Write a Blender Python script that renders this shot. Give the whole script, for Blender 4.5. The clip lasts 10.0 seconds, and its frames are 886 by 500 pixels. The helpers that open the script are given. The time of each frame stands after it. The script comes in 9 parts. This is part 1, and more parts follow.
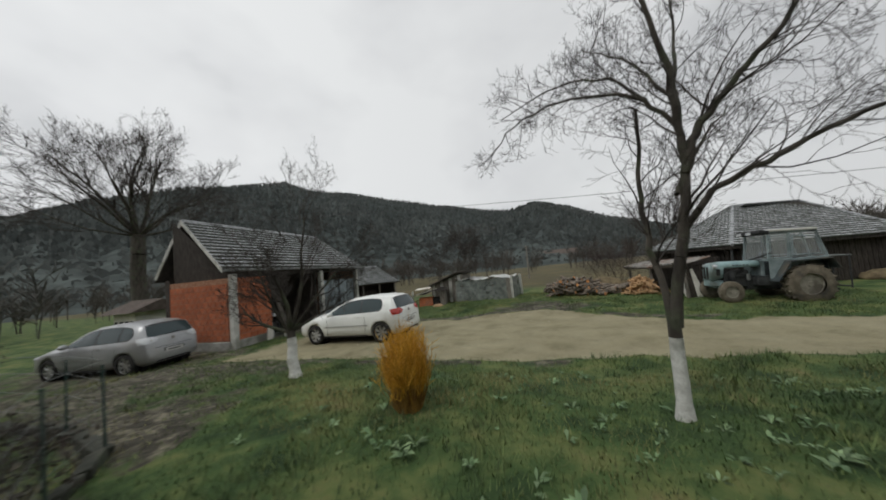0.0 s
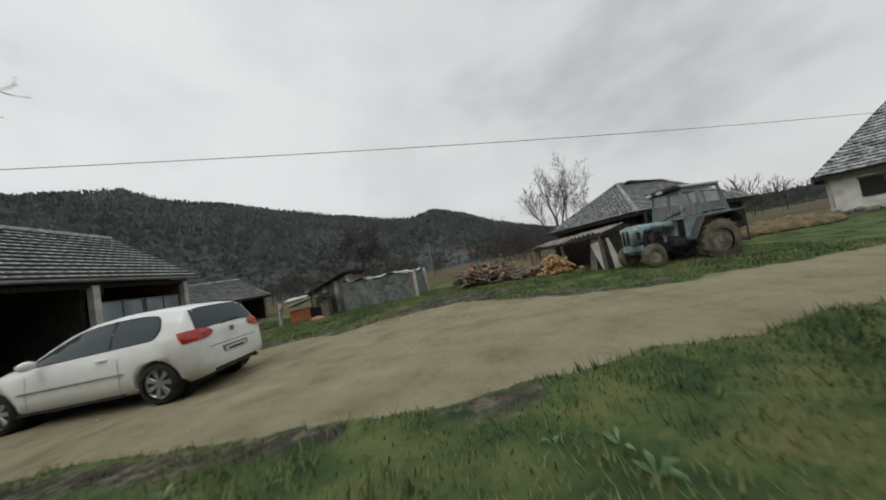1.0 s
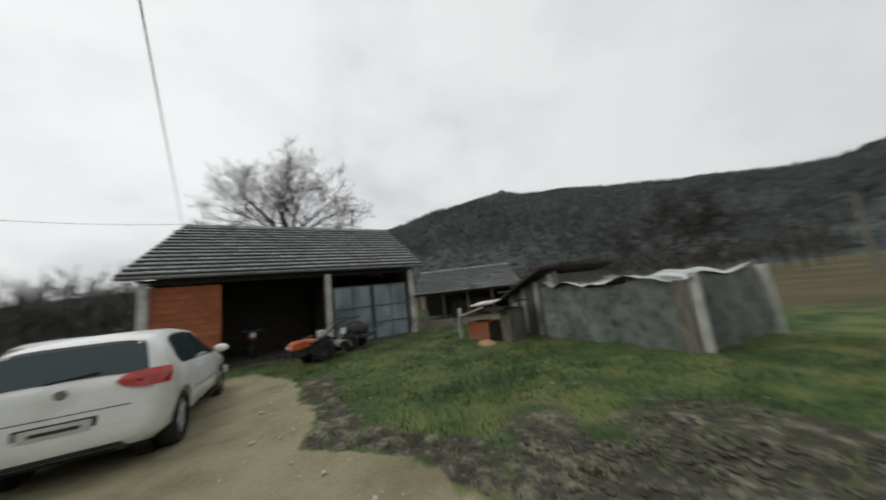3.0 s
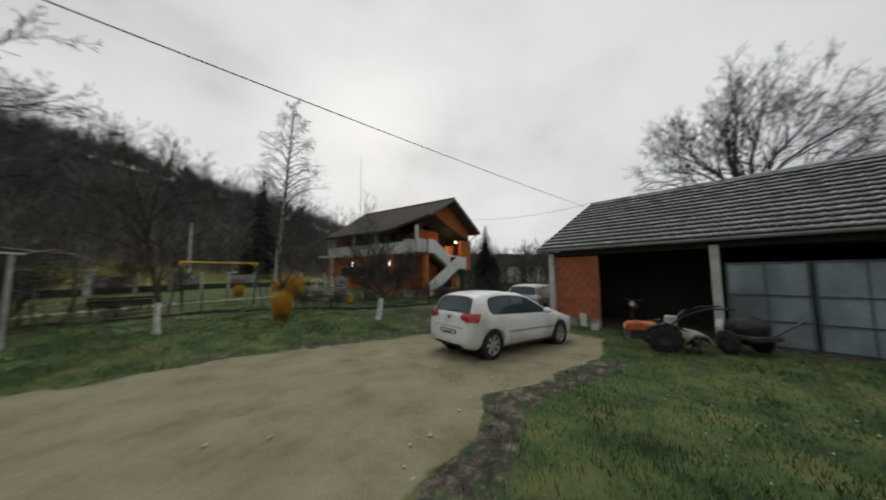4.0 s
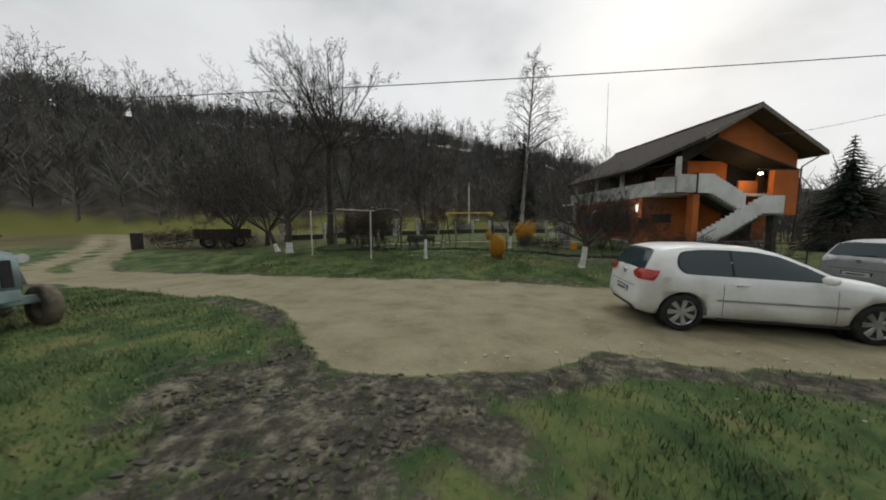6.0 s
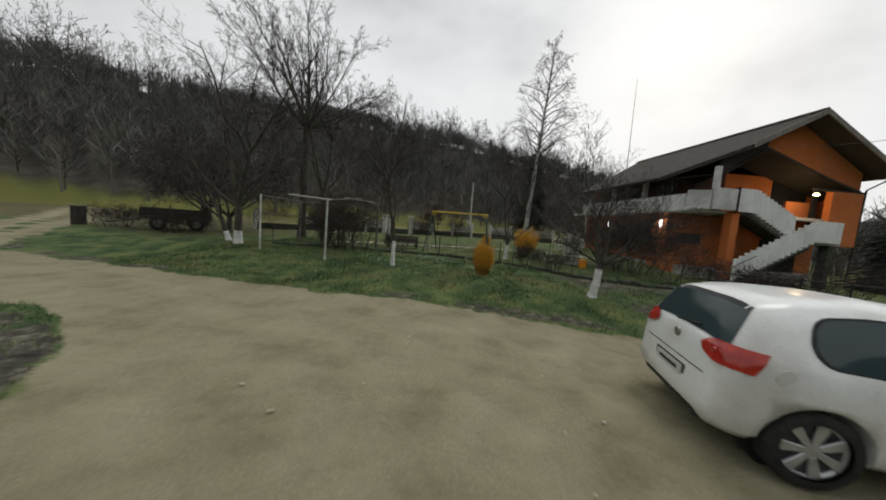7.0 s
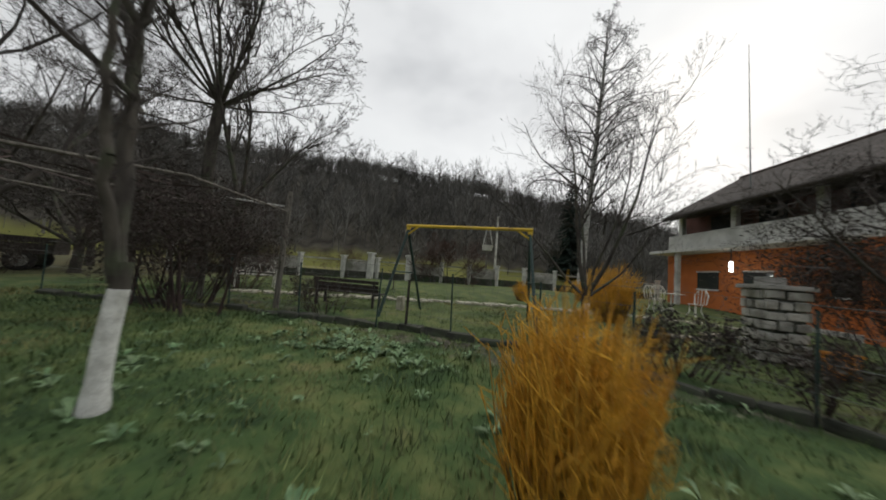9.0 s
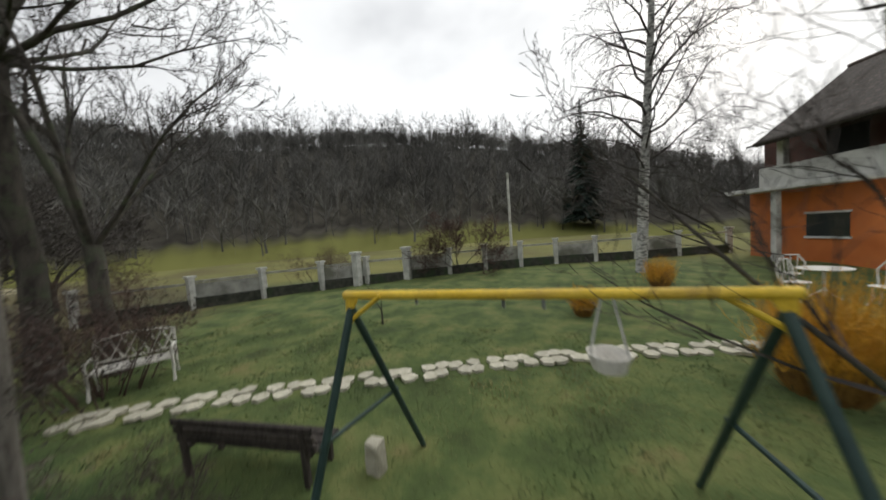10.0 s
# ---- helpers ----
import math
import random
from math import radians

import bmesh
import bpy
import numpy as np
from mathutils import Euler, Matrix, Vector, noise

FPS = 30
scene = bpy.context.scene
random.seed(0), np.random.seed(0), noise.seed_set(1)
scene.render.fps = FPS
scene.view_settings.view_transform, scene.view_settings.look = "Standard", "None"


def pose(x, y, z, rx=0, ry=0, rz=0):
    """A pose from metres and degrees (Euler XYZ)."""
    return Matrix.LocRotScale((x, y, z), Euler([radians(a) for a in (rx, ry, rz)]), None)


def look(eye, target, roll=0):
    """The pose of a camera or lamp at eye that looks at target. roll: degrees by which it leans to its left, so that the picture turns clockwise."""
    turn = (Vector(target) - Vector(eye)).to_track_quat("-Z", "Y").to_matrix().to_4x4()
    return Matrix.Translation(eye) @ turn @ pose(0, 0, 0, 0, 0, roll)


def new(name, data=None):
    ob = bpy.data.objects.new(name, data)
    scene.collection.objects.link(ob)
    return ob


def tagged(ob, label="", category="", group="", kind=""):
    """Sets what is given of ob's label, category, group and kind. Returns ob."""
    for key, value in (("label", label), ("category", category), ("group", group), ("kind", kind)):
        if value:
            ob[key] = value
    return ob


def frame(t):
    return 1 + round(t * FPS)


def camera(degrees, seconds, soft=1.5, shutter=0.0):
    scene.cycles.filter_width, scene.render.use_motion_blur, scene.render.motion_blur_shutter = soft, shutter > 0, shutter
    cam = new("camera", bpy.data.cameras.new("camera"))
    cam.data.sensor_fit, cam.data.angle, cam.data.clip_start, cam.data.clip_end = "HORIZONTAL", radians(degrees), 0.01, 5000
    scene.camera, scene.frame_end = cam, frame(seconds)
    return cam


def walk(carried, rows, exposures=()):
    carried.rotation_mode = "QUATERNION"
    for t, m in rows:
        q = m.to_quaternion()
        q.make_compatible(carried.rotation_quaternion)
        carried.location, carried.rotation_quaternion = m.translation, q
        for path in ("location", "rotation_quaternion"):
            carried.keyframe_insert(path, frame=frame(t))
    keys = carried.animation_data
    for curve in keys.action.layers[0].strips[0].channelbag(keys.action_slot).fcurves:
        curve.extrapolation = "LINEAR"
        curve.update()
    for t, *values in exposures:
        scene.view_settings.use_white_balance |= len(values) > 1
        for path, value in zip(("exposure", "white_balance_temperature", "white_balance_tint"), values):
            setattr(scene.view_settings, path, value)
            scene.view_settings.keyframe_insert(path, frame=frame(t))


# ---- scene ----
cam = camera(113.2, 10.0, soft=1.8, shutter=0.22)

PATH = [
    (0, (5.7, -8.038, 2.064), (4.935, -6.195, 2.204), -5.5),
    (0.5, (5.323, -6.254, 1.782), (4.813, -4.323, 1.89), -5.2),
    (1, (5.08, -4.467, 1.291), (4.95, -2.474, 1.4), -10.5),
    (1.5, (5.047, -2.727, 1.313), (4.934, -0.733, 1.425), -10.0),
    (2, (5.305, -0.883, 1.456), (5.054, 1.098, 1.566), -4.4),
    (2.5, (5.337, 1.206, 1.605), (4.579, 3.053, 1.724), -4.8),
    (2.8, (5.314, 2.37, 1.537), (3.91, 3.78, 1.742), -6.2),
    (3, (5.305, 3.08, 1.522), (3.524, 3.942, 1.809), -6.3),
    (3.2, (5.22, 3.723, 1.548), (3.254, 3.902, 1.873), -4.6),
    (4.3, (4.308, 7.334, 2.016), (3.684, 5.436, 2.099), 0.5),
    (4.5, (4.099, 7.702, 2.059), (3.724, 5.738, 2.071), 1.2),
    (5, (3.591, 8.21, 2.054), (3.602, 6.22, 1.864), -1.8),
    (5.5, (3.096, 8.097, 1.96), (3.499, 6.146, 1.781), -2.1),
    (5.7, (2.908, 7.904, 1.847), (3.395, 5.973, 1.668), -2.3),
    (6.8, (2.085, 5.138, 1.819), (2.671, 3.234, 1.644), 5.0),
    (7, (2.23, 4.493, 1.852), (2.805, 2.585, 1.678), 4.5),
    (7.5, (2.38, 2.681, 1.723), (2.965, 0.776, 1.558), 3.9),
    (8, (2.689, 0.678, 1.446), (3.333, -1.215, 1.479), 2.7),
    (8.2, (2.838, -0.112, 1.378), (3.517, -1.992, 1.456), 2.8),
    (8.5, (3.098, -1.29, 1.352), (3.803, -3.16, 1.432), 2.5),
    (9, (3.718, -3.298, 1.475), (4.483, -5.139, 1.628), 4.7),
    (9.5, (4.407, -5.139, 1.908), (5.208, -6.971, 1.859), 4.6),
    (10, (5.333, -7.145, 2.869), (6.131, -8.975, 2.749), -4.2),
]
walk(cam, [(t, look(eye, aim, lean)) for t, eye, aim, lean in PATH],
     [(t, e, 6440, 7) for t, e in ((0, 0.0), (1.0, -0.03), (2.5, 0.05), (3.2, -0.05), (4.5, -0.38), (5.5, -0.12), (7.0, -0.1), (8.5, -0.05), (9.5, 0.15), (10, 0.32))])

# ---- world, sun ----
world = bpy.data.worlds.new("overcast")
scene.world = world
world.use_nodes = True
wn, wl = world.node_tree.nodes, world.node_tree.links
wn.clear()
w_out = wn.new("ShaderNodeOutputWorld")
w_bg = wn.new("ShaderNodeBackground")
sky = wn.new("ShaderNodeTexSky")
sky.sky_type = "NISHITA"
sky.sun_disc = False
sky.sun_elevation, sky.sun_rotation = radians(28), radians(200)
sky.dust_density = 4.0
w_tc = wn.new("ShaderNodeTexCoord")
w_map = wn.new("ShaderNodeMapping")
w_map.inputs["Location"].default_value = (0.3, 0.1, 0.0)
w_map.inputs["Scale"].default_value = (1.0, 1.0, 1.7)
w_cl = wn.new("ShaderNodeTexNoise")
w_cl.inputs["Scale"].default_value = 1.8
w_cl.inputs["Detail"].default_value = 4.5
w_cl.inputs["Roughness"].default_value = 0.5
w_cl.inputs["Distortion"].default_value = 0.1
w_ramp = wn.new("ShaderNodeValToRGB")
w_ramp.color_ramp.elements[0].position, w_ramp.color_ramp.elements[0].color = 0.33, (0.6, 0.6, 0.62, 1)
w_ramp.color_ramp.elements[1].position, w_ramp.color_ramp.elements[1].color = 0.6, (0.88, 0.875, 0.885, 1)
mid = w_ramp.color_ramp.elements.new(0.47)
mid.color = (0.8, 0.795, 0.81, 1)
w_skys = wn.new("ShaderNodeVectorMath")
w_skys.operation = "SCALE"
w_skys.inputs["Scale"].default_value = 0.06
w_mix = wn.new("ShaderNodeMixRGB")
w_mix.inputs["Fac"].default_value = 0.94
wl.new(w_tc.outputs["Generated"], w_map.inputs["Vector"])
wl.new(w_map.outputs["Vector"], w_cl.inputs["Vector"])
wl.new(w_cl.outputs["Fac"], w_ramp.inputs["Fac"])
wl.new(sky.outputs["Color"], w_skys.inputs[0])
wl.new(w_skys.outputs["Vector"], w_mix.inputs["Color1"])
wl.new(w_ramp.outputs["Color"], w_mix.inputs["Color2"])
# the overcast is thinner and brighter towards the low sun in the south-west
w_dot = wn.new("ShaderNodeVectorMath")
w_dot.operation = "DOT_PRODUCT"
w_dot.inputs[1].default_value = (-0.5, -0.86, 0.1)
w_gain = wn.new("ShaderNodeMapRange")
w_gain.inputs["From Min"].default_value, w_gain.inputs["From Max"].default_value = -1.0, 1.0
w_gain.inputs["To Min"].default_value, w_gain.inputs["To Max"].default_value = 0.84, 1.12
w_thin = wn.new("ShaderNodeVectorMath")
w_thin.operation = "SCALE"
wl.new(w_tc.outputs["Generated"], w_dot.inputs[0])
wl.new(w_dot.outputs["Value"], w_gain.inputs["Value"])
wl.new(w_mix.outputs["Color"], w_thin.inputs[0])
wl.new(w_gain.outputs["Result"], w_thin.inputs["Scale"])
wl.new(w_thin.outputs["Vector"], w_bg.inputs["Color"])
w_bg.inputs["Strength"].default_value = 1.0
wl.new(w_bg.outputs["Background"], w_out.inputs["Surface"])

sun = new("sun", bpy.data.lights.new("sun", "SUN"))
sun.data.energy = 0.75
sun.data.angle = radians(25)
sun.data.color = (1.0, 0.96, 0.9)
sun.matrix_world = look((0, 0, 30), (9, 14, 0))


# ---- small mesh helpers ----
def thing(name, m, label, category, group="", kind=""):
    ob = new(name)
    ob.empty_display_size = 0.2
    ob.matrix_world = m
    return tagged(ob, label, category, group, kind)


def mesh_of(name, bm, mat, smooth=False):
    me = bpy.data.meshes.new(name)
    bm.to_mesh(me)
    bm.free()
    me.materials.append(mat)
    if smooth:
        me.polygons.foreach_set("use_smooth", [True] * len(me.polygons))
    return me


def part(name, bm, mat, parent, label="", smooth=False):
    ob = new(name, mesh_of(name, bm, mat, smooth))
    ob.parent = parent
    return tagged(ob, label)


def solid(name, bm, mat, label, category, kind="", group="", smooth=False, m=None):
    ob = new(name, mesh_of(name, bm, mat, smooth))
    if m is not None:
        ob.matrix_world = m
    return tagged(ob, label, category, group, kind)


def raw(name, verts, faces, mat, smooth=False):
    me = bpy.data.meshes.new(name)
    me.from_pydata([tuple(v) for v in verts], [], [tuple(f) for f in faces])
    me.materials.append(mat)
    if smooth:
        me.polygons.foreach_set("use_smooth", [True] * len(me.polygons))
    return me


def raw_np(name, verts, tris, mat, smooth=False):
    """A triangle mesh from arrays."""
    me = bpy.data.meshes.new(name)
    verts = np.ascontiguousarray(verts, dtype=np.float32)
    tris = np.ascontiguousarray(tris, dtype=np.int32)
    k = tris.shape[1]
    me.vertices.add(len(verts))
    me.vertices.foreach_set("co", verts.ravel())
    me.loops.add(tris.size)
    me.loops.foreach_set("vertex_index", tris.ravel())
    me.polygons.add(len(tris))
    me.polygons.foreach_set("loop_start", np.arange(len(tris), dtype=np.int32) * k)
    me.polygons.foreach_set("loop_total", np.full(len(tris), k, dtype=np.int32))
    if smooth:
        me.polygons.foreach_set("use_smooth", np.ones(len(tris), dtype=bool))
    me.update(calc_edges=True)
    me.materials.append(mat)
    return me


def box(bm, c, s, rz=0.0, rx=0.0, ry=0.0, bevel=0.0):
    m = pose(*c, rx, ry, rz) @ Matrix.Diagonal((*s, 1))
    got = bmesh.ops.create_cube(bm, size=1, matrix=m)
    if bevel:
        edges = list({e for v in got["verts"] for e in v.link_edges})
        bmesh.ops.bevel(bm, geom=edges, offset=bevel, segments=2, affect="EDGES", profile=0.6)
    return bm


def rod(bm, a, b, r0, r1=None, n=8):
    a, b = Vector(a), Vector(b)
    r1 = r0 if r1 is None else r1
    q = (b - a).to_track_quat("Z", "Y").to_matrix().to_4x4()
    m = Matrix.Translation((a + b) / 2) @ q
    bmesh.ops.create_cone(bm, cap_ends=True, segments=n, radius1=r0, radius2=r1, depth=(b - a).length, matrix=m)
    return bm


def rodline(bm, pts, r, n=6):
    """One round bar bent along pts."""
    P = [Vector(p) for p in pts]
    closed = (P[0] - P[-1]).length < 1e-6
    rings = []
    for i, p in enumerate(P):
        d = P[min(i + 1, len(P) - 1)] - P[max(i - 1, 0)]
        if closed and i in (0, len(P) - 1):
            d = P[1] - P[-2]
        q = d.to_track_quat("Z", "Y")
        rings.append([bm.verts.new(p + q @ Vector((r * math.cos(2 * math.pi * k / n), r * math.sin(2 * math.pi * k / n), 0))) for k in range(n)])
    for a, b in zip(rings, rings[1:]):
        # start each ring's loop where it lies nearest to the one before
        s0 = min(range(n), key=lambda k: (b[k].co - a[0].co).length)
        for k in range(n):
            bm.faces.new((a[k], a[(k + 1) % n], b[(k + 1 + s0) % n], b[(k + s0) % n]))
    bm.faces.new(rings[0][::-1])
    bm.faces.new(rings[-1])
    bmesh.ops.recalc_face_normals(bm, faces=bm.faces)
    return bm


def ball(bm, c, r, s=(1, 1, 1), sub=2):
    bmesh.ops.create_icosphere(bm, subdivisions=sub, radius=r, matrix=Matrix.Translation(c) @ Matrix.Diagonal((*s, 1)))
    return bm


def prism(bm, pts, off):
    """A flat polygon given by 3D points, pushed along off into a solid."""
    off = Vector(off)
    lo = [bm.verts.new(p) for p in pts]
    hi = [bm.verts.new(Vector(p) + off) for p in pts]
    n = len(pts)
    bm.faces.new(lo[::-1])
    bm.faces.new(hi)
    for i in range(n):
        bm.faces.new((lo[i], lo[(i + 1) % n], hi[(i + 1) % n], hi[i]))
    bmesh.ops.recalc_face_normals(bm, faces=bm.faces)
    return bm


def lathe(bm, prof, n=24, m=Matrix()):
    """A turned body round local z from (radius, height) pairs."""
    rings = [[bm.verts.new(m @ Vector((r * math.cos(2 * math.pi * i / n), r * math.sin(2 * math.pi * i / n), z))) for i in range(n)] for r, z in prof]
    for a, b in zip(rings, rings[1:]):
        for i in range(n):
            bm.faces.new((a[i], a[(i + 1) % n], b[(i + 1) % n], b[i]))
    return bm


def NB():
    return bmesh.new()


# ---- materials ----
def stuff_mat(name, c1, c2, scale=4.0, rough=0.85, bump=0.3, fine=60.0, metal=0.0, c3=None, spread=0.0, detail=6.0, spec=0.4, stretch=(1, 1, 1), island=False, ramp=(0.35, 0.65)):
    """Two colours over coarse noise, stains of a third, fine grain and relief; spread varies lightness from piece to piece."""
    m = bpy.data.materials.new(name)
    m.use_nodes = True
    n, l = m.node_tree.nodes, m.node_tree.links
    b = n["Principled BSDF"]
    b.inputs["Roughness"].default_value = rough
    b.inputs["Metallic"].default_value = metal
    b.inputs["Specular IOR Level"].default_value = spec
    tc = n.new("ShaderNodeTexCoord")
    mp = n.new("ShaderNodeMapping")
    mp.inputs["Scale"].default_value = stretch
    l.new(tc.outputs["Object"], mp.inputs["Vector"])
    n1 = n.new("ShaderNodeTexNoise")
    n1.inputs["Scale"].default_value = scale
    n1.inputs["Detail"].default_value = detail
    l.new(mp.outputs["Vector"], n1.inputs["Vector"])
    r1 = n.new("ShaderNodeValToRGB")
    r1.color_ramp.elements[0].position, r1.color_ramp.elements[0].color = ramp[0], (*c1, 1)
    r1.color_ramp.elements[1].position, r1.color_ramp.elements[1].color = ramp[1], (*c2, 1)
    l.new(n1.outputs["Fac"], r1.inputs["Fac"])
    col = r1.outputs["Color"]
    n2 = n.new("ShaderNodeTexNoise")
    n2.inputs["Scale"].default_value = fine
    n2.inputs["Detail"].default_value = 4
    l.new(mp.outputs["Vector"], n2.inputs["Vector"])
    if c3 is not None:
        n3 = n.new("ShaderNodeTexNoise")
        n3.inputs["Scale"].default_value = scale * 0.37
        n3.inputs["Detail"].default_value = 5
        l.new(tc.outputs["Object"], n3.inputs["Vector"])
        r3 = n.new("ShaderNodeValToRGB")
        r3.color_ramp.elements[0].position, r3.color_ramp.elements[1].position = 0.5, 0.66
        l.new(n3.outputs["Fac"], r3.inputs["Fac"])
        mx = n.new("ShaderNodeMixRGB")
        mx.inputs["Color2"].default_value = (*c3, 1)
        l.new(r3.outputs["Color"], mx.inputs["Fac"])
        l.new(col, mx.inputs["Color1"])
        col = mx.outputs["Color"]
    hs = n.new("ShaderNodeHueSaturation")
    l.new(col, hs.inputs["Color"])
    ma = n.new("ShaderNodeMapRange")
    ma.inputs["To Min"].default_value, ma.inputs["To Max"].default_value = 0.75, 1.25
    l.new(n2.outputs["Fac"], ma.inputs["Value"])
    val = ma.outputs["Result"]
    if spread:
        if island:
            rnd = n.new("ShaderNodeNewGeometry").outputs["Random Per Island"]
        else:
            rnd = n.new("ShaderNodeObjectInfo").outputs["Random"]
        mr = n.new("ShaderNodeMapRange")
        mr.inputs["To Min"].default_value, mr.inputs["To Max"].default_value = 1 - spread, 1 + spread
        l.new(rnd, mr.inputs["Value"])
        mu = n.new("ShaderNodeMath")
        mu.operation = "MULTIPLY"
        l.new(val, mu.inputs[0])
        l.new(mr.outputs["Result"], mu.inputs[1])
        val = mu.outputs[0]
    l.new(val, hs.inputs["Value"])
    l.new(hs.outputs["Color"], b.inputs["Base Color"])
    if bump:
        bp = n.new("ShaderNodeBump")
        bp.inputs["Strength"].default_value = bump
        bp.inputs["Distance"].default_value = 0.02
        l.new(n2.outputs["Fac"], bp.inputs["Height"])
        l.new(bp.outputs["Normal"], b.inputs["Normal"])
    return m


def glow(name, c, strength):
    m = bpy.data.materials.new(name)
    m.use_nodes = True
    b = m.node_tree.nodes["Principled BSDF"]
    b.inputs["Base Color"].default_value = (*c, 1)
    b.inputs["Emission Color"].default_value = (*c, 1)
    b.inputs["Emission Strength"].default_value = strength
    return m


M_BARK = stuff_mat("bark", (0.035, 0.03, 0.026), (0.085, 0.075, 0.062), 9, 0.95, 0.8, 40, c3=(0.07, 0.08, 0.05), stretch=(1, 1, 0.3))
M_TWIG = stuff_mat("twig", (0.035, 0.03, 0.027), (0.07, 0.06, 0.053), 3, 0.95, 0.0)
M_TWIGR = stuff_mat("red_twig", (0.06, 0.038, 0.032), (0.10, 0.062, 0.05), 3, 0.95, 0.0)
M_WOODS = stuff_mat("leafless_woods", (0.06, 0.058, 0.052), (0.132, 0.128, 0.116), 0.05, 0.95, 0.0, spread=0.4, island=True)
M_BRUSH = stuff_mat("brown_brush", (0.048, 0.043, 0.037), (0.088, 0.078, 0.066), 0.08, 0.95, 0.0, spread=0.35, island=True)
M_FARWOOD = stuff_mat("far_leafless_woods", (0.054, 0.063, 0.06), (0.09, 0.1, 0.095), 0.01, 0.95, 0.0, spread=0.32, island=True)
M_DARKLEAF = stuff_mat("withered_leaf", (0.03, 0.026, 0.02), (0.062, 0.054, 0.042), 2, 0.9, 0.0, spread=0.4, island=True)
# moss plus the shadow line under each tile, both in the colour
M_MOSS_SHADOW = stuff_mat("moss_and_shadow_edge", (0.035, 0.04, 0.034), (0.075, 0.085, 0.07), 9, 0.9, 0.3, 60)
M_WHITEP = stuff_mat("white_paint", (0.78, 0.79, 0.78), (0.86, 0.87, 0.86), 2, 0.8, 0.2, 50, c3=(0.7, 0.7, 0.67))
M_LIME = stuff_mat("limewash", (0.5, 0.5, 0.47), (0.76, 0.76, 0.73), 8, 0.95, 0.5, 50, c3=(0.3, 0.3, 0.26))
M_BIRCH = stuff_mat("birch_bark", (0.1, 0.1, 0.095), (0.55, 0.54, 0.5), 7, 0.9, 0.4, 40, stretch=(1, 1, 2.5))
M_BRICK = stuff_mat("clay_block", (0.33, 0.095, 0.045), (0.46, 0.15, 0.065), 7, 0.9, 0.5, 70, spread=0.16, c3=(0.3, 0.13, 0.08))
M_MORTAR = stuff_mat("mortar", (0.26, 0.12, 0.07), (0.38, 0.23, 0.15), 10, 0.95, 0.5, 80)
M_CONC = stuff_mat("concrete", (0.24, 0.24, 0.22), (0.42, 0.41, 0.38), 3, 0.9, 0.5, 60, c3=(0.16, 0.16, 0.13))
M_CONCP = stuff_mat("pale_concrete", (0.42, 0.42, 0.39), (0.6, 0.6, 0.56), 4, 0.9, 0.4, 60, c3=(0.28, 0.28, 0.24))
# moss on kerb and base wall; on the stair slabs it stands for shade
M_DCONC = stuff_mat("mossy_shaded_concrete", (0.03, 0.034, 0.026), (0.075, 0.075, 0.06), 5, 0.95, 0.6, 50, c3=(0.04, 0.06, 0.03))
M_TILE = stuff_mat("weathered_tile", (0.2, 0.21, 0.22), (0.42, 0.43, 0.44), 7, 0.75, 0.4, 60, spread=0.3, c3=(0.09, 0.1, 0.095), island=False)
M_TILEI = stuff_mat("weathered_tile_rest", (0.2, 0.21, 0.22), (0.42, 0.43, 0.44), 7, 0.75, 0.4, 60, spread=0.3, c3=(0.09, 0.1, 0.095), island=True)
M_TILEB = stuff_mat("brown_tile", (0.065, 0.05, 0.042), (0.12, 0.095, 0.08), 4, 0.85, 0.4, 60, spread=0.25, island=True)
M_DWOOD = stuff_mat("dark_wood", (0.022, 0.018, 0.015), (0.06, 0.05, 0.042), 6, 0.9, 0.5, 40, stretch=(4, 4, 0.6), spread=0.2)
M_GWOOD = stuff_mat("grey_wood", (0.11, 0.1, 0.085), (0.24, 0.22, 0.19), 6, 0.92, 0.6, 40, stretch=(4, 4, 0.6), spread=0.2)
M_PWOOD = stuff_mat("pale_wood", (0.42, 0.36, 0.27), (0.56, 0.5, 0.4), 6, 0.85, 0.3, 40, stretch=(4, 4, 0.6))
M_SHEET = stuff_mat("galvanised_sheet", (0.17, 0.21, 0.235), (0.29, 0.34, 0.365), 1.6, 0.55, 0.12, 30, metal=0.15, c3=(0.13, 0.15, 0.155), stretch=(1, 1, 0.5))
M_FRAME = stuff_mat("grey_steel", (0.07, 0.085, 0.095), (0.12, 0.14, 0.15), 4, 0.6, 0.1, 40, metal=0.3)
M_RUST = stuff_mat("rusty_sheet", (0.16, 0.15, 0.14), (0.3, 0.29, 0.27), 4, 0.75, 0.3, 40, c3=(0.16, 0.08, 0.045))
M_PLAST = stuff_mat("white_plaster", (0.6, 0.58, 0.53), (0.76, 0.74, 0.69), 2, 0.95, 0.4, 50, c3=(0.42, 0.38, 0.32))
M_ORANGE = stuff_mat("orange_plaster", (0.44, 0.125, 0.03), (0.54, 0.165, 0.045), 1.2, 0.92, 0.25, 60, c3=(0.42, 0.14, 0.05))
M_WALLW = stuff_mat("white_parapet", (0.52, 0.52, 0.5), (0.66, 0.66, 0.63), 2, 0.9, 0.3, 50, c3=(0.4, 0.4, 0.37))
# near-black that stands in for the shade inside openings
M_BLACK = stuff_mat("interior_shade", (0.008, 0.008, 0.008), (0.016, 0.015, 0.014), 4, 0.95, 0.1)
M_TYRE = stuff_mat("tyre", (0.014, 0.014, 0.014), (0.03, 0.029, 0.027), 8, 0.9, 0.4, 60)
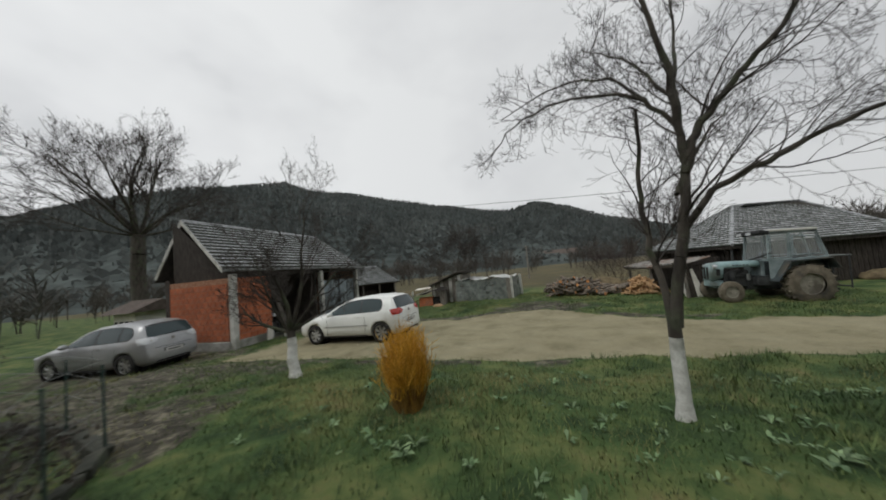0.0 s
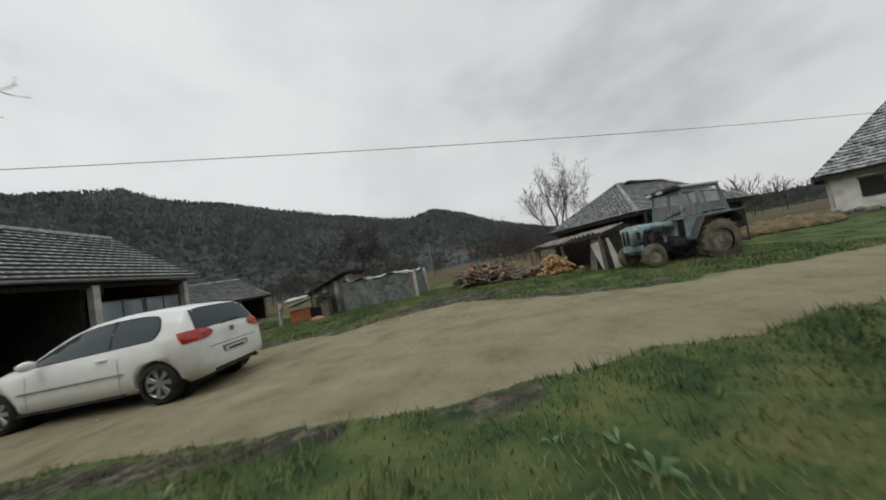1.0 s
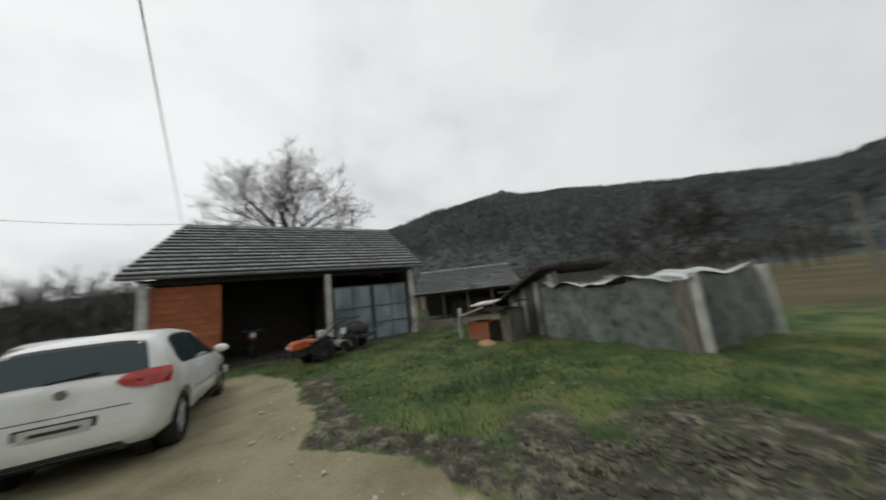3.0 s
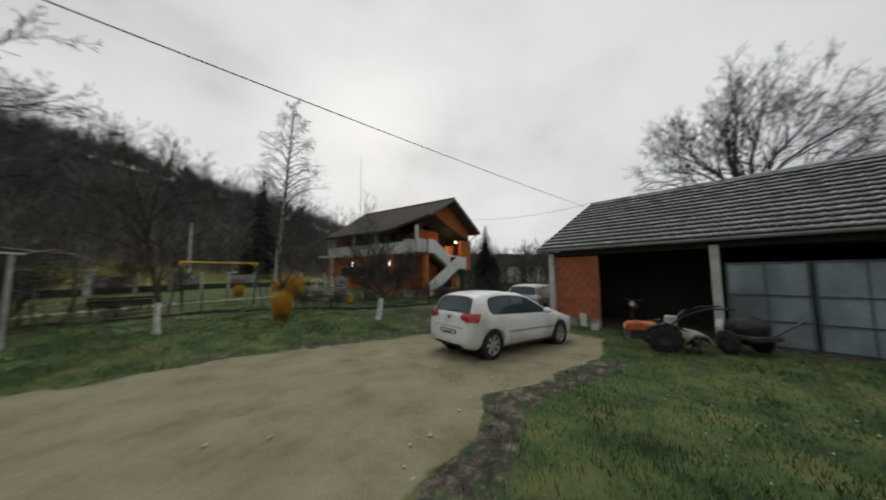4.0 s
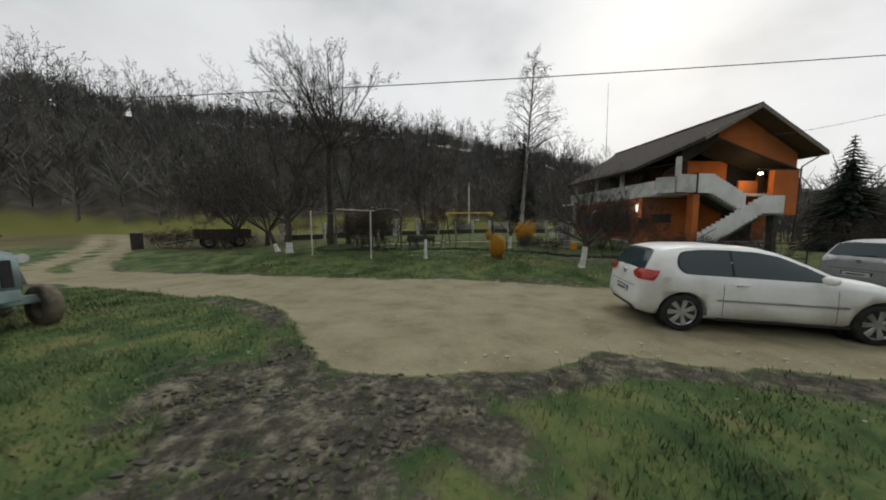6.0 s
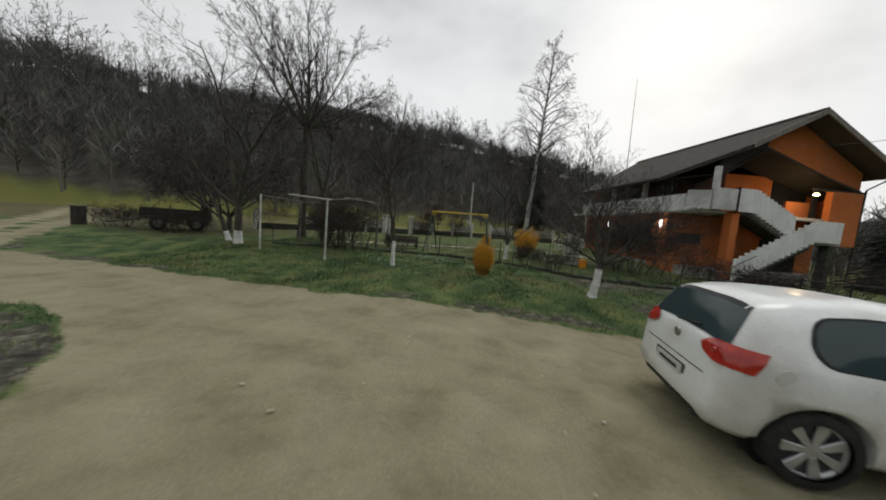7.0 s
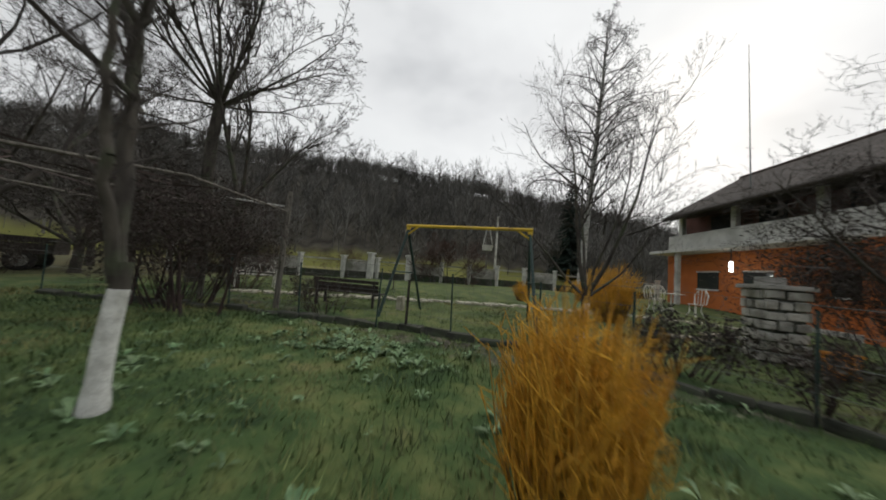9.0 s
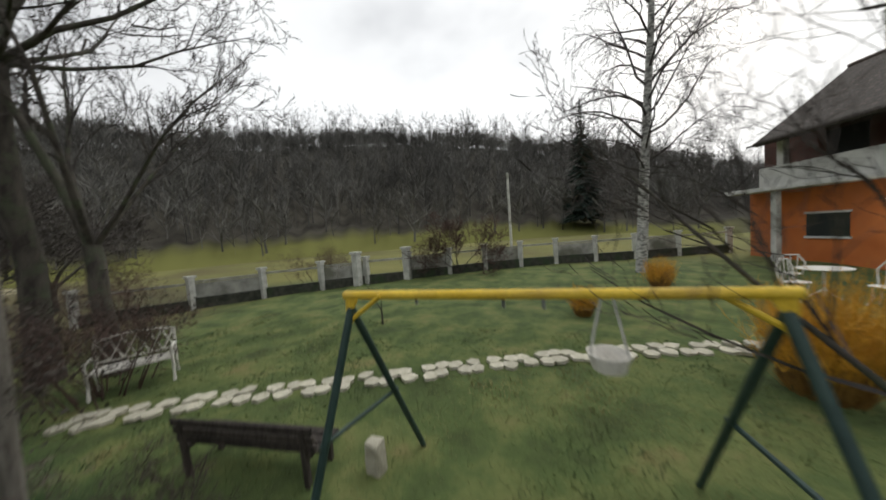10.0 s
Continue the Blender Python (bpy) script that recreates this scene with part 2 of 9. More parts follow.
M_MUDTYRE = stuff_mat("muddy_tyre", (0.1, 0.085, 0.062), (0.19, 0.165, 0.125), 6, 0.95, 0.6, 40, c3=(0.05, 0.045, 0.04))
M_MUDRIM = stuff_mat("muddy_rim", (0.2, 0.185, 0.15), (0.33, 0.31, 0.26), 6, 0.85, 0.3, 40, c3=(0.11, 0.1, 0.08))
M_RIM = stuff_mat("alloy", (0.42, 0.43, 0.44), (0.55, 0.56, 0.57), 8, 0.35, 0.05, 60, metal=0.7, c3=(0.3, 0.29, 0.27))
M_WHITE = stuff_mat("white_car_paint", (0.77, 0.79, 0.77), (0.83, 0.85, 0.83), 2, 0.22, 0.0, 80, spec=0.5, c3=(0.55, 0.54, 0.5))
M_SILVER = stuff_mat("silver_car_paint", (0.34, 0.35, 0.36), (0.43, 0.44, 0.45), 2, 0.28, 0.0, 80, metal=0.4, c3=(0.3, 0.3, 0.29))
M_RED = stuff_mat("tail_lamp", (0.3, 0.02, 0.014), (0.46, 0.035, 0.02), 9, 0.12, 0.0, 60, spec=0.6)
M_CLEAR = stuff_mat("lamp_glass", (0.5, 0.52, 0.54), (0.68, 0.7, 0.72), 5, 0.12, 0.0, 60, spec=0.6)
M_TRIM = stuff_mat("black_plastic", (0.012, 0.012, 0.013), (0.025, 0.025, 0.027), 6, 0.6, 0.1, 60)
M_PLATE = stuff_mat("plate", (0.5, 0.5, 0.48), (0.6, 0.6, 0.58), 6, 0.5, 0.0, 60)
M_TRACT = stuff_mat("faded_blue_paint", (0.2, 0.31, 0.33), (0.33, 0.45, 0.46), 4, 0.55, 0.15, 50, c3=(0.17, 0.2, 0.19))
M_TRBLUE = stuff_mat("blue_grey_cab_paint", (0.17, 0.22, 0.23), (0.28, 0.335, 0.345), 5, 0.6, 0.15, 50, c3=(0.1, 0.12, 0.12))
M_TRGREY = stuff_mat("greasy_iron", (0.02, 0.022, 0.024), (0.06, 0.062, 0.062), 6, 0.7, 0.3, 40)
M_TRDARK = stuff_mat("dark_fender", (0.035, 0.045, 0.05), (0.07, 0.085, 0.09), 4, 0.6, 0.2, 40, c3=(0.1, 0.09, 0.07))
M_OPAINT = stuff_mat("orange_enamel", (0.5, 0.09, 0.02), (0.62, 0.14, 0.03), 5, 0.5, 0.1, 40, c3=(0.25, 0.08, 0.03))
M_YELLOW = stuff_mat("yellow_enamel", (0.62, 0.42, 0.03), (0.74, 0.52, 0.05), 5, 0.45, 0.1, 40, c3=(0.5, 0.34, 0.05))
M_GREENP = stuff_mat("dark_green_paint", (0.015, 0.035, 0.032), (0.03, 0.06, 0.052), 5, 0.5, 0.1, 40)
M_LOG = stuff_mat("log_bark", (0.09, 0.076, 0.062), (0.22, 0.185, 0.15), 8, 0.95, 0.8, 40, spread=0.35)
M_CUT = stuff_mat("cut_wood", (0.24, 0.15, 0.08), (0.4, 0.27, 0.16), 8, 0.9, 0.4, 40, spread=0.25)
M_CUTO = stuff_mat("fresh_orange_wood", (0.36, 0.15, 0.05), (0.5, 0.25, 0.1), 8, 0.9, 0.4, 40, spread=0.2)
M_SPLIT = stuff_mat("split_wood", (0.3, 0.17, 0.08), (0.55, 0.37, 0.2), 8, 0.9, 0.4, 40, spread=0.3, c3=(0.2, 0.13, 0.09))
M_FILM = stuff_mat("plastic_film", (0.32, 0.34, 0.33), (0.55, 0.56, 0.54), 2, 0.5, 0.2, 30, c3=(0.22, 0.23, 0.22))
# dark red render with the shade under the eave mixed into its colour
M_MAROON = stuff_mat("shaded_red_render", (0.075, 0.034, 0.028), (0.125, 0.058, 0.046), 1.5, 0.92, 0.3, 60, c3=(0.06, 0.04, 0.034))
M_NET = stuff_mat("grey_netting", (0.075, 0.085, 0.08), (0.14, 0.15, 0.14), 3, 0.85, 0.3, 60, c3=(0.2, 0.21, 0.2))
M_STONE = stuff_mat("stone", (0.26, 0.25, 0.22), (0.45, 0.44, 0.4), 6, 0.95, 0.6, 50, spread=0.25, c3=(0.2, 0.2, 0.16))
M_FLAG = stuff_mat("pale_flagstone", (0.36, 0.34, 0.26), (0.54, 0.51, 0.42), 6, 0.95, 0.5, 50, spread=0.15, c3=(0.36, 0.35, 0.25))
M_GOLD = stuff_mat("golden_twigs", (0.5, 0.25, 0.025), (0.7, 0.4, 0.045), 6, 0.85, 0.0, 40, spread=0.35, island=True)
M_GOLDD = stuff_mat("brown_stems", (0.2, 0.11, 0.03), (0.36, 0.2, 0.045), 6, 0.85, 0.0, 40, spread=0.3, island=True)
M_NEEDLE = stuff_mat("needles", (0.012, 0.024, 0.018), (0.026, 0.046, 0.034), 3, 0.9, 0.0, 40, spread=0.3, island=True)
M_BLADE = stuff_mat("grass_blades", (0.038, 0.074, 0.024), (0.13, 0.172, 0.055), 1.5, 0.75, 0.0, 40, spread=0.4, c3=(0.2, 0.19, 0.075), island=True, ramp=(0.38, 0.62))
M_LEAF = stuff_mat("weed_leaf", (0.07, 0.135, 0.055), (0.19, 0.27, 0.135), 6, 0.7, 0.1, 40, spread=0.4, island=True)
M_DRY = stuff_mat("dry_hay", (0.11, 0.085, 0.05), (0.22, 0.175, 0.1), 5, 0.95, 0.6, 40)
M_HEDGE = stuff_mat("dark_vine", (0.03, 0.022, 0.02), (0.065, 0.045, 0.04), 5, 0.95, 0.0, 40, spread=0.3, island=True)
M_WIRE = stuff_mat("wire", (0.06, 0.06, 0.06), (0.1, 0.1, 0.1), 3, 0.6, 0.0)
M_GALV = stuff_mat("wire_mesh", (0.12, 0.13, 0.13), (0.2, 0.21, 0.2), 3, 0.6, 0.0)
M_LAMPY = glow("warm_bulb", (1.0, 0.72, 0.36), 14.0)
M_LAMPW = glow("white_tube", (0.95, 1.0, 0.97), 8.0)


def glass_mat(name, tint, rough=0.06):
    m = bpy.data.materials.new(name)
    m.use_nodes = True
    b = m.node_tree.nodes["Principled BSDF"]
    b.inputs["Base Color"].default_value = (*tint, 1)
    b.inputs["Roughness"].default_value = rough
    b.inputs["Specular IOR Level"].default_value = 0.38
    return m


M_GLASS = glass_mat("tinted_car_glass", (0.035, 0.055, 0.06))
M_PANE = glass_mat("dark_pane", (0.03, 0.035, 0.035), 0.1)


def clear_mat(name):
    m = bpy.data.materials.new(name)
    m.use_nodes = True
    n, l = m.node_tree.nodes, m.node_tree.links
    b = n["Principled BSDF"]
    b.inputs["Base Color"].default_value = (0.75, 0.8, 0.8, 1)
    b.inputs["Roughness"].default_value = 0.08
    b.inputs["Alpha"].default_value = 0.13
    return m


M_CABGL = clear_mat("cab_glass")


def net_mat(name):
    m = stuff_mat(name, (0.16, 0.18, 0.17), (0.3, 0.33, 0.31), 5, 0.8, 0.2, 60)
    n, l = m.node_tree.nodes, m.node_tree.links
    no = n.new("ShaderNodeTexNoise")
    no.inputs["Scale"].default_value = 2.2
    ra = n.new("ShaderNodeMapRange")
    ra.inputs["To Min"].default_value, ra.inputs["To Max"].default_value = 0.4, 0.95
    l.new(no.outputs["Fac"], ra.inputs["Value"])
    l.new(ra.outputs["Result"], n["Principled BSDF"].inputs["Alpha"])
    return m


M_NETA = net_mat("see_through_netting")


# ---- ground ----
def sm(a, b, x):
    u = np.clip((x - a) / (b - a), 0, 1)
    return u * u * (3 - 2 * u)


def ground_z(x, y):
    x, y = np.asarray(x, float), np.asarray(y, float)
    z = 0.012 * np.clip(x, -25, 5) + 0.012 * np.clip(y, 0, 20)
    bank = 0.3 * sm(-1.8, -4.2, y) + 0.03 * np.clip(-4.2 - y, 0, 18)
    return z + bank * sm(-7.0, -3.0, x)


def gz(x, y):
    return float(ground_z(x, y))


ROAD_S = ((-9, -3.1), (-3.4, -2.3), (-1, -1.85), (4.5, -1.72), (7, -1.32), (10, -0.95), (13, -0.42), (18, -0.1), (21, -1.2), (24, -3.6), (28, -6.5), (60, -22))
ROAD_N = ((-9, 0.0), (-4.5, 1.6), (-2, 2.9), (1.5, 3.05), (2.9, 4.0), (4.6, 4.5), (5.6, 4.0), (7.1, 2.8), (8.6, 2.15), (12, 2.1), (18, 2.4), (22, 1.2), (26, -1.2), (30, -4.2), (60, -19))


def edge(table, x):
    return np.interp(x, [p[0] for p in table], [p[1] for p in table])


def wob(x, y, s, seed):
    """Cheap smooth noise from sines, -1 to 1."""
    r = np.random.RandomState(seed)
    out = 0
    for i in range(7):
        a, f, ph = r.uniform(0, 6.28), s * (0.6 + 0.5 * i), r.uniform(0, 6.28)
        out = out + np.sin((x * math.cos(a) + y * math.sin(a)) * f + ph) / (1 + 0.35 * i)
    return out / 3.2


def road_mask(x, y):
    d = np.minimum(y - edge(ROAD_S, x), edge(ROAD_N, x) - y) + 0.22 * wob(x, y, 1.3, 3) + 0.1 * wob(x, y, 5, 4)
    gravel = sm(-0.14, 0.16, d) * sm(-5.2, -3.4, x)
    # grass between the two wheel ruts where the track leaves the yard
    mid = (edge(ROAD_S, x) + edge(ROAD_N, x)) / 2
    return gravel * (1 - 0.9 * sm(0.5, 0.2, np.abs(y - mid + 0.12 * wob(x, y, 1.1, 27))) * sm(17.5, 20, x))


def drive_mask(x, y):
    # earth drive towards the second car
    side = (-1.0 - x) * 0.86 - (y + 1.85) * 0.5
    return sm(-0.25, 0.25, side + 0.2 * wob(x, y, 1.5, 5)) * sm(-7.2, -6.2, y) * sm(-0.2, -1.2, y) * sm(-16, -12, x)


def mud_mask(x, y):
    d = np.minimum(y - edge(ROAD_S, x), edge(ROAD_N, x) - y)
    rim = sm(-0.95, -0.2, d) * sm(0.35, -0.1, d) * (0.74 + 0.1 * sm(0, 2, y)) * sm(-0.25, 0.35, wob(x, y, 1.1, 8)) * sm(-6, -3, x)
    e = np.hypot((x - 4.6) / 2.5, (y - 5.0) / 1.35)
    patch = sm(1.25, 0.45, e + 0.3 * wob(x, y, 1.6, 9) + 0.22 * wob(x, y, 5.0, 10)) * 0.74
    near = np.hypot((x - 4.3) / 1.5, (y - 6.1) / 1.0)
    patch = np.maximum(patch, sm(1.3, 0.5, near + 0.3 * wob(x, y, 1.8, 29) + 0.2 * wob(x, y, 5.0, 30)) * 0.7)
    strip = sm(0.62, 0.15, np.abs(y - edge(ROAD_N, x) - 0.3 + 0.2 * wob(x, y, 2.2, 19))) * sm(-3.2, -1.6, x) * sm(3.6, 2.6, x) * 0.78
    yard = np.maximum(sm(1.2, 0.5, np.hypot((x + 7.2) / 2.6, (y - 3.2) / 4.6)), sm(1.2, 0.7, np.hypot((x + 9.5) / 3.6, (y - 10.2) / 3.4))) * 0.8
    track = drive_mask(x, y) * (0.62 + 0.3 * wob(x, y, 1.2, 18))
    bed = sm(0.9, 0.2, np.abs(y + 7.25 + 0.1 * (x - 4) * (x > 4))) * 0.5 * sm(-3, 0, x) * sm(13, 11, x)
    return np.clip(np.maximum.reduce([rim, patch, strip, yard, bed, track]), 0, 1)


def axis(lo, hi, step, far, grow):
    a = list(np.arange(lo, hi, step))
    for sgn in (1, -1):
        s, p = step, (hi if sgn > 0 else lo)
        while abs(p) < far:
            s *= grow
            p += sgn * s
            a.append(p)
    return np.array(sorted(set(np.round(a, 4))))


def ground_mat():
    m = bpy.data.materials.new("yard_ground")
    m.use_nodes = True
    n, l = m.node_tree.nodes, m.node_tree.links
    b = n["Principled BSDF"]
    b.inputs["Roughness"].default_value = 0.95
    b.inputs["Specular IOR Level"].default_value = 0.25
    tc = n.new("ShaderNodeTexCoord")

    def noi(scale, detail=5, rough=0.55):
        k = n.new("ShaderNodeTexNoise")
        k.inputs["Scale"].default_value, k.inputs["Detail"].default_value, k.inputs["Roughness"].default_value = scale, detail, rough
        l.new(tc.outputs["Object"], k.inputs["Vector"])
        return k.outputs["Fac"]

    def ramp(f, *stops):
        r = n.new("ShaderNodeValToRGB")
        e = r.color_ramp.elements
        while len(e) < len(stops):
            e.new(0.5)
        for k, (p, c) in zip(e, stops):
            k.position, k.color = p, (*c, 1)
        l.new(f, r.inputs["Fac"])
        return r.outputs["Color"]

    def mixc(f, a, c):
        k = n.new("ShaderNodeMixRGB")
        l.new(f, k.inputs["Fac"])
        l.new(a, k.inputs["Color1"])
        l.new(c, k.inputs["Color2"])
        return k.outputs["Color"]

    def attr(nm):
        k = n.new("ShaderNodeAttribute")
        k.attribute_name = nm
        return k.outputs["Fac"]

    def ragged(f, scale, amount):
        """Breaks a soft mask up along its edge."""
        a = n.new("ShaderNodeMath")
        a.operation = "SUBTRACT"
        l.new(noi(scale, 6, 0.65), a.inputs[0])
        a.inputs[1].default_value = 0.5
        c = n.new("ShaderNodeMath")
        c.operation = "MULTIPLY_ADD"
        l.new(a.outputs[0], c.inputs[0])
        c.inputs[1].default_value = amount
        l.new(f, c.inputs[2])
        r = n.new("ShaderNodeMapRange")
        r.inputs["From Min"].default_value, r.inputs["From Max"].default_value = 0.38, 0.62
        l.new(c.outputs[0], r.inputs["Value"])
        return r.outputs["Result"]

    grass = ramp(noi(1.3, 8, 0.65), (0.34, (0.022, 0.044, 0.016)), (0.47, (0.055, 0.094, 0.03)), (0.58, (0.115, 0.142, 0.048)), (0.7, (0.17, 0.15, 0.065)))
    field = ramp(noi(0.12, 6), (0.3, (0.1, 0.085, 0.038)), (0.5, (0.135, 0.134, 0.042)), (0.7, (0.18, 0.167, 0.054)))
    grass = mixc(attr("dry"), grass, field)
    stubble = ramp(noi(0.16, 6), (0.3, (0.05, 0.042, 0.026)), (0.5, (0.085, 0.07, 0.038)), (0.72, (0.15, 0.115, 0.055)))
    grass = mixc(attr("stubble"), grass, stubble)
    gravel = ramp(noi(0.9, 9, 0.65), (0.28, (0.165, 0.145, 0.086)), (0.45, (0.255, 0.23, 0.146)), (0.72, (0.325, 0.297, 0.2)))
    pebble = ramp(noi(38, 3, 0.6), (0.35, (0.75, 0.75, 0.75)), (0.62, (1.05, 1.05, 1.05)), (0.74, (1.5, 1.5, 1.45)))
    mg = n.new("ShaderNodeMixRGB")
    mg.blend_type = "MULTIPLY"
    mg.inputs["Fac"].default_value = 0.5
    worn = n.new("ShaderNodeMixRGB")
    worn.blend_type = "MULTIPLY"
    worn.inputs["Fac"].default_value = 1.0
    l.new(gravel, worn.inputs["Color1"])
    l.new(ramp(noi(1.7, 8, 0.68), (0.3, (0.74, 0.74, 0.71)), (0.46, (0.95, 0.95, 0.94)), (0.66, (1.05, 1.05, 1.03))), worn.inputs["Color2"])
    l.new(worn.outputs["Color"], mg.inputs["Color1"])
    l.new(pebble, mg.inputs["Color2"])
    mud = ramp(noi(4.6, 9, 0.74), (0.34, (0.02, 0.018, 0.014)), (0.5, (0.066, 0.061, 0.046)), (0.64, (0.21, 0.192, 0.14)))
    c = mixc(ragged(attr("mud"), 2.6, 1.5), grass, mud)
    c = mixc(ragged(attr("road"), 4.0, 1.05), c, mg.outputs["Color"])
    l.new(c, b.inputs["Base Color"])
    bp = n.new("ShaderNodeBump")
    bp.inputs["Strength"].default_value = 0.7
    bp.inputs["Distance"].default_value = 0.03
    l.new(noi(14, 8, 0.7), bp.inputs["Height"])
    l.new(bp.outputs["Normal"], b.inputs["Normal"])
    return m


def make_ground():
    xs, ys = axis(-9, 15, 0.15, 1500, 1.09), axis(-13, 11, 0.15, 1500, 1.09)
    X, Y = np.meshgrid(xs, ys)
    road, mud = road_mask(X, Y), mud_mask(X, Y)
    near = sm(60, 20, np.hypot(X - 3, Y))
    Z = ground_z(X, Y)
    tuft = 0.028 * wob(X, Y, 4.0, 11) + 0.02 * wob(X, Y, 9.0, 12)
    clod = 0.03 * wob(X, Y, 11.0, 13) + 0.03 * wob(X, Y, 5.0, 14)
    rut = 0.012 * wob(X * 0.4, Y, 3.0, 15) + 0.006 * wob(X, Y, 9.0, 16)
    Z = Z + near * ((1 - road) * ((1 - mud) * tuft + mud * clod) + road * rut) - 0.05 * near * road * (1 - mud)
    V = np.stack([X, Y, Z], -1).reshape(-1, 3)
    ny, nx = X.shape
    i = (np.arange(ny - 1)[:, None] * nx + np.arange(nx - 1)[None]).ravel()
    F = np.stack([i, i + 1, i + nx + 1, i + nx], -1)
    me = raw_np("ground", V, F, ground_mat(), True)
    dry = np.clip(sm(-21, -27, Y + 0.55 * (X - 6) * (X < 6) * 0 - 0.5 * np.clip(X - 8, 0, 20)) + sm(30, 40, X) + 0.22 * sm(-7.8, -8.8, Y), 0, 1)
    stubble = np.maximum(sm(12.5, 16, Y) * 0.9, 0.75 * sm(15.5, 19.5, X + 0.8 * wob(X, Y, 0.8, 41)) * sm(-3.5, -5.5, Y) * sm(-19, -15, Y))
    for nm, a in (("road", road), ("mud", mud * (1 - road)), ("dry", dry), ("stubble", stubble)):
        at = me.attributes.new(nm, "FLOAT", "POINT")
        at.data.foreach_set("value", np.ascontiguousarray(a.ravel(), dtype=np.float32))
    return tagged(new("ground", me), "rough winter grass with a sandy gravel track across it", "ground", kind="structure")


make_ground()

# ---- hills all round, by bearing and elevation ----
HILL_AZ = (-180, -160, -149, -130, -118, -112, -102, -95, -80, -65, -48, -37, -20, -5, 20, 42, 65, 73, 82, 88, 94, 99, 103, 118, 129, 137, 141, 148, 155, 164, 169, 180)
HILL_EL = (7, 4.3, 3.0, 3.4, 3.6, 4.6, 8.2, 10.4, 14.2, 16.4, 16.6, 15.4, 14.2, 11, 4, 1.0, 1.4, 3.3, 6.5, 9.2, 11.2, 10.4, 10.8, 13.9, 15.8, 16.7, 17.8, 16.6, 15.8, 13, 10.6, 7)
HILL_R = ((-180, 520), (-120, 300), (-105, 190), (-20, 165), (10, 300), (60, 560), (180, 560))
HILL_F = ((-180, 110), (-120, 80), (-105, 52), (-50, 42), (-20, 42), (10, 70), (40, 110), (180, 110))


def hill_z(az, r):
    """Ground height on the hills at bearing az (degrees) and distance r from the yard."""
    el = np.interp(az, HILL_AZ, HILL_EL)
    top = np.interp(az, [h[0] for h in HILL_R], [h[1] for h in HILL_R])
    foot = np.interp(az, [h[0] for h in HILL_F], [h[1] for h in HILL_F])
    h = top * np.tan(np.radians(el)) + 1.5
    u = np.clip((r - foot) / (top - foot), 0, 1.4)
    s = np.where(u < 1, u ** 1.15, 1 - 0.25 * (u - 1))
    spur = 1 + 0.09 * np.sin(az * 0.33 + r * 0.006) * np.clip(u * (1 - u) * 4, 0, 1)
    return -0.6 + h * s * spur + 2.0 * np.clip(u * 4, 0, 1) * np.sin(az * 1.9 + r * 0.03) * np.clip(1 - np.abs(u - 0.5) * 2, 0, 1)


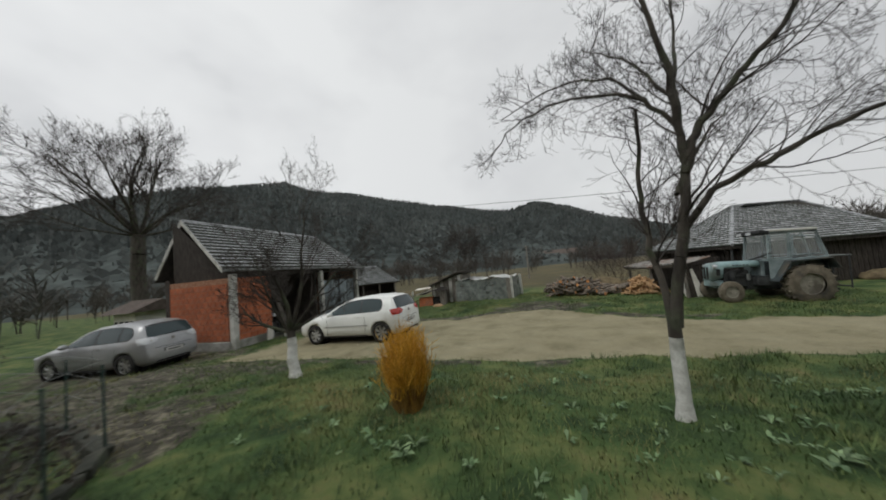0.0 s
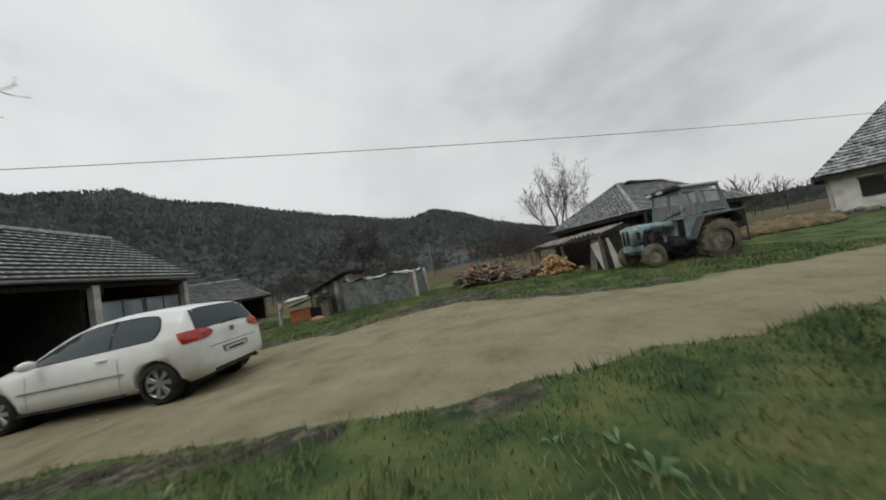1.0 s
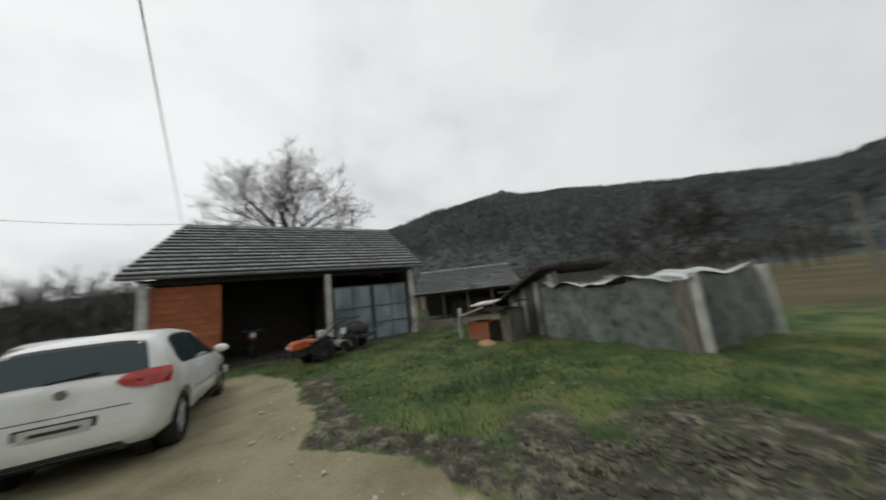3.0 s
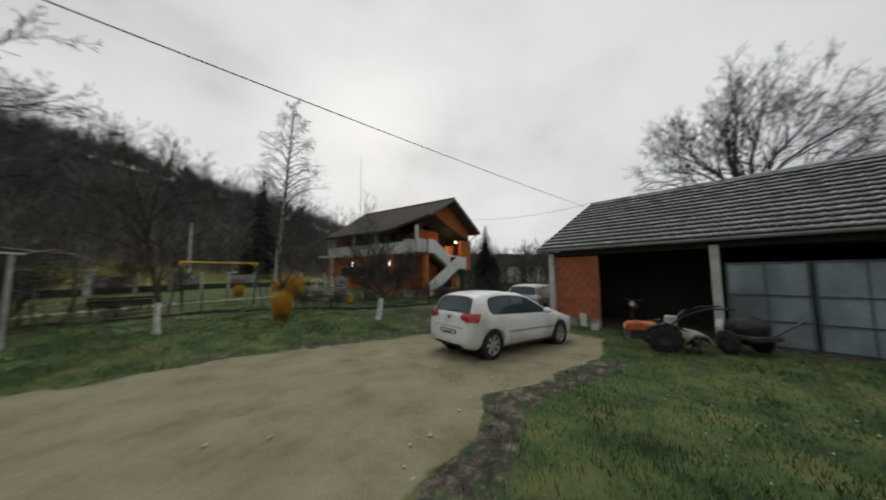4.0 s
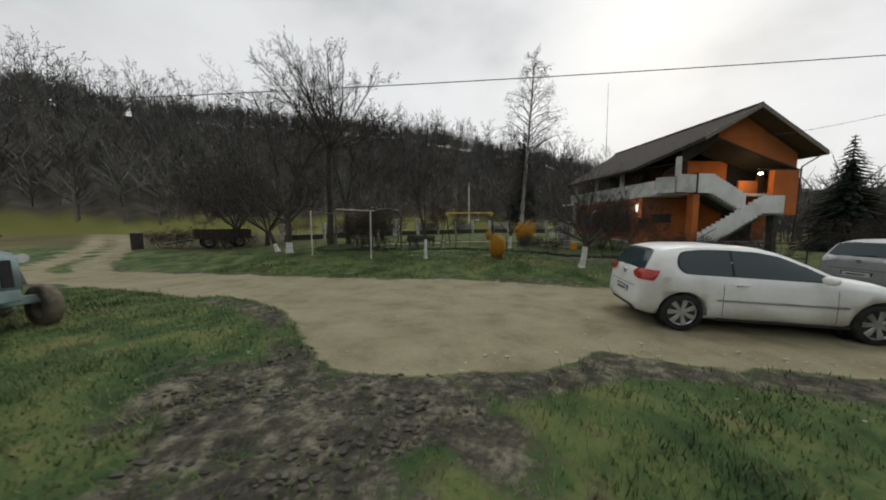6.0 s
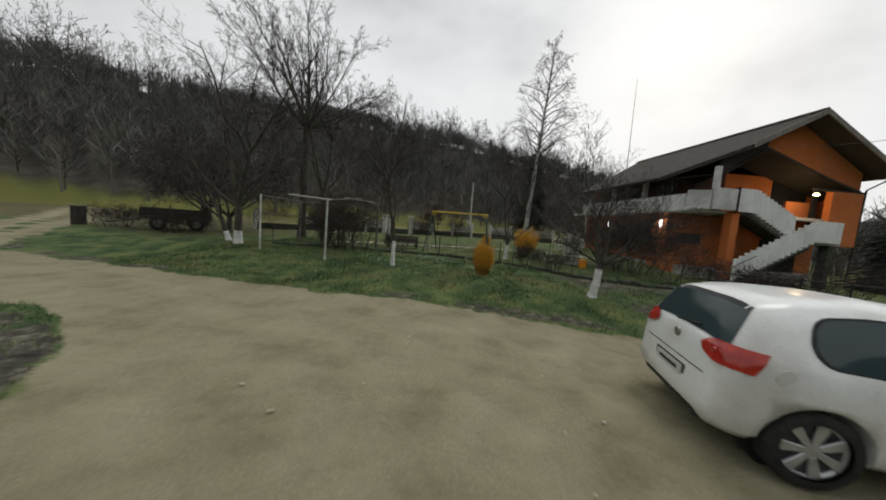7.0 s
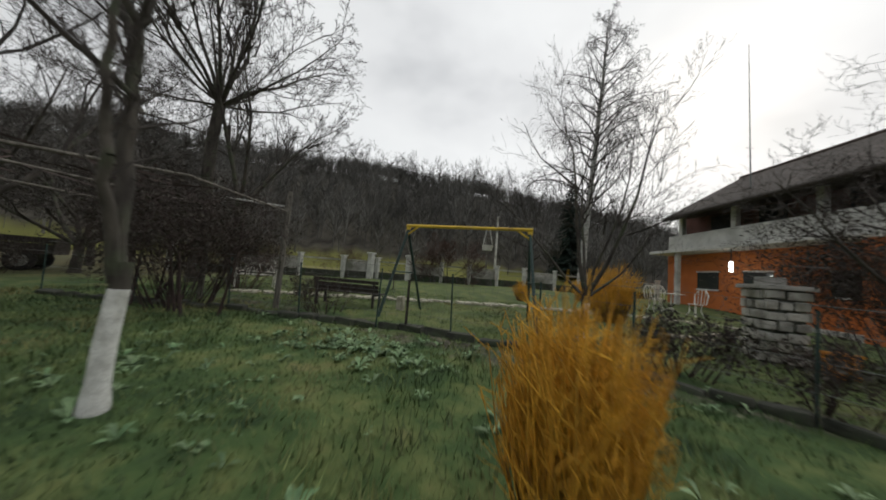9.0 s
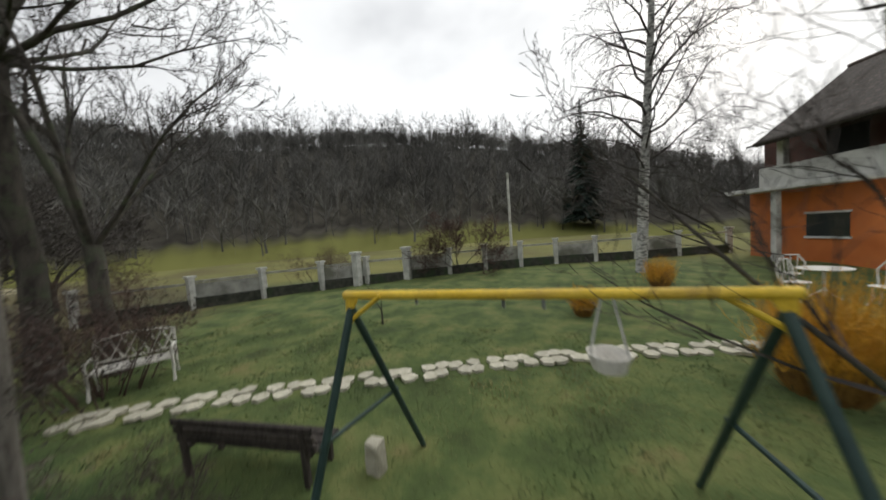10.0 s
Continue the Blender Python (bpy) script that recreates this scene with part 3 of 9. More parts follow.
def make_hills(name, a0, a1, steps, dark, pale, grain, label):
    m = bpy.data.materials.new(name)
    m.use_nodes = True
    n, l = m.node_tree.nodes, m.node_tree.links
    b = n["Principled BSDF"]
    b.inputs["Roughness"].default_value = 1.0
    b.inputs["Specular IOR Level"].default_value = 0.05
    tc = n.new("ShaderNodeTexCoord")
    cols = []
    for sc, st in ((0.011, ((0.36, dark), (0.68, pale))), (0.3 if a0 < 0 else 0.12, ((0.3, (1 - grain,) * 3), (0.7, (1 + grain,) * 3)))):
        k = n.new("ShaderNodeTexNoise")
        k.inputs["Scale"].default_value, k.inputs["Detail"].default_value = sc, 8
        l.new(tc.outputs["Object"], k.inputs["Vector"])
        r = n.new("ShaderNodeValToRGB")
        for q, (p, c) in zip(r.color_ramp.elements, st):
            q.position, q.color = p, (*c, 1)
        l.new(k.outputs["Fac"], r.inputs["Fac"])
        cols.append(r.outputs["Color"])
    mx = n.new("ShaderNodeMixRGB")
    mx.blend_type = "MULTIPLY"
    mx.inputs["Fac"].default_value = 1
    l.new(cols[0], mx.inputs["Color1"])
    l.new(cols[1], mx.inputs["Color2"])
    fa = n.new("ShaderNodeAttribute")
    fa.attribute_name = "meadow"
    fm = n.new("ShaderNodeMixRGB")
    fm.inputs["Color2"].default_value = (0.14, 0.142, 0.046, 1)
    l.new(fa.outputs["Fac"], fm.inputs["Fac"])
    l.new(mx.outputs["Color"], fm.inputs["Color1"])
    l.new(fm.outputs["Color"], b.inputs["Base Color"])
    az = np.linspace(a0, a1, steps)
    u = np.concatenate([np.linspace(0, 1, 46), [1.06, 1.15, 1.3]])
    A, U = np.meshgrid(az, u)
    A = np.where(A > 180, A - 360, A)
    top = np.interp(A, [h[0] for h in HILL_R], [h[1] for h in HILL_R])
    foot = np.interp(A, [h[0] for h in HILL_F], [h[1] for h in HILL_F])
    R = foot + (top - foot) * U
    Z = hill_z(A, R)
    X, Y = 4 + R * np.cos(np.radians(A)), R * np.sin(np.radians(A))
    if a0 < 0:
        rough = (0.7 * wob(X, Y, 0.35, 21) + 0.5 * wob(X, Y, 0.9, 22)) * np.clip(R / 260, 0.25, 0.9)
    else:
        rough = 1.6 * wob(X, Y, 0.014, 21)
    Z = Z + np.clip(U * 5, 0, 1) * rough
    V = np.stack([X, Y, Z], -1).reshape(-1, 3)
    ny, nx = A.shape
    i = (np.arange(ny - 1)[:, None] * nx + np.arange(nx - 1)[None]).ravel()
    F = np.stack([i, i + 1, i + nx + 1, i + nx], -1)
    me = raw_np("backdrop", V, F, m, True)
    at = me.attributes.new("meadow", "FLOAT", "POINT")
    at.data.foreach_set("value", np.ascontiguousarray((sm(0.13, 0.09, U + 0.02 * wob(X, Y, 0.2, 23)) * (sm(24, 10, A) * sm(-112, -104, A) if a0 < 0 else 0.0 * A)).ravel(), dtype=np.float32))
    tagged(new("backdrop", me), label, "hills", kind="structure")


make_hills("leafless_hillside", -122, 12, 420, (0.036, 0.033, 0.028), (0.066, 0.061, 0.05), 0.5, "near hillside of brown forest floor under leafless woods")
make_hills("far_wooded_hills", 12, 238, 760, (0.05, 0.06, 0.058), (0.076, 0.088, 0.084), 0.4, "far dark wooded hills under a grey sky")


# ---- bare trees ----
def tubes(segs, sides):
    """Tapered tubes for segments (a, b, ra, rb), as vertices and quads."""
    if not segs:
        return np.zeros((0, 3)), np.zeros((0, 4), int)
    A = np.array([s[0] for s in segs], float)
    B = np.array([s[1] for s in segs], float)
    ra = np.array([s[2] for s in segs])[:, None, None]
    rb = np.array([s[3] for s in segs])[:, None, None]
    D = B - A
    D /= np.linalg.norm(D, axis=1, keepdims=True) + 1e-9
    ref = np.where(np.abs(D[:, 2:3]) > 0.9, [[1.0, 0, 0]], [[0, 0, 1.0]])
    P = np.cross(D, ref)
    P /= np.linalg.norm(P, axis=1, keepdims=True) + 1e-9
    Q = np.cross(D, P)
    th = np.arange(sides) * 2 * math.pi / sides
    ring = P[:, None] * np.cos(th)[None, :, None] + Q[:, None] * np.sin(th)[None, :, None]
    V = np.concatenate([A[:, None] + ring * ra, B[:, None] + ring * rb], 1).reshape(-1, 3)
    k = np.arange(sides)
    base = (np.arange(len(segs)) * 2 * sides)[:, None]
    F = np.stack([base + k, base + (k + 1) % sides, base + sides + (k + 1) % sides, base + sides + k], -1).reshape(-1, 4)
    return V, F


def ribbons(segs, rng):
    """Thin flat strips for twigs too fine to show a round section, two triangles each."""
    if not segs:
        return np.zeros((0, 3)), np.zeros((0, 4), int)
    A = np.array([s[0] for s in segs], float)
    B = np.array([s[1] for s in segs], float)
    ra = np.array([s[2] for s in segs])[:, None] * 1.25
    rb = np.array([s[3] for s in segs])[:, None] * 1.25
    D = B - A
    D /= np.linalg.norm(D, axis=1, keepdims=True) + 1e-9
    P = np.cross(D, rng.normal(0, 1, D.shape))
    P /= np.linalg.norm(P, axis=1, keepdims=True) + 1e-9
    V = np.stack([A - P * ra, A + P * ra, B + P * rb, B - P * rb], 1).reshape(-1, 3)
    return V, np.arange(len(V)).reshape(-1, 4)


def grow(rng, p, d, length, r, level, depth, out, up, spread, droop, kids, steps, thin):
    """One limb as a bent line of segments, with children along it; out is a list of segment lists by level."""
    n = steps if level < 2 else max(2, steps - 1)
    pts = [np.array(p, float)]
    d = np.array(d, float)
    rad = [r]
    for i in range(n):
        d = d + rng.normal(0, 0.04 if level == 0 else 0.11 + 0.035 * level, 3) + np.array([0, 0, up * (0.25 if level else 0.1)]) - np.array([0, 0, droop * level * 0.12 * (i + 1) / n])
        d /= np.linalg.norm(d)
        pts.append(pts[-1] + d * length / n)
        rad.append(max(0.0018, r * (1 - (0.85 if level == 0 else 0.8) * (i + 1) / n)))
    for i in range(n):
        out[min(level, len(out) - 1)].append((pts[i], pts[i + 1], rad[i], rad[i + 1]))
    if level >= depth:
        return
    k = kids[min(level, len(kids) - 1)]
    for j in range(k):
        t = 0.3 + 0.7 * (j + rng.uniform(0.1, 0.9)) / k if level else 0.34 + 0.66 * (j + rng.uniform(0, 0.8)) / k
        f = t * n
        i = min(n - 1, int(f))
        q = pts[i] + (pts[i + 1] - pts[i]) * (f - i)
        dd = pts[i + 1] - pts[i]
        dd /= np.linalg.norm(dd)
        side = rng.normal(0, 1, 3)
        side -= dd * side.dot(dd)
        side /= np.linalg.norm(side)
        nd = dd * (1 - spread * 0.5) + side * spread * rng.uniform(0.7, 1.2)
        nd /= np.linalg.norm(nd)
        rr = max(0.0024, rad[i] * rng.uniform(0.36, 0.55))
        grow(rng, q, nd, length * rng.uniform(*thin) * (1.15 - 0.45 * t), rr, level + 1, depth, out, up, spread, droop, kids, steps, thin)


def limb(rng, out, spots, r0, r1, count, shoot, spread, up, droop, kids, depth):
    """A main limb along a bent line of spots, with count side shoots of about the length shoot."""
    P = np.array(spots, float)
    t = np.linspace(0, len(P) - 1, 4 * (len(P) - 1) + 1)
    L = np.stack([np.interp(t, np.arange(len(P)), P[:, k]) for k in range(3)], -1)
    L[1:-1] = (L[:-2] + 2 * L[1:-1] + L[2:]) / 4
    L[1:] += rng.normal(0, 0.012, (len(L) - 1, 3))
    rad = np.linspace(r0, r1, len(L))
    for i in range(len(L) - 1):
        out[0].append((L[i], L[i + 1], rad[i], rad[i + 1]))
    for j in range(count):
        f = (0.22 + 0.78 * (j + rng.uniform(0, 1)) / count) * (len(L) - 1)
        i = min(len(L) - 2, int(f))
        dd = L[i + 1] - L[i]
        dd /= np.linalg.norm(dd)
        side = rng.normal(0, 1, 3)
        side -= dd * side.dot(dd)
        side /= np.linalg.norm(side)
        nd = dd * 0.75 + side * 0.75 + np.array([0, 0, 0.35 * up])
        grow(rng, L[i], nd / np.linalg.norm(nd), shoot * rng.uniform(0.6, 1.25) * (1.15 - 0.5 * f / len(L)), max(0.007, rad[i] * 0.38), 2, depth, out, up, spread, droop, kids, 5, (0.4, 0.65))


def tree(name, x, y, height, seed, label, radius=0.13, trunk_h=0.3, kids=(5, 5, 5, 4), spread=0.75, up=0.35, droop=0.0, depth=4, thin=(0.55, 0.8), white=0.0, lean=(0, 0), bark=None, twig=None, category="tree", group="", z=None, limbs=(), fine=0.0, flat=True, paths=()):
    rng = np.random.RandomState(seed)
    base = gz(x, y) - 0.05 if z is None else z
    ob = thing(name, pose(x, y, base), label, category, group)
    out = [[], [], []]
    th = height * trunk_h
    bend = np.array([lean[0], lean[1], 1.0])
    bend /= np.linalg.norm(bend)
    foot = np.array([0.0, 0, 0])
    pts = [foot]
    n = 5
    for i in range(n):
        pts.append(pts[-1] + (bend + rng.normal(0, 0.05, 3) * (i > 0)) * th / n)
    rads = [radius * (1.35 if i == 0 else 1.0 - 0.18 * i / n) for i in range(n + 1)]
    main = [(pts[i], pts[i + 1], rads[i], rads[i + 1]) for i in range(n)]
    top = pts[-1]
    for path in paths:
        limb(rng, out, *path, spread, up, droop, kids, depth)
    if paths:
        pass
    elif limbs:
        for (dx, dy, dz, ln, rr) in limbs:
            dv = np.array([dx, dy, dz], float)
            grow(rng, top - np.array([0, 0, 0.08]), dv / np.linalg.norm(dv), ln, rr, 1, depth, out, up, spread, droop, kids, 5, thin)
    else:
        grow(rng, top, bend, height - th, rads[-1], 0, depth, out, up, spread, droop, kids, 6, thin)
    if white:
        # the painted lower trunk is a skin of its own
        cut = [s for s in main if s[1][2] <= white + 1e-6]
        rest = [s for s in main if s[1][2] > white + 1e-6]
        if not cut:
            cut, rest = main[:1], main[1:]
        V, F = tubes(cut, 10)
        o = new("painted_trunk", raw_np("painted_trunk", V, F, M_LIME, True))
        o.parent = ob
        tagged(o, "lime-washed white lower trunk")
        main = rest
    V, F = tubes(main + out[0], 9)
    V2, F2 = tubes(out[1], 6)
    o = new("trunk", raw_np("trunk", np.concatenate([V, V2]), np.concatenate([F, F2 + len(V)]), bark or M_BARK, True))
    o.parent = ob
    if category == "shrub":
        tagged(o, kind="stuff")
    twigs = [(a, b, max(ra, fine), max(rb, fine * 0.6)) for a, b, ra, rb in out[2]]
    V, F = ribbons(twigs, rng) if flat else tubes(twigs, 3)
    o = new("crown", raw_np("crown", V, F, twig or M_TWIG))
    o.parent = ob
    return ob


# garden trees with lime-washed trunks
def tilted(spots):
    """Side, depth and height in the tree's own leaning frame, as local x, y, z."""
    return [(p[0] * 0.97 + p[1] * 0.24, -p[0] * 0.24 + p[1] * 0.97, p[2]) for p in spots]


tree("plum_tree", 6.62, -4.34, 4.2, 5, "bare fruit tree with a whitewashed trunk beside the road", 0.07, 0.25, (0, 8, 7, 5), 0.8, 0.25, 0.0, 4, (0.4, 0.64), white=1.0, lean=(0.03, -0.02), flat=False,
     paths=[(tilted(q), *w) for q, w in (
         (((0.04, 0, 0.95), (0.2, 0.03, 1.9), (0.3, 0.05, 2.5), (0.29, 0.05, 3.0), (0.27, 0, 3.8), (0.08, -0.1, 4.6), (-0.1, -0.1, 5.4)), (0.056, 0.014, 14, 1.0)),
         (((0.02, 0, 0.9), (-0.07, 0.12, 1.6), (-0.12, 0.2, 2.2), (-0.08, 0.22, 2.8), (-0.04, 0.22, 3.4)), (0.04, 0.016, 13, 0.75)),
         (((0.2, 0.03, 1.9), (0.49, 0, 2.3), (0.83, -0.05, 2.45), (1.2, -0.05, 2.6), (1.6, 0, 2.75), (2.2, 0.1, 3.1)), (0.034, 0.01, 14, 0.9)),
         (((0.29, 0.05, 2.5), (0.42, 0.1, 2.9), (0.7, 0.2, 3.25), (0.96, 0.3, 3.55), (1.35, 0.4, 4.0), (1.8, 0.5, 4.7)), (0.046, 0.012, 15, 1.1)),
         (((0.28, 0.05, 3.0), (0.06, 0.05, 3.38), (-0.25, 0, 3.58), (-0.8, -0.05, 3.7), (-1.4, -0.05, 3.62), (-1.85, 0, 3.3)), (0.026, 0.006, 18, 0.75)),
         (((0.06, 0.05, 3.38), (-0.23, 0.1, 3.8), (-0.8, 0.2, 4.05), (-1.7, 0.2, 3.9)), (0.02, 0.006, 14, 0.75)),
         (((0.29, 0.05, 2.9), (0.36, 0.5, 3.6), (0.43, 0.8, 4.4), (0.5, 1.0, 5.2)), (0.03, 0.01, 12, 1.0)),
         (((0.28, 0, 3.3), (-0.1, 0.5, 4.2), (-0.6, 0.9, 4.8)), (0.02, 0.007, 10, 0.8)),
         (((0.2, 0.03, 2.3), (0.5, 0.7, 2.9), (0.9, 1.3, 3.5)), (0.024, 0.008, 10, 0.8)))])
tree("pruned_fruit_tree", 0.61, -3.84, 3.9, 8, "small pruned fruit tree with a whitewashed trunk and upright shoots", 0.1, 0.24, (0, 10, 9, 6), 0.62, 0.6, 0, 4, (0.36, 0.6), white=0.85, lean=(-0.14, 0.06),
     fine=0.003, limbs=((-0.8, 0.2, 0.7, 1.4, 0.07), (0.1, 0.15, 1.3, 2.7, 0.045), (0.75, -0.3, 0.8, 1.4, 0.065), (-0.3, -0.6, 0.9, 1.8, 0.04), (-0.6, 0.5, 0.7, 1.6, 0.04), (0.5, 0.4, 0.8, 2.0, 0.035), (1.0, 0.2, 0.25, 1.3, 0.04), (-1.0, -0.3, 0.25, 1.3, 0.04)))
tree("young_fruit_tree", 3.35, -9.25, 4.6, 11, "spreading young fruit tree with a whitewashed foot on the lawn", 0.085, 0.19, (0, 10, 8, 5), 0.6, 0.5, 0.0, 4, (0.38, 0.6), white=0.72,
     limbs=((-0.6, 0.2, 1.2, 3.3, 0.042), (0.3, 0.1, 1.3, 3.4, 0.045), (0.1, -0.6, 1.2, 3.0, 0.038), (-0.25, 0.5, 1.1, 2.8, 0.034), (0.75, -0.2, 0.9, 2.6, 0.03), (-1.0, -0.3, 0.6, 2.2, 0.028)))
tree("old_plum_tree", 14.0, -4.7, 8.0, 21, "old bare plum tree with a whitewashed trunk in the orchard", 0.16, 0.2, (0, 10, 8, 6), 0.66, 0.35, 0.0, 4, (0.34, 0.55), white=0.7, fine=0.004,
     limbs=((-0.35, 0.1, 1.5, 6.0, 0.09), (0.45, 0.1, 1.4, 6.2, 0.095), (0.2, -0.6, 1.3, 5.2, 0.07), (-1.0, -0.2, 0.6, 3.4, 0.05), (1.0, 0.2, 0.7, 3.6, 0.05)))
tree("leaning_plum_tree", 15.3, -5.3, 4.6, 22, "leaning bare plum tree with a whitewashed trunk", 0.11, 0.26, (0, 9, 7, 6), 0.7, 0.2, 0.0, 4, (0.38, 0.6), white=0.6, lean=(0.35, 0.1),
     limbs=((1.0, 0.3, 0.7, 3.0, 0.06), (0.5, -0.4, 1.0, 2.6, 0.06), (-0.4, 0.5, 0.9, 2.2, 0.05)))
tree("tall_tree", 14.8, -9.1, 12.2, 31, "tall bare deciduous tree with a domed crown of fine radiating limbs", 0.2, 0.5, (0, 13, 8, 6), 0.5, 0.12, 0, 4, (0.26, 0.42), group="tall garden trees", fine=0.006,
     limbs=tuple((math.cos(2.4 * k) * math.sin(e), math.sin(2.4 * k) * math.sin(e), math.cos(e), 5.3 - 0.5 * (e > 1.1), 0.085 - 0.03 * e) for k, e in enumerate((0.08, 0.3, 0.35, 0.42, 0.5, 0.6, 0.66, 0.75, 0.82, 0.9, 1.0, 1.05, 1.15, 1.2, 1.3, 1.35, 1.45, 1.5))))
tree("tall_tree", 13.9, -9.75, 10.0, 32, "tall bare deciduous tree with a fan of upright limbs", 0.17, 0.26, (0, 12, 8, 6), 0.55, 0.4, 0, 4, (0.3, 0.48), group="tall garden trees", fine=0.006,
     limbs=((0.2, 0, 1.5, 6.6, 0.09), (-0.45, 0.2, 1.2, 5.2, 0.07), (0.5, 0.1, 1.1, 5.2, 0.065), (-0.8, -0.3, 0.8, 4.4, 0.05), (0.1, -0.6, 1.1, 5.0, 0.055)))
def birch(x, y, height, seed, label):
    """A leaning stem with ascending branches that are longest low down and hang in fine drooping twigs."""
    rng = np.random.RandomState(seed)
    ob = thing("birch_tree", pose(x, y, gz(x, y) - 0.05), label, "tree")
    n = 16
    stem = [np.array([0.0, 0, 0])]
    for i in range(n):
        stem.append(stem[-1] + np.array([-0.055 + rng.normal(0, 0.012), rng.normal(0, 0.015), 1.0]) * height / n)
    rad = [0.19 * (1 - i / (n + 0.5)) ** 0.85 + 0.008 for i in range(n + 1)]
    out = [[], [], []]
    for j in range(58):
        t = 0.2 + 0.78 * (j + rng.uniform(0, 1)) / 58
        i = min(n - 1, int(t * n))
        p = stem[i] + (stem[i + 1] - stem[i]) * (t * n - i)
        a = j * 2.4 + rng.uniform(-0.5, 0.5)
        ln = (4.4 * (1 - t) ** 0.75 + 0.5) * min(1, 0.45 + (t - 0.2) * 4) * rng.uniform(0.8, 1.15)
        grow(rng, p, (0.75 * math.cos(a), 0.75 * math.sin(a), 0.7), ln, 0.012 + 0.011 * ln, 1, 3, out, 0.05, 0.75, 1.0, (0, 11, 7), 6, (0.3, 0.5))
    V, F = tubes([(stem[i], stem[i + 1], rad[i], rad[i + 1]) for i in range(n)], 10)
    V2, F2 = tubes(out[1], 5)
    o = new("trunk", raw_np("trunk", V, F, M_BIRCH, True))
    o.parent = ob
    V3, F3 = ribbons([(p, q, max(ra, 0.006), max(rb, 0.004)) for p, q, ra, rb in out[2]], rng)
    o = new("crown", raw_np("crown", np.concatenate([V2, V3]), np.concatenate([F2, F3 + len(V2)]), M_TWIG))
    o.parent = ob


birch(2.9, -20.2, 15.9, 41, "slender white-barked birch with drooping fine twigs")
tree("walnut_tree", -20.6, 2.2, 15.4, 51, "broad bare walnut tree standing behind the garage", 0.46, 0.44, (0, 10, 7, 6), 0.55, 0.25, 0, 4, (0.42, 0.6), fine=0.0085,
     limbs=tuple((math.cos(a) * o, math.sin(a) * o, u, ln, r) for a, o, u, ln, r in ((0.2, 0.15, 1.5, 6.2, 0.14), (1.4, 0.5, 1.4, 6.3, 0.13), (2.7, 0.55, 1.4, 6.2, 0.12), (3.9, 0.5, 1.4, 6.3, 0.13), (5.2, 0.55, 1.4, 6.2, 0.12), (0.6, 0.95, 1.0, 5.9, 0.1), (1.6, 1.0, 0.9, 6.0, 0.11), (2.5, 1.0, 1.0, 5.6, 0.09), (3.6, 0.95, 1.0, 5.6, 0.09), (4.6, 1.0, 0.9, 6.0, 0.11), (5.6, 1.0, 1.0, 5.8, 0.1), (1.2, 1.2, 0.35, 5.4, 0.08), (1.9, 1.2, 0.3, 5.4, 0.08), (4.4, 1.2, 0.3, 5.4, 0.08), (5.0, 1.2, 0.35, 5.4, 0.08), (0.0, 1.1, 0.6, 4.8, 0.07))))
tree("yard_tree", 12.9, 18.9, 7.4, 61, "bare spreading tree behind the barn", 0.16, 0.2, (0, 9, 7, 5), 0.5, 0.5, 0, 4, (0.4, 0.6), bark=M_TWIG, fine=0.0065,
     limbs=((-0.5, 0, 1.2, 4.2, 0.07), (0.2, 0, 1.4, 4.8, 0.08), (0.9, 0.2, 0.9, 4.0, 0.06), (-1.0, -0.1, 0.7, 3.8, 0.055), (0.6, 0.5, 1.3, 4.3, 0.055), (1.2, -0.3, 0.6, 3.6, 0.05), (-0.1, -0.4, 1.3, 4.4, 0.06), (-0.8, 0.4, 1.0, 4.0, 0.05)))
tree("hedge_tree", -9.5, 33, 10.0, 62, "brown bare thicket tree in the field", 0.2, 0.12, (0, 11, 9, 6), 0.8, 0.35, 0, 4, (0.36, 0.6), twig=M_TWIG, fine=0.016,
     limbs=((-0.8, 0, 1, 6, 0.09), (0.2, 0, 1.4, 7, 0.09), (0.9, 0.2, 0.9, 6, 0.09), (-0.3, 0.4, 1.2, 6, 0.08), (-1.2, 0, 0.5, 5, 0.07), (1.3, 0, 0.5, 5, 0.07), (0.4, -0.5, 1.0, 6, 0.07)))
for ox, oy, oh, os in ((18.4, -7.6, 6.2, 81), (22.6, -9.2, 6.8, 82), (26.5, -12.0, 7.0, 83)):
    tree("orchard_plum", ox, oy, oh, os, "dark bare plum tree with a low spreading crown in the orchard", 0.15, 0.16, (0, 11, 9, 6), 0.8, 0.12, 0.0, 4, (0.36, 0.58), fine=0.009, group="orchard plums",
         limbs=((-0.9, 0.1, 0.8, 4.2, 0.08), (0.9, 0.2, 0.7, 4.4, 0.08), (0.1, -0.9, 0.8, 4.0, 0.07), (0.0, 0.9, 0.7, 4.0, 0.07), (0.3, 0.1, 1.3, 4.4, 0.07), (-0.4, -0.3, 1.3, 4.2, 0.07)))
tree("orchard_tree", 9.8, -13.2, 1.7, 63, "small bare sapling in a dug bed on the lawn", 0.025, 0.3, (0, 5, 4), 0.6, 0.4, 0, 3, (0.4, 0.7), limbs=((-0.3, 0, 1, 0.7, 0.012), (0.4, 0.1, 1, 0.7, 0.012)))
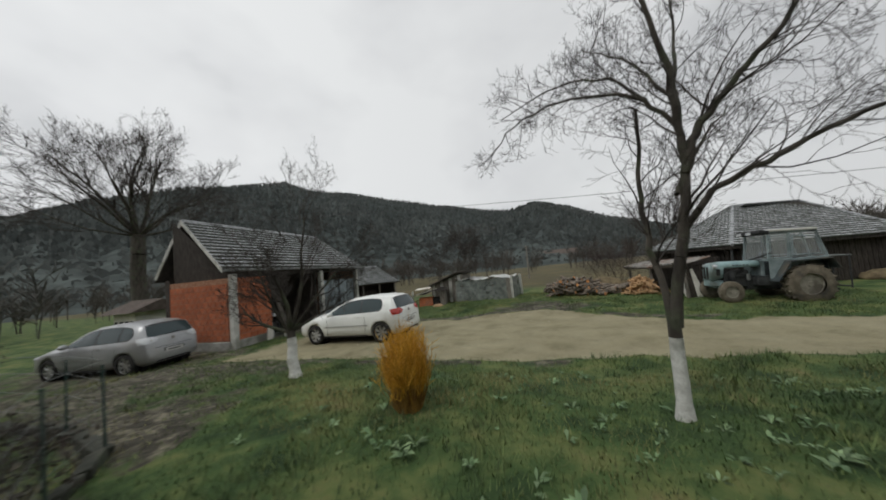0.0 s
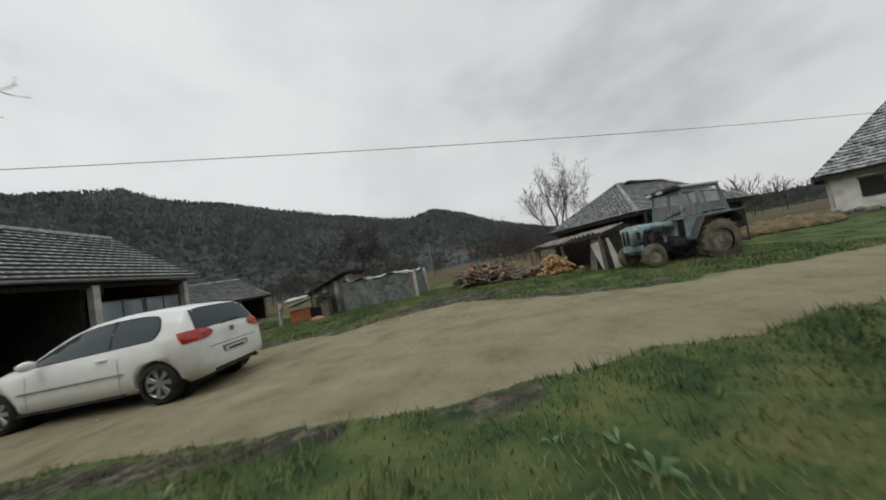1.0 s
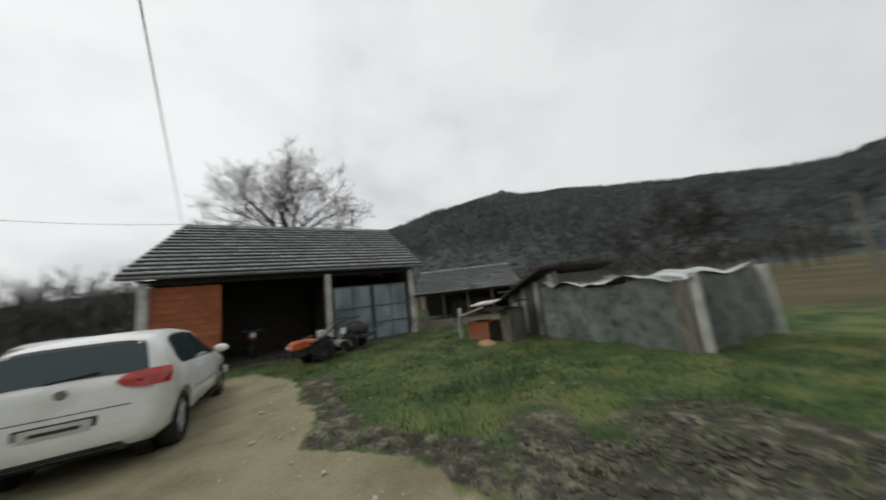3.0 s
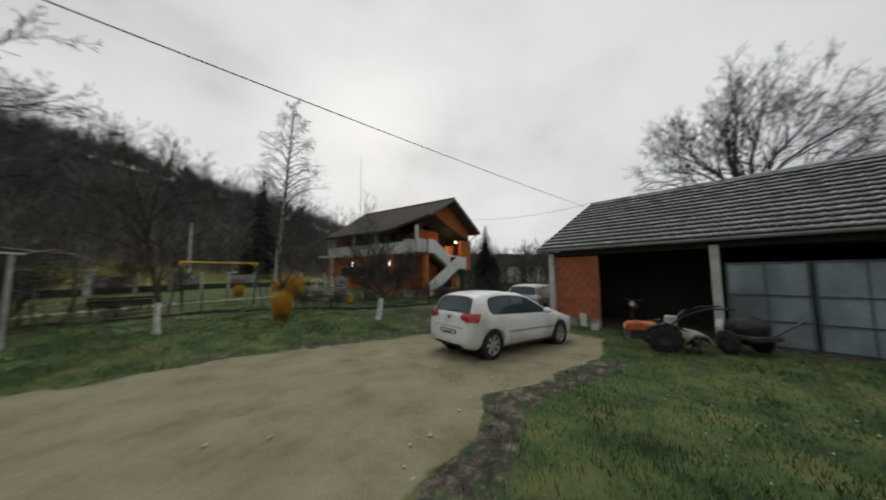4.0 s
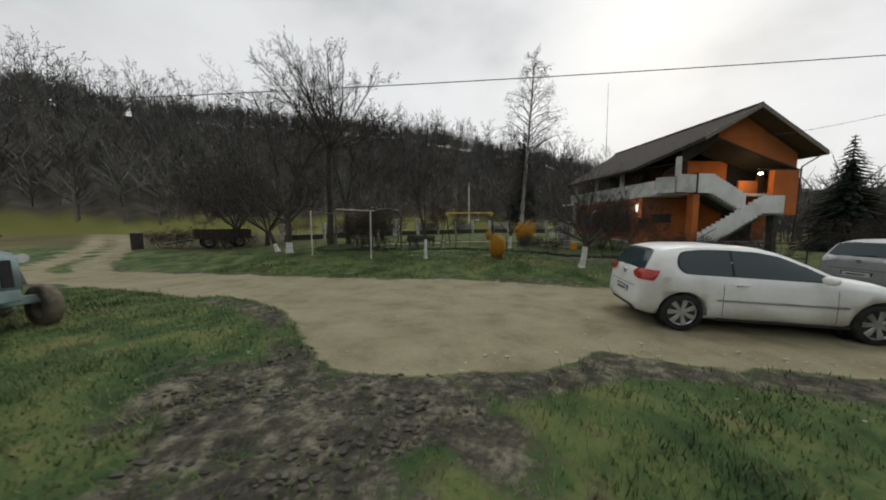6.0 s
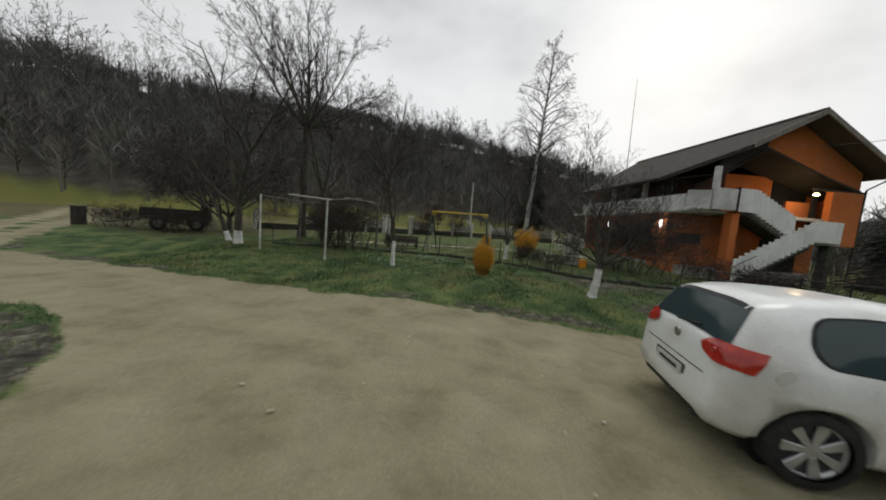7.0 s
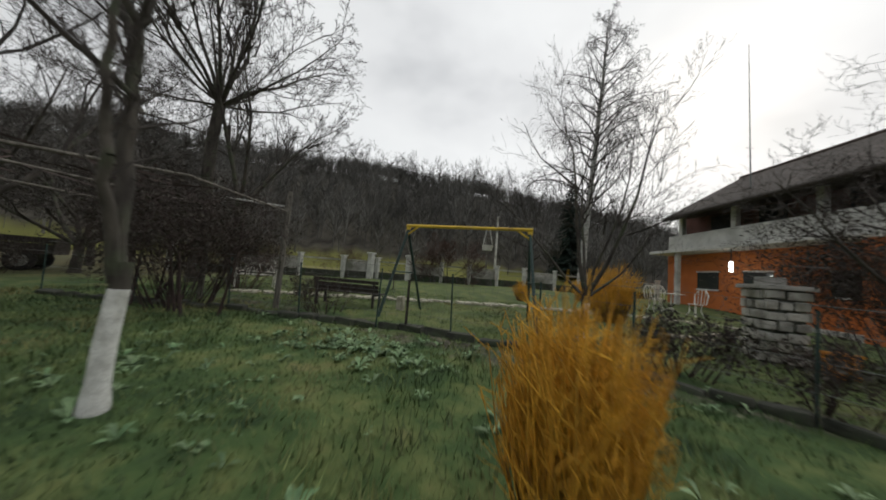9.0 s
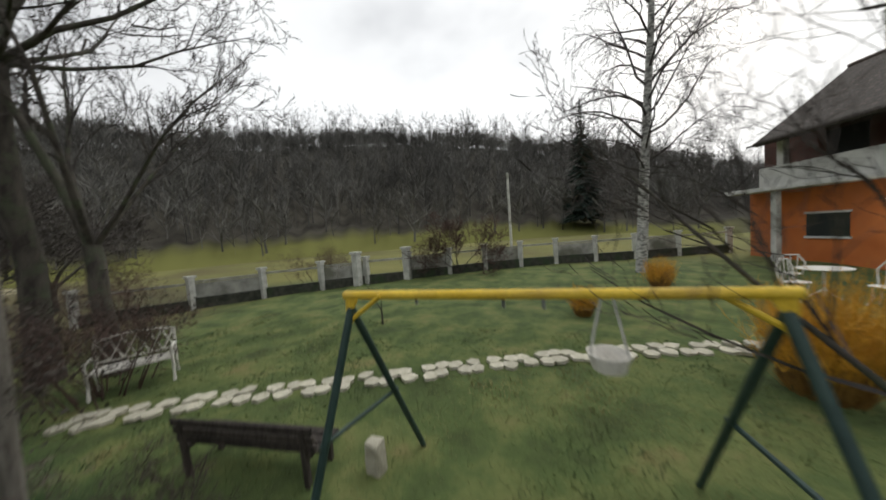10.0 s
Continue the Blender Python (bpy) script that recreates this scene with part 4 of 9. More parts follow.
tree("red_shrub", 10.3, -20.2, 3.2, 64, "reddish many-stemmed bare shrub by the fence", 0.05, 0.06, (0, 11, 9, 6), 0.6, 0.3, 0, 4, (0.4, 0.65), category="shrub", twig=M_TWIGR, fine=0.007,
     limbs=((-0.8, 0, 1, 2.4, 0.022), (0.2, 0, 1.4, 2.2, 0.022), (0.9, 0.2, 0.9, 2, 0.022), (-0.3, 0.4, 1.2, 2, 0.022), (0.5, -0.5, 1.1, 2, 0.022), (-1.2, 0.2, 0.7, 2, 0.02), (1.2, 0.1, 0.6, 2, 0.02)))
tree("rose_thicket", -2.6, -7.6, 1.7, 65, "low dark tangled climber in front of the house", 0.05, 0.06, (0, 9, 7, 5), 0.8, 0.15, 0.1, 4, (0.4, 0.65), category="shrub", twig=M_HEDGE,
     limbs=((-0.8, 0, 1, 1.3, 0.02), (0.2, 0, 1.4, 1.5, 0.02), (0.9, 0.2, 0.9, 1.3, 0.02), (-0.3, 0.4, 1.2, 1.3, 0.02), (0.5, -0.5, 1.1, 1.3, 0.02)))
tree("garden_tree", -0.6, -8.9, 4.6, 66, "dark bare garden tree before the balcony", 0.08, 0.2, (0, 9, 8, 6), 0.75, 0.3, 0.0, 4, (0.4, 0.62),
     limbs=((-0.8, 0.2, 1.0, 3.0, 0.04), (0.3, 0.1, 1.3, 3.2, 0.04), (0.1, -0.6, 1.1, 2.8, 0.04), (0.9, 0.3, 0.7, 2.6, 0.03), (-0.9, -0.4, 0.6, 2.4, 0.03)))


def spruce(name, x, y, height, width, seed, label, z=None):
    rng = np.random.RandomState(seed)
    ob = thing(name, pose(x, y, gz(x, y) if z is None else z), label, "conifer")
    part("trunk", rod(NB(), (0, 0, 0), (0, 0, height * 0.97), height * 0.018, 0.01, 8), M_BARK, ob)
    V, F = [], []
    rows = 34
    for i in range(rows):
        t = i / rows
        zz = height * (0.06 + 0.92 * t)
        n = max(8, int(44 * (1 - t)))
        for j in range(n):
            a = rng.uniform(0, 6.283)
            ln = width * (1 - t) ** 0.9 * rng.uniform(0.6, 1.1) + 0.1
            for k in range(4):
                s, e = ln * k / 4, ln * (k + 1.25) / 4
                w = 0.3 * ln * (1.05 - k / 4.5) + 0.08
                dz = rng.normal(0, 0.03 * height / 6)
                ca, sa = math.cos(a), math.sin(a)
                q = len(V)
                drop = -0.34
                V += [(ca * s - sa * w * 0.5, sa * s + ca * w * 0.5, zz + s * drop), (ca * s + sa * w * 0.5, sa * s - ca * w * 0.5, zz + s * drop), (ca * e + sa * w * rng.uniform(0, 1), sa * e - ca * w * rng.uniform(0, 1), zz + e * drop + dz), (ca * s * 0.9, sa * s * 0.9, zz + s * drop + 0.35 * w)]
                F += [(q, q + 1, q + 2), (q, q + 2, q + 3)]
    o = new("crown", raw_np("crown", V, F, M_NEEDLE))
    o.parent = ob
    return ob


spruce("spruce_tree", -19.3, -20.2, 8.4, 2.7, 71, "dark green spruce standing behind the house")
spruce("spruce_tree", 2.9, -62, 21.0, 4.4, 72, "tall dark spruce at the foot of the hill", z=3.0)


# ---- woods on the hills: joined, past counting ----
def low_tree(seed, h):
    rng = np.random.RandomState(seed)
    out = [[], [], []]
    grow(rng, (0, 0, 0), (0, 0, 1), h, h * 0.011, 0, 3, out, 0.3, 0.6, 0, (9, 5, 2), 3, (0.28, 0.45))
    segs = out[0] + out[1] + [(a, b, max(ra, h * 0.003), max(rb, h * 0.0014)) for a, b, ra, rb in out[2]]
    return ribbons(segs, rng)


def scatter(name, spots, protos, mat, label):
    rng = np.random.RandomState(5)
    VV, FF, off = [], [], 0
    for i, (x, y, z, s) in enumerate(spots):
        V, F = protos[i % len(protos)]
        a = rng.uniform(0, 6.28)
        c, sn = math.cos(a), math.sin(a)
        W = np.stack([(V[:, 0] * c - V[:, 1] * sn) * s + x, (V[:, 0] * sn + V[:, 1] * c) * s + y, V[:, 2] * s * rng.uniform(0.85, 1.15) + z], -1)
        VV.append(W)
        FF.append(F + off)
        off += len(V)
    tagged(new(name, raw_np(name, np.concatenate(VV), np.concatenate(FF), mat)), label, "woods", kind="stuff")


def hill_spots(rng, n, az0, az1, u0, u1, size, bias=1.0):
    out = []
    for i in range(n):
        az = rng.uniform(az0, az1)
        u = u0 + (u1 - u0) * rng.uniform() ** bias
        top = np.interp(az, [h[0] for h in HILL_R], [h[1] for h in HILL_R])
        foot = np.interp(az, [h[0] for h in HILL_F], [h[1] for h in HILL_F])
        r = foot + (top - foot) * u
        out.append((4 + r * math.cos(math.radians(az)), r * math.sin(math.radians(az)), float(hill_z(az, r)) - 0.5, size * rng.uniform(0.65, 1.25)))
    return out


def brush_tree(seed):
    """A cheap leafless tree for the mass of the woods: a trunk and a fan of broad twig strips."""
    rng = np.random.RandomState(seed)
    segs = [((0, 0, 0), (rng.normal(0, 0.03), rng.normal(0, 0.03), 0.6), 0.012, 0.008)]
    for i in range(15):
        z = rng.uniform(0.2, 0.72)
        a, o = rng.uniform(0, 6.28), rng.uniform(0.08, 0.26)
        p, q = np.array([0, 0, z]), np.array([o * math.cos(a), o * math.sin(a), z + rng.uniform(0.12, 0.3)])
        segs.append((p, q, 0.007, 0.004))
        for k in range(3):
            e = q + np.array([rng.normal(0, 0.08), rng.normal(0, 0.08), rng.uniform(0.03, 0.16)])
            segs.append((p + (q - p) * rng.uniform(0.5, 1), e, 0.005, 0.0015))
    return ribbons([(np.array(a), np.array(b), ra, rb) for a, b, ra, rb in segs], rng)


rng_w = np.random.RandomState(77)
LOW = [low_tree(100 + i, 1.0) for i in range(6)]
BRUSH = [brush_tree(300 + i) for i in range(8)]
scatter("south_woods", hill_spots(rng_w, 330, -119, 6, 0.12, 1.0, 11.0, 0.8) + hill_spots(rng_w, 280, -119, 6, 0.9, 1.04, 15.0), LOW, M_WOODS, "dense grey-brown leafless woods covering the near hillside")
scatter("south_brush", hill_spots(rng_w, 1800, -119, 8, 0.06, 1.0, 9.0, 0.8) + hill_spots(rng_w, 1500, -119, 8, 0.86, 1.03, 9.5), BRUSH, M_WOODS, "leafless undergrowth filling the near hillside woods")
scatter("ridge_woods", [(x, y, z - 2.0, w) for x, y, z, w in hill_spots(rng_w, 560, 66, 176, 0.975, 1.01, 7.0)], BRUSH, M_BRUSH, "fringe of leafless trees along the far ridge")


def far_woods():
    """Leafless forest on the far slopes: one slim ragged crown a tree, past counting."""
    r = np.random.RandomState(91)
    n = 34000
    az = r.uniform(14, 236, n)
    az = np.where(az > 180, az - 360, az)
    u = 0.02 + 1.0 * r.uniform(0, 1, n) ** 0.8
    top = np.interp(az, [h[0] for h in HILL_R], [h[1] for h in HILL_R])
    foot = np.interp(az, [h[0] for h in HILL_F], [h[1] for h in HILL_F])
    R = foot + (top - foot) * u
    X, Y = 4 + R * np.cos(np.radians(az)), R * np.sin(np.radians(az))
    Z = hill_z(az, R) - 2.0
    h, w, a = r.uniform(4.0, 8.0, n) * np.clip(R / 300, 0.5, 1.0), r.uniform(0.8, 2.4, n), r.uniform(0, 6.28, n)
    c, q = np.cos(a) * w, np.sin(a) * w
    V = np.stack([np.stack([X, Y, Z], -1), np.stack([X + c, Y + q, Z + h * 0.7], -1), np.stack([X + 0.2 * c, Y + 0.2 * q, Z + h], -1), np.stack([X - c, Y - q, Z + h * r.uniform(0.5, 0.9, n)], -1)], 1)
    tagged(new("far_woods", raw_np("far_woods", V.reshape(-1, 3), np.arange(4 * n).reshape(-1, 4), M_FARWOOD)), "grey-green leafless woods covering the far hills", "woods", kind="stuff")


far_woods()
spots_n = []
for i in range(820):
    az, r = rng_w.uniform(40, 186), 44 + 130 * rng_w.uniform() ** 1.6
    if 87.6 < az < 93.4 or 95.6 < az < 98.4:
        continue
    spots_n.append((4 + r * math.cos(math.radians(az)), r * math.sin(math.radians(az)), 0.0, rng_w.uniform(2.6, 6.0) * (0.75 + r / 260)))
scatter("valley_thickets", spots_n, BRUSH, M_BRUSH, "brown leafless thickets along the valley floor")
scatter("valley_trees", spots_n[::18], LOW, M_WOODS, "bare brown trees along the valley floor")
spots_w = []
for i in range(500):
    az, r = rng_w.uniform(-182, -120), rng_w.uniform(36, 110)
    spots_w.append((4 + r * math.cos(math.radians(az)), r * math.sin(math.radians(az)), -0.2, rng_w.uniform(3.5, 7) * (0.8 + r / 160)))
scatter("west_thickets", spots_w, BRUSH, M_WOODS, "grey leafless trees and hedges beyond the house")
scatter("west_trees", spots_w[::7], LOW, M_WOODS, "grey leafless trees beyond the house")


# ---- buildings ----
def tile_shape(w, ln, lift=0.05, wave=0.028):
    xs = (0, 0.2, 0.45, 0.6, 0.8, 1.0)
    hs = (0.2, 1, 0.2, 0.0, 0.55, 0.2)
    V = []
    for yy, z0 in ((0, lift), (ln * 0.3, lift * 0.72), (ln, 0.004)):
        V += [(x * w, yy, z0 + wave * h) for x, h in zip(xs, hs)]
    V += [(x * w, 0, lift - 0.045) for x in xs]
    F = []
    for i in range(5):
        F += [(6 + i, 7 + i, 13 + i, 12 + i), (i, i + 1, 7 + i, 6 + i), (18 + i, 19 + i, i + 1, i)]
    return V, F


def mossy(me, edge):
    """Moss and painted shadow on each tile's lower edge: the second and third face of each three."""
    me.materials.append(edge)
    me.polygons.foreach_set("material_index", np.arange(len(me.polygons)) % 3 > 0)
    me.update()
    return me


def tile_slope(parent, o, ex, up, rows, width_at, length, tile_w, mat, mat_rest, n_parts=0, name="roof_tile", lift=0.07, edge=None):
    """Lays tiles from o (a corner of the eave) along ex and up the slope; width_at(t) gives the start and end along ex at t of the way up."""
    ex, up = Vector(ex).normalized(), Vector(up).normalized()
    nrm = ex.cross(up)
    pitch = length / rows
    V0, F0 = tile_shape(1.0, pitch * 1.18, lift)
    shared = None
    V0n = np.array(V0)
    VV, FF, off, made = [], [], 0, 0
    B = np.array([ex, up, nrm])
    for i in range(rows):
        a, b = width_at((i + 0.3) / rows)
        n = max(1, round((b - a) / tile_w))
        w = (b - a) / n
        for j in range(n):
            dy = random.uniform(-0.008, 0.008)
            p = Vector(o) + ex * (a + j * w) + up * (i * pitch + dy)
            if made < n_parts:
                if shared is None:
                    shared = raw(name, V0, F0, mat)
                    if edge:
                        mossy(shared, edge)
                t = new(name, shared)
                t.parent = parent
                R = Matrix((ex, up, nrm)).transposed().to_4x4()
                t.matrix_basis = Matrix.Translation(p) @ R @ Matrix.Diagonal((w * 0.985, 1, 1, 1))
                made += 1
            else:
                W = V0n.copy()
                W[:, 0] *= w * 0.985
                W[:, 2] += random.uniform(-0.004, 0.004)
                VV.append(W @ B + np.array(p))
                FF += [tuple(k + off for k in f) for f in F0]
                off += len(V0)
    if VV:
        me = raw(name + "_rest", np.concatenate(VV), FF, mat_rest)
        if edge:
            mossy(me, edge)
        t = new("roof_covering", me)
        t.parent = parent
        tagged(t, kind="stuff")


def slab(bm, quad, th):
    """A sloping board from four corners, th thick downwards."""
    return prism(bm, quad, (0, 0, -th))


def brick_face(parent, x0, x1, z0, z1, yq, thick, axis_x=True, bw=0.3, bh=0.2):
    """Courses of clay blocks in a mortar bed; the wall lies along local x (or y)."""
    span, zs = x1 - x0, z1 - z0
    rows = round(zs / bh)
    bh = zs / rows
    shared = {}
    for i in range(rows):
        x = x0 - (bw / 2 if i % 2 else 0)
        while x < x1 - 0.02:
            a, b = max(x, x0), min(x + bw, x1)
            x += bw
            if b - a < 0.05:
                continue
            key = round(b - a, 2)
            if key not in shared:
                bm = NB()
                s = (key - 0.014, thick, bh - 0.016) if axis_x else (thick, key - 0.014, bh - 0.016)
                box(bm, (0, 0, 0), s)
                shared[key] = mesh_of("brick", bm, M_BRICK)
            o = new("brick", shared[key])
            o.parent = parent
            q = random.uniform(-0.004, 0.004)
            o.location = ((a + b) / 2, yq + q, z0 + (i + 0.5) * bh) if axis_x else (yq + q, (a + b) / 2, z0 + (i + 0.5) * bh)


def make_garage():
    g = thing("garage", pose(-6.06, -1.16, 0, 0, 0, 97.9), "open garage of orange clay blocks under a weathered grey tiled roof", "garage")
    F, D, W = -0.25, 2.95, 8.62
    # side and back walls
    bm = NB()
    box(bm, (0.12, (F + D) / 2, 1.2), (0.2, D - F - 0.1, 2.7))
    part("side_wall", bm, M_MORTAR, g, "pale mortar bed of the block wall")
    bm = NB()
    box(bm, (W - 0.12, (F + D) / 2, 1.3), (0.22, D - F - 0.1, 2.8))
    part("side_wall", bm, M_MORTAR, g)
    # back wall, partition and floor are much darker than the side walls
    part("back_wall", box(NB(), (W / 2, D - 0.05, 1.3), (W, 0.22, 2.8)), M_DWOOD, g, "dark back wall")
    part("front_panel", box(NB(), (1.02, F + 0.14, 1.25), (1.56, 0.2, 2.6)), M_MORTAR, g)
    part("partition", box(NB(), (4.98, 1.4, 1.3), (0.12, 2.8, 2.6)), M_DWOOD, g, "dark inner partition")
    brick_face(g, 0.2, 1.84, 0.2, 2.55, F + 0.035, 0.05, True)
    brick_face(g, F + 0.1, D - 0.2, 0.25, 2.35, 0.01, 0.05, False)
    part("plinth", box(NB(), (1.0, F + 0.02, 0.05), (1.72, 0.16, 0.32), bevel=0.015), M_CONC, g, "rough concrete plinth")
    part("plinth", box(NB(), (0.0, (F + D) / 2, 0.05), (0.16, D - F, 0.34), bevel=0.015), M_CONC, g)
    part("floor_slab", box(NB(), (W / 2, 1.4, -0.06), (W - 0.3, 3.0, 0.12)), M_DCONC, g, "dark concrete floor")
    # posts and beam
    for x in (0.09, 5.02, 8.42):
        part("post", box(NB(), (x, F - 0.06, 1.28), (0.2, 0.2, 2.8), bevel=0.012), M_CONCP, g, "whitish concrete post")
    part("lintel_beam", box(NB(), (W / 2, F, 2.68), (W, 0.18, 0.16)), M_DWOOD, g, "dark wooden beam")
    # gate of two sheet-metal leaves
    for x0, x1 in ((5.2, 6.7), (6.74, 8.26)):
        leaf = part("gate_leaf", box(NB(), ((x0 + x1) / 2, F + 0.05, 1.06), (x1 - x0, 0.02, 2.2)), M_SHEET, g, "grey galvanised sheet gate leaf")
        xm = (x0 + x1) / 2
        for x in (x0 + 0.03, x1 - 0.03, xm):
            part("gate_frame", box(NB(), (x, F + 0.026, 1.06), (0.05 if x != xm else 0.025, 0.03, 2.2)), M_FRAME, leaf)
        for z in (0.02, 0.64, 1.3, 2.14):
            part("gate_frame", box(NB(), (xm, F + 0.02, z), (x1 - x0, 0.03, 0.035)), M_FRAME, leaf)
    # roof: eave, ridge, slanting south verge
    ez, rz, ey, ry = 2.86, 5.14, -0.5, 2.82
    xs0, xs1, xr0, xr1 = -0.44, 9.03, 0.5, 8.9
    ln = math.hypot(ry - ey, rz - ez)
    bm = NB()
    slab(bm, [(xs0, ey, ez), (xs1, ey, ez), (xr1, ry, rz), (xr0, ry, rz)], 0.09)
    by, bz = 3.35, 2.75
    slab(bm, [(xr0, ry, rz), (xr1, ry, rz), (xs1, by, bz), (xs0 + 0.3, by, bz)], 0.09)
    part("roof_deck", bm, M_DWOOD, g, "dark roof boarding")
    tile_slope(g, (0, ey - 0.03, ez + 0.0), (1, 0, 0), (0, ry - ey, rz - ez), 14, lambda t: (xs0 + (xr0 - xs0) * t, xs1 + (xr1 - xs1) * t), ln, 0.29, M_TILE, M_TILEI, 290, edge=M_MOSS_SHADOW)
    tile_slope(g, (0, by + 0.03, bz), (-1, 0, 0), (0, ry - by, rz - bz), 8, lambda t: (-xs1 - (xr1 - xs1) * t, -xs0 - 0.3 - (xr0 - xs0 - 0.3) * t), math.hypot(ry - by, rz - bz), 0.3, M_TILE, M_TILEI)
    part("ridge_cap", rod(NB(), (xr0, ry, rz + 0.02), (xr1, ry, rz + 0.02), 0.1, 0.1, 10), M_TILEI, g, "rounded ridge tiles")
    bm = NB()
    prism(bm, [(xs0 - 0.02, ey, ez + 0.05), (xr0 - 0.02, ry, rz + 0.07), (xr0 - 0.02, ry, rz - 0.1), (xs0 - 0.02, ey, ez - 0.13)], (0.03, 0, 0))
    part("bargeboard", bm, M_CONCP, g, "pale weathered bargeboard")
    bm = NB()
    prism(bm, [(xs0 + 0.28, by, bz + 0.05), (xr0 - 0.02, ry, rz + 0.07), (xr0 - 0.02, ry - 0.03, rz - 0.1), (xs0 + 0.28, by - 0.1, bz)], (0.03, 0, 0))
    part("bargeboard", bm, M_CONCP, g)
    for x in (0.2, W - 0.2):
        bm = NB()
        prism(bm, [(x, F + 0.1, 2.56), (x, D - 0.1, 2.56), (x, ry, rz - 0.12)], (0.05, 0, 0))
        part("gable", bm, M_DWOOD, g, "dark boarded gable")
    part("gutter", rod(NB(), (xs0, ey - 0.07, ez - 0.04), (xs1, ey - 0.07, ez - 0.04), 0.055, 0.055, 8), M_GALV, g, "grey metal gutter")


make_garage()


def make_shed():
    s = thing("shed", pose(-11.15, 8.85, 0, 0, 0, 60), "low open wooden shed under a grey tiled roof", "shed")
    L, ez, rz, ry = 6.3, 1.5, 3.08, 4.6
    part("back_wall", box(NB(), (L / 2, 4.2, 0.9), (L, 0.1, 2.4)), M_DWOOD, s)
    part("side_wall", box(NB(), (L - 0.25, 2.4, 0.8), (0.08, 3.6, 1.9)), M_DWOOD, s)
    for i in range(5):
        part("post", box(NB(), (0.2 + i * 1.45, 0.4, 0.75), (0.13, 0.13, 1.6)), M_GWOOD, s, "grey timber post")
    for i in range(11):
        part("board", box(NB(), (2.2 + i * 0.2, 0.5, 0.45 + 0.06 * (i % 3)), (0.16, 0.03, 0.95), rz=0, ry=random.uniform(-3, 3)), M_DWOOD, s)
    bm = NB()
    slab(bm, [(-0.2, 0, ez), (L, 0, ez), (L, ry, rz), (-0.2, ry, rz)], 0.07)
    slab(bm, [(-0.2, ry, rz), (L, ry, rz), (L, 2 * ry, ez), (-0.2, 2 * ry, ez)], 0.07)
    part("roof_deck", bm, M_DWOOD, s)
    ln = math.hypot(ry, rz - ez)
    tile_slope(s, (0, -0.03, ez), (1, 0, 0), (0, ry, rz - ez), 15, lambda t: (-0.2, L), ln, 0.3, M_TILE, M_TILEI, edge=M_MOSS_SHADOW)
    tile_slope(s, (0, 2 * ry, ez), (-1, 0, 0), (0, -ry, rz - ez), 15, lambda t: (-L, 0.2), ln, 0.4, M_TILE, M_TILEI)
    part("ridge_cap", rod(NB(), (-0.2, ry, rz + 0.02), (L, ry, rz + 0.02), 0.08, 0.08, 8), M_TILEI, s)


make_shed()


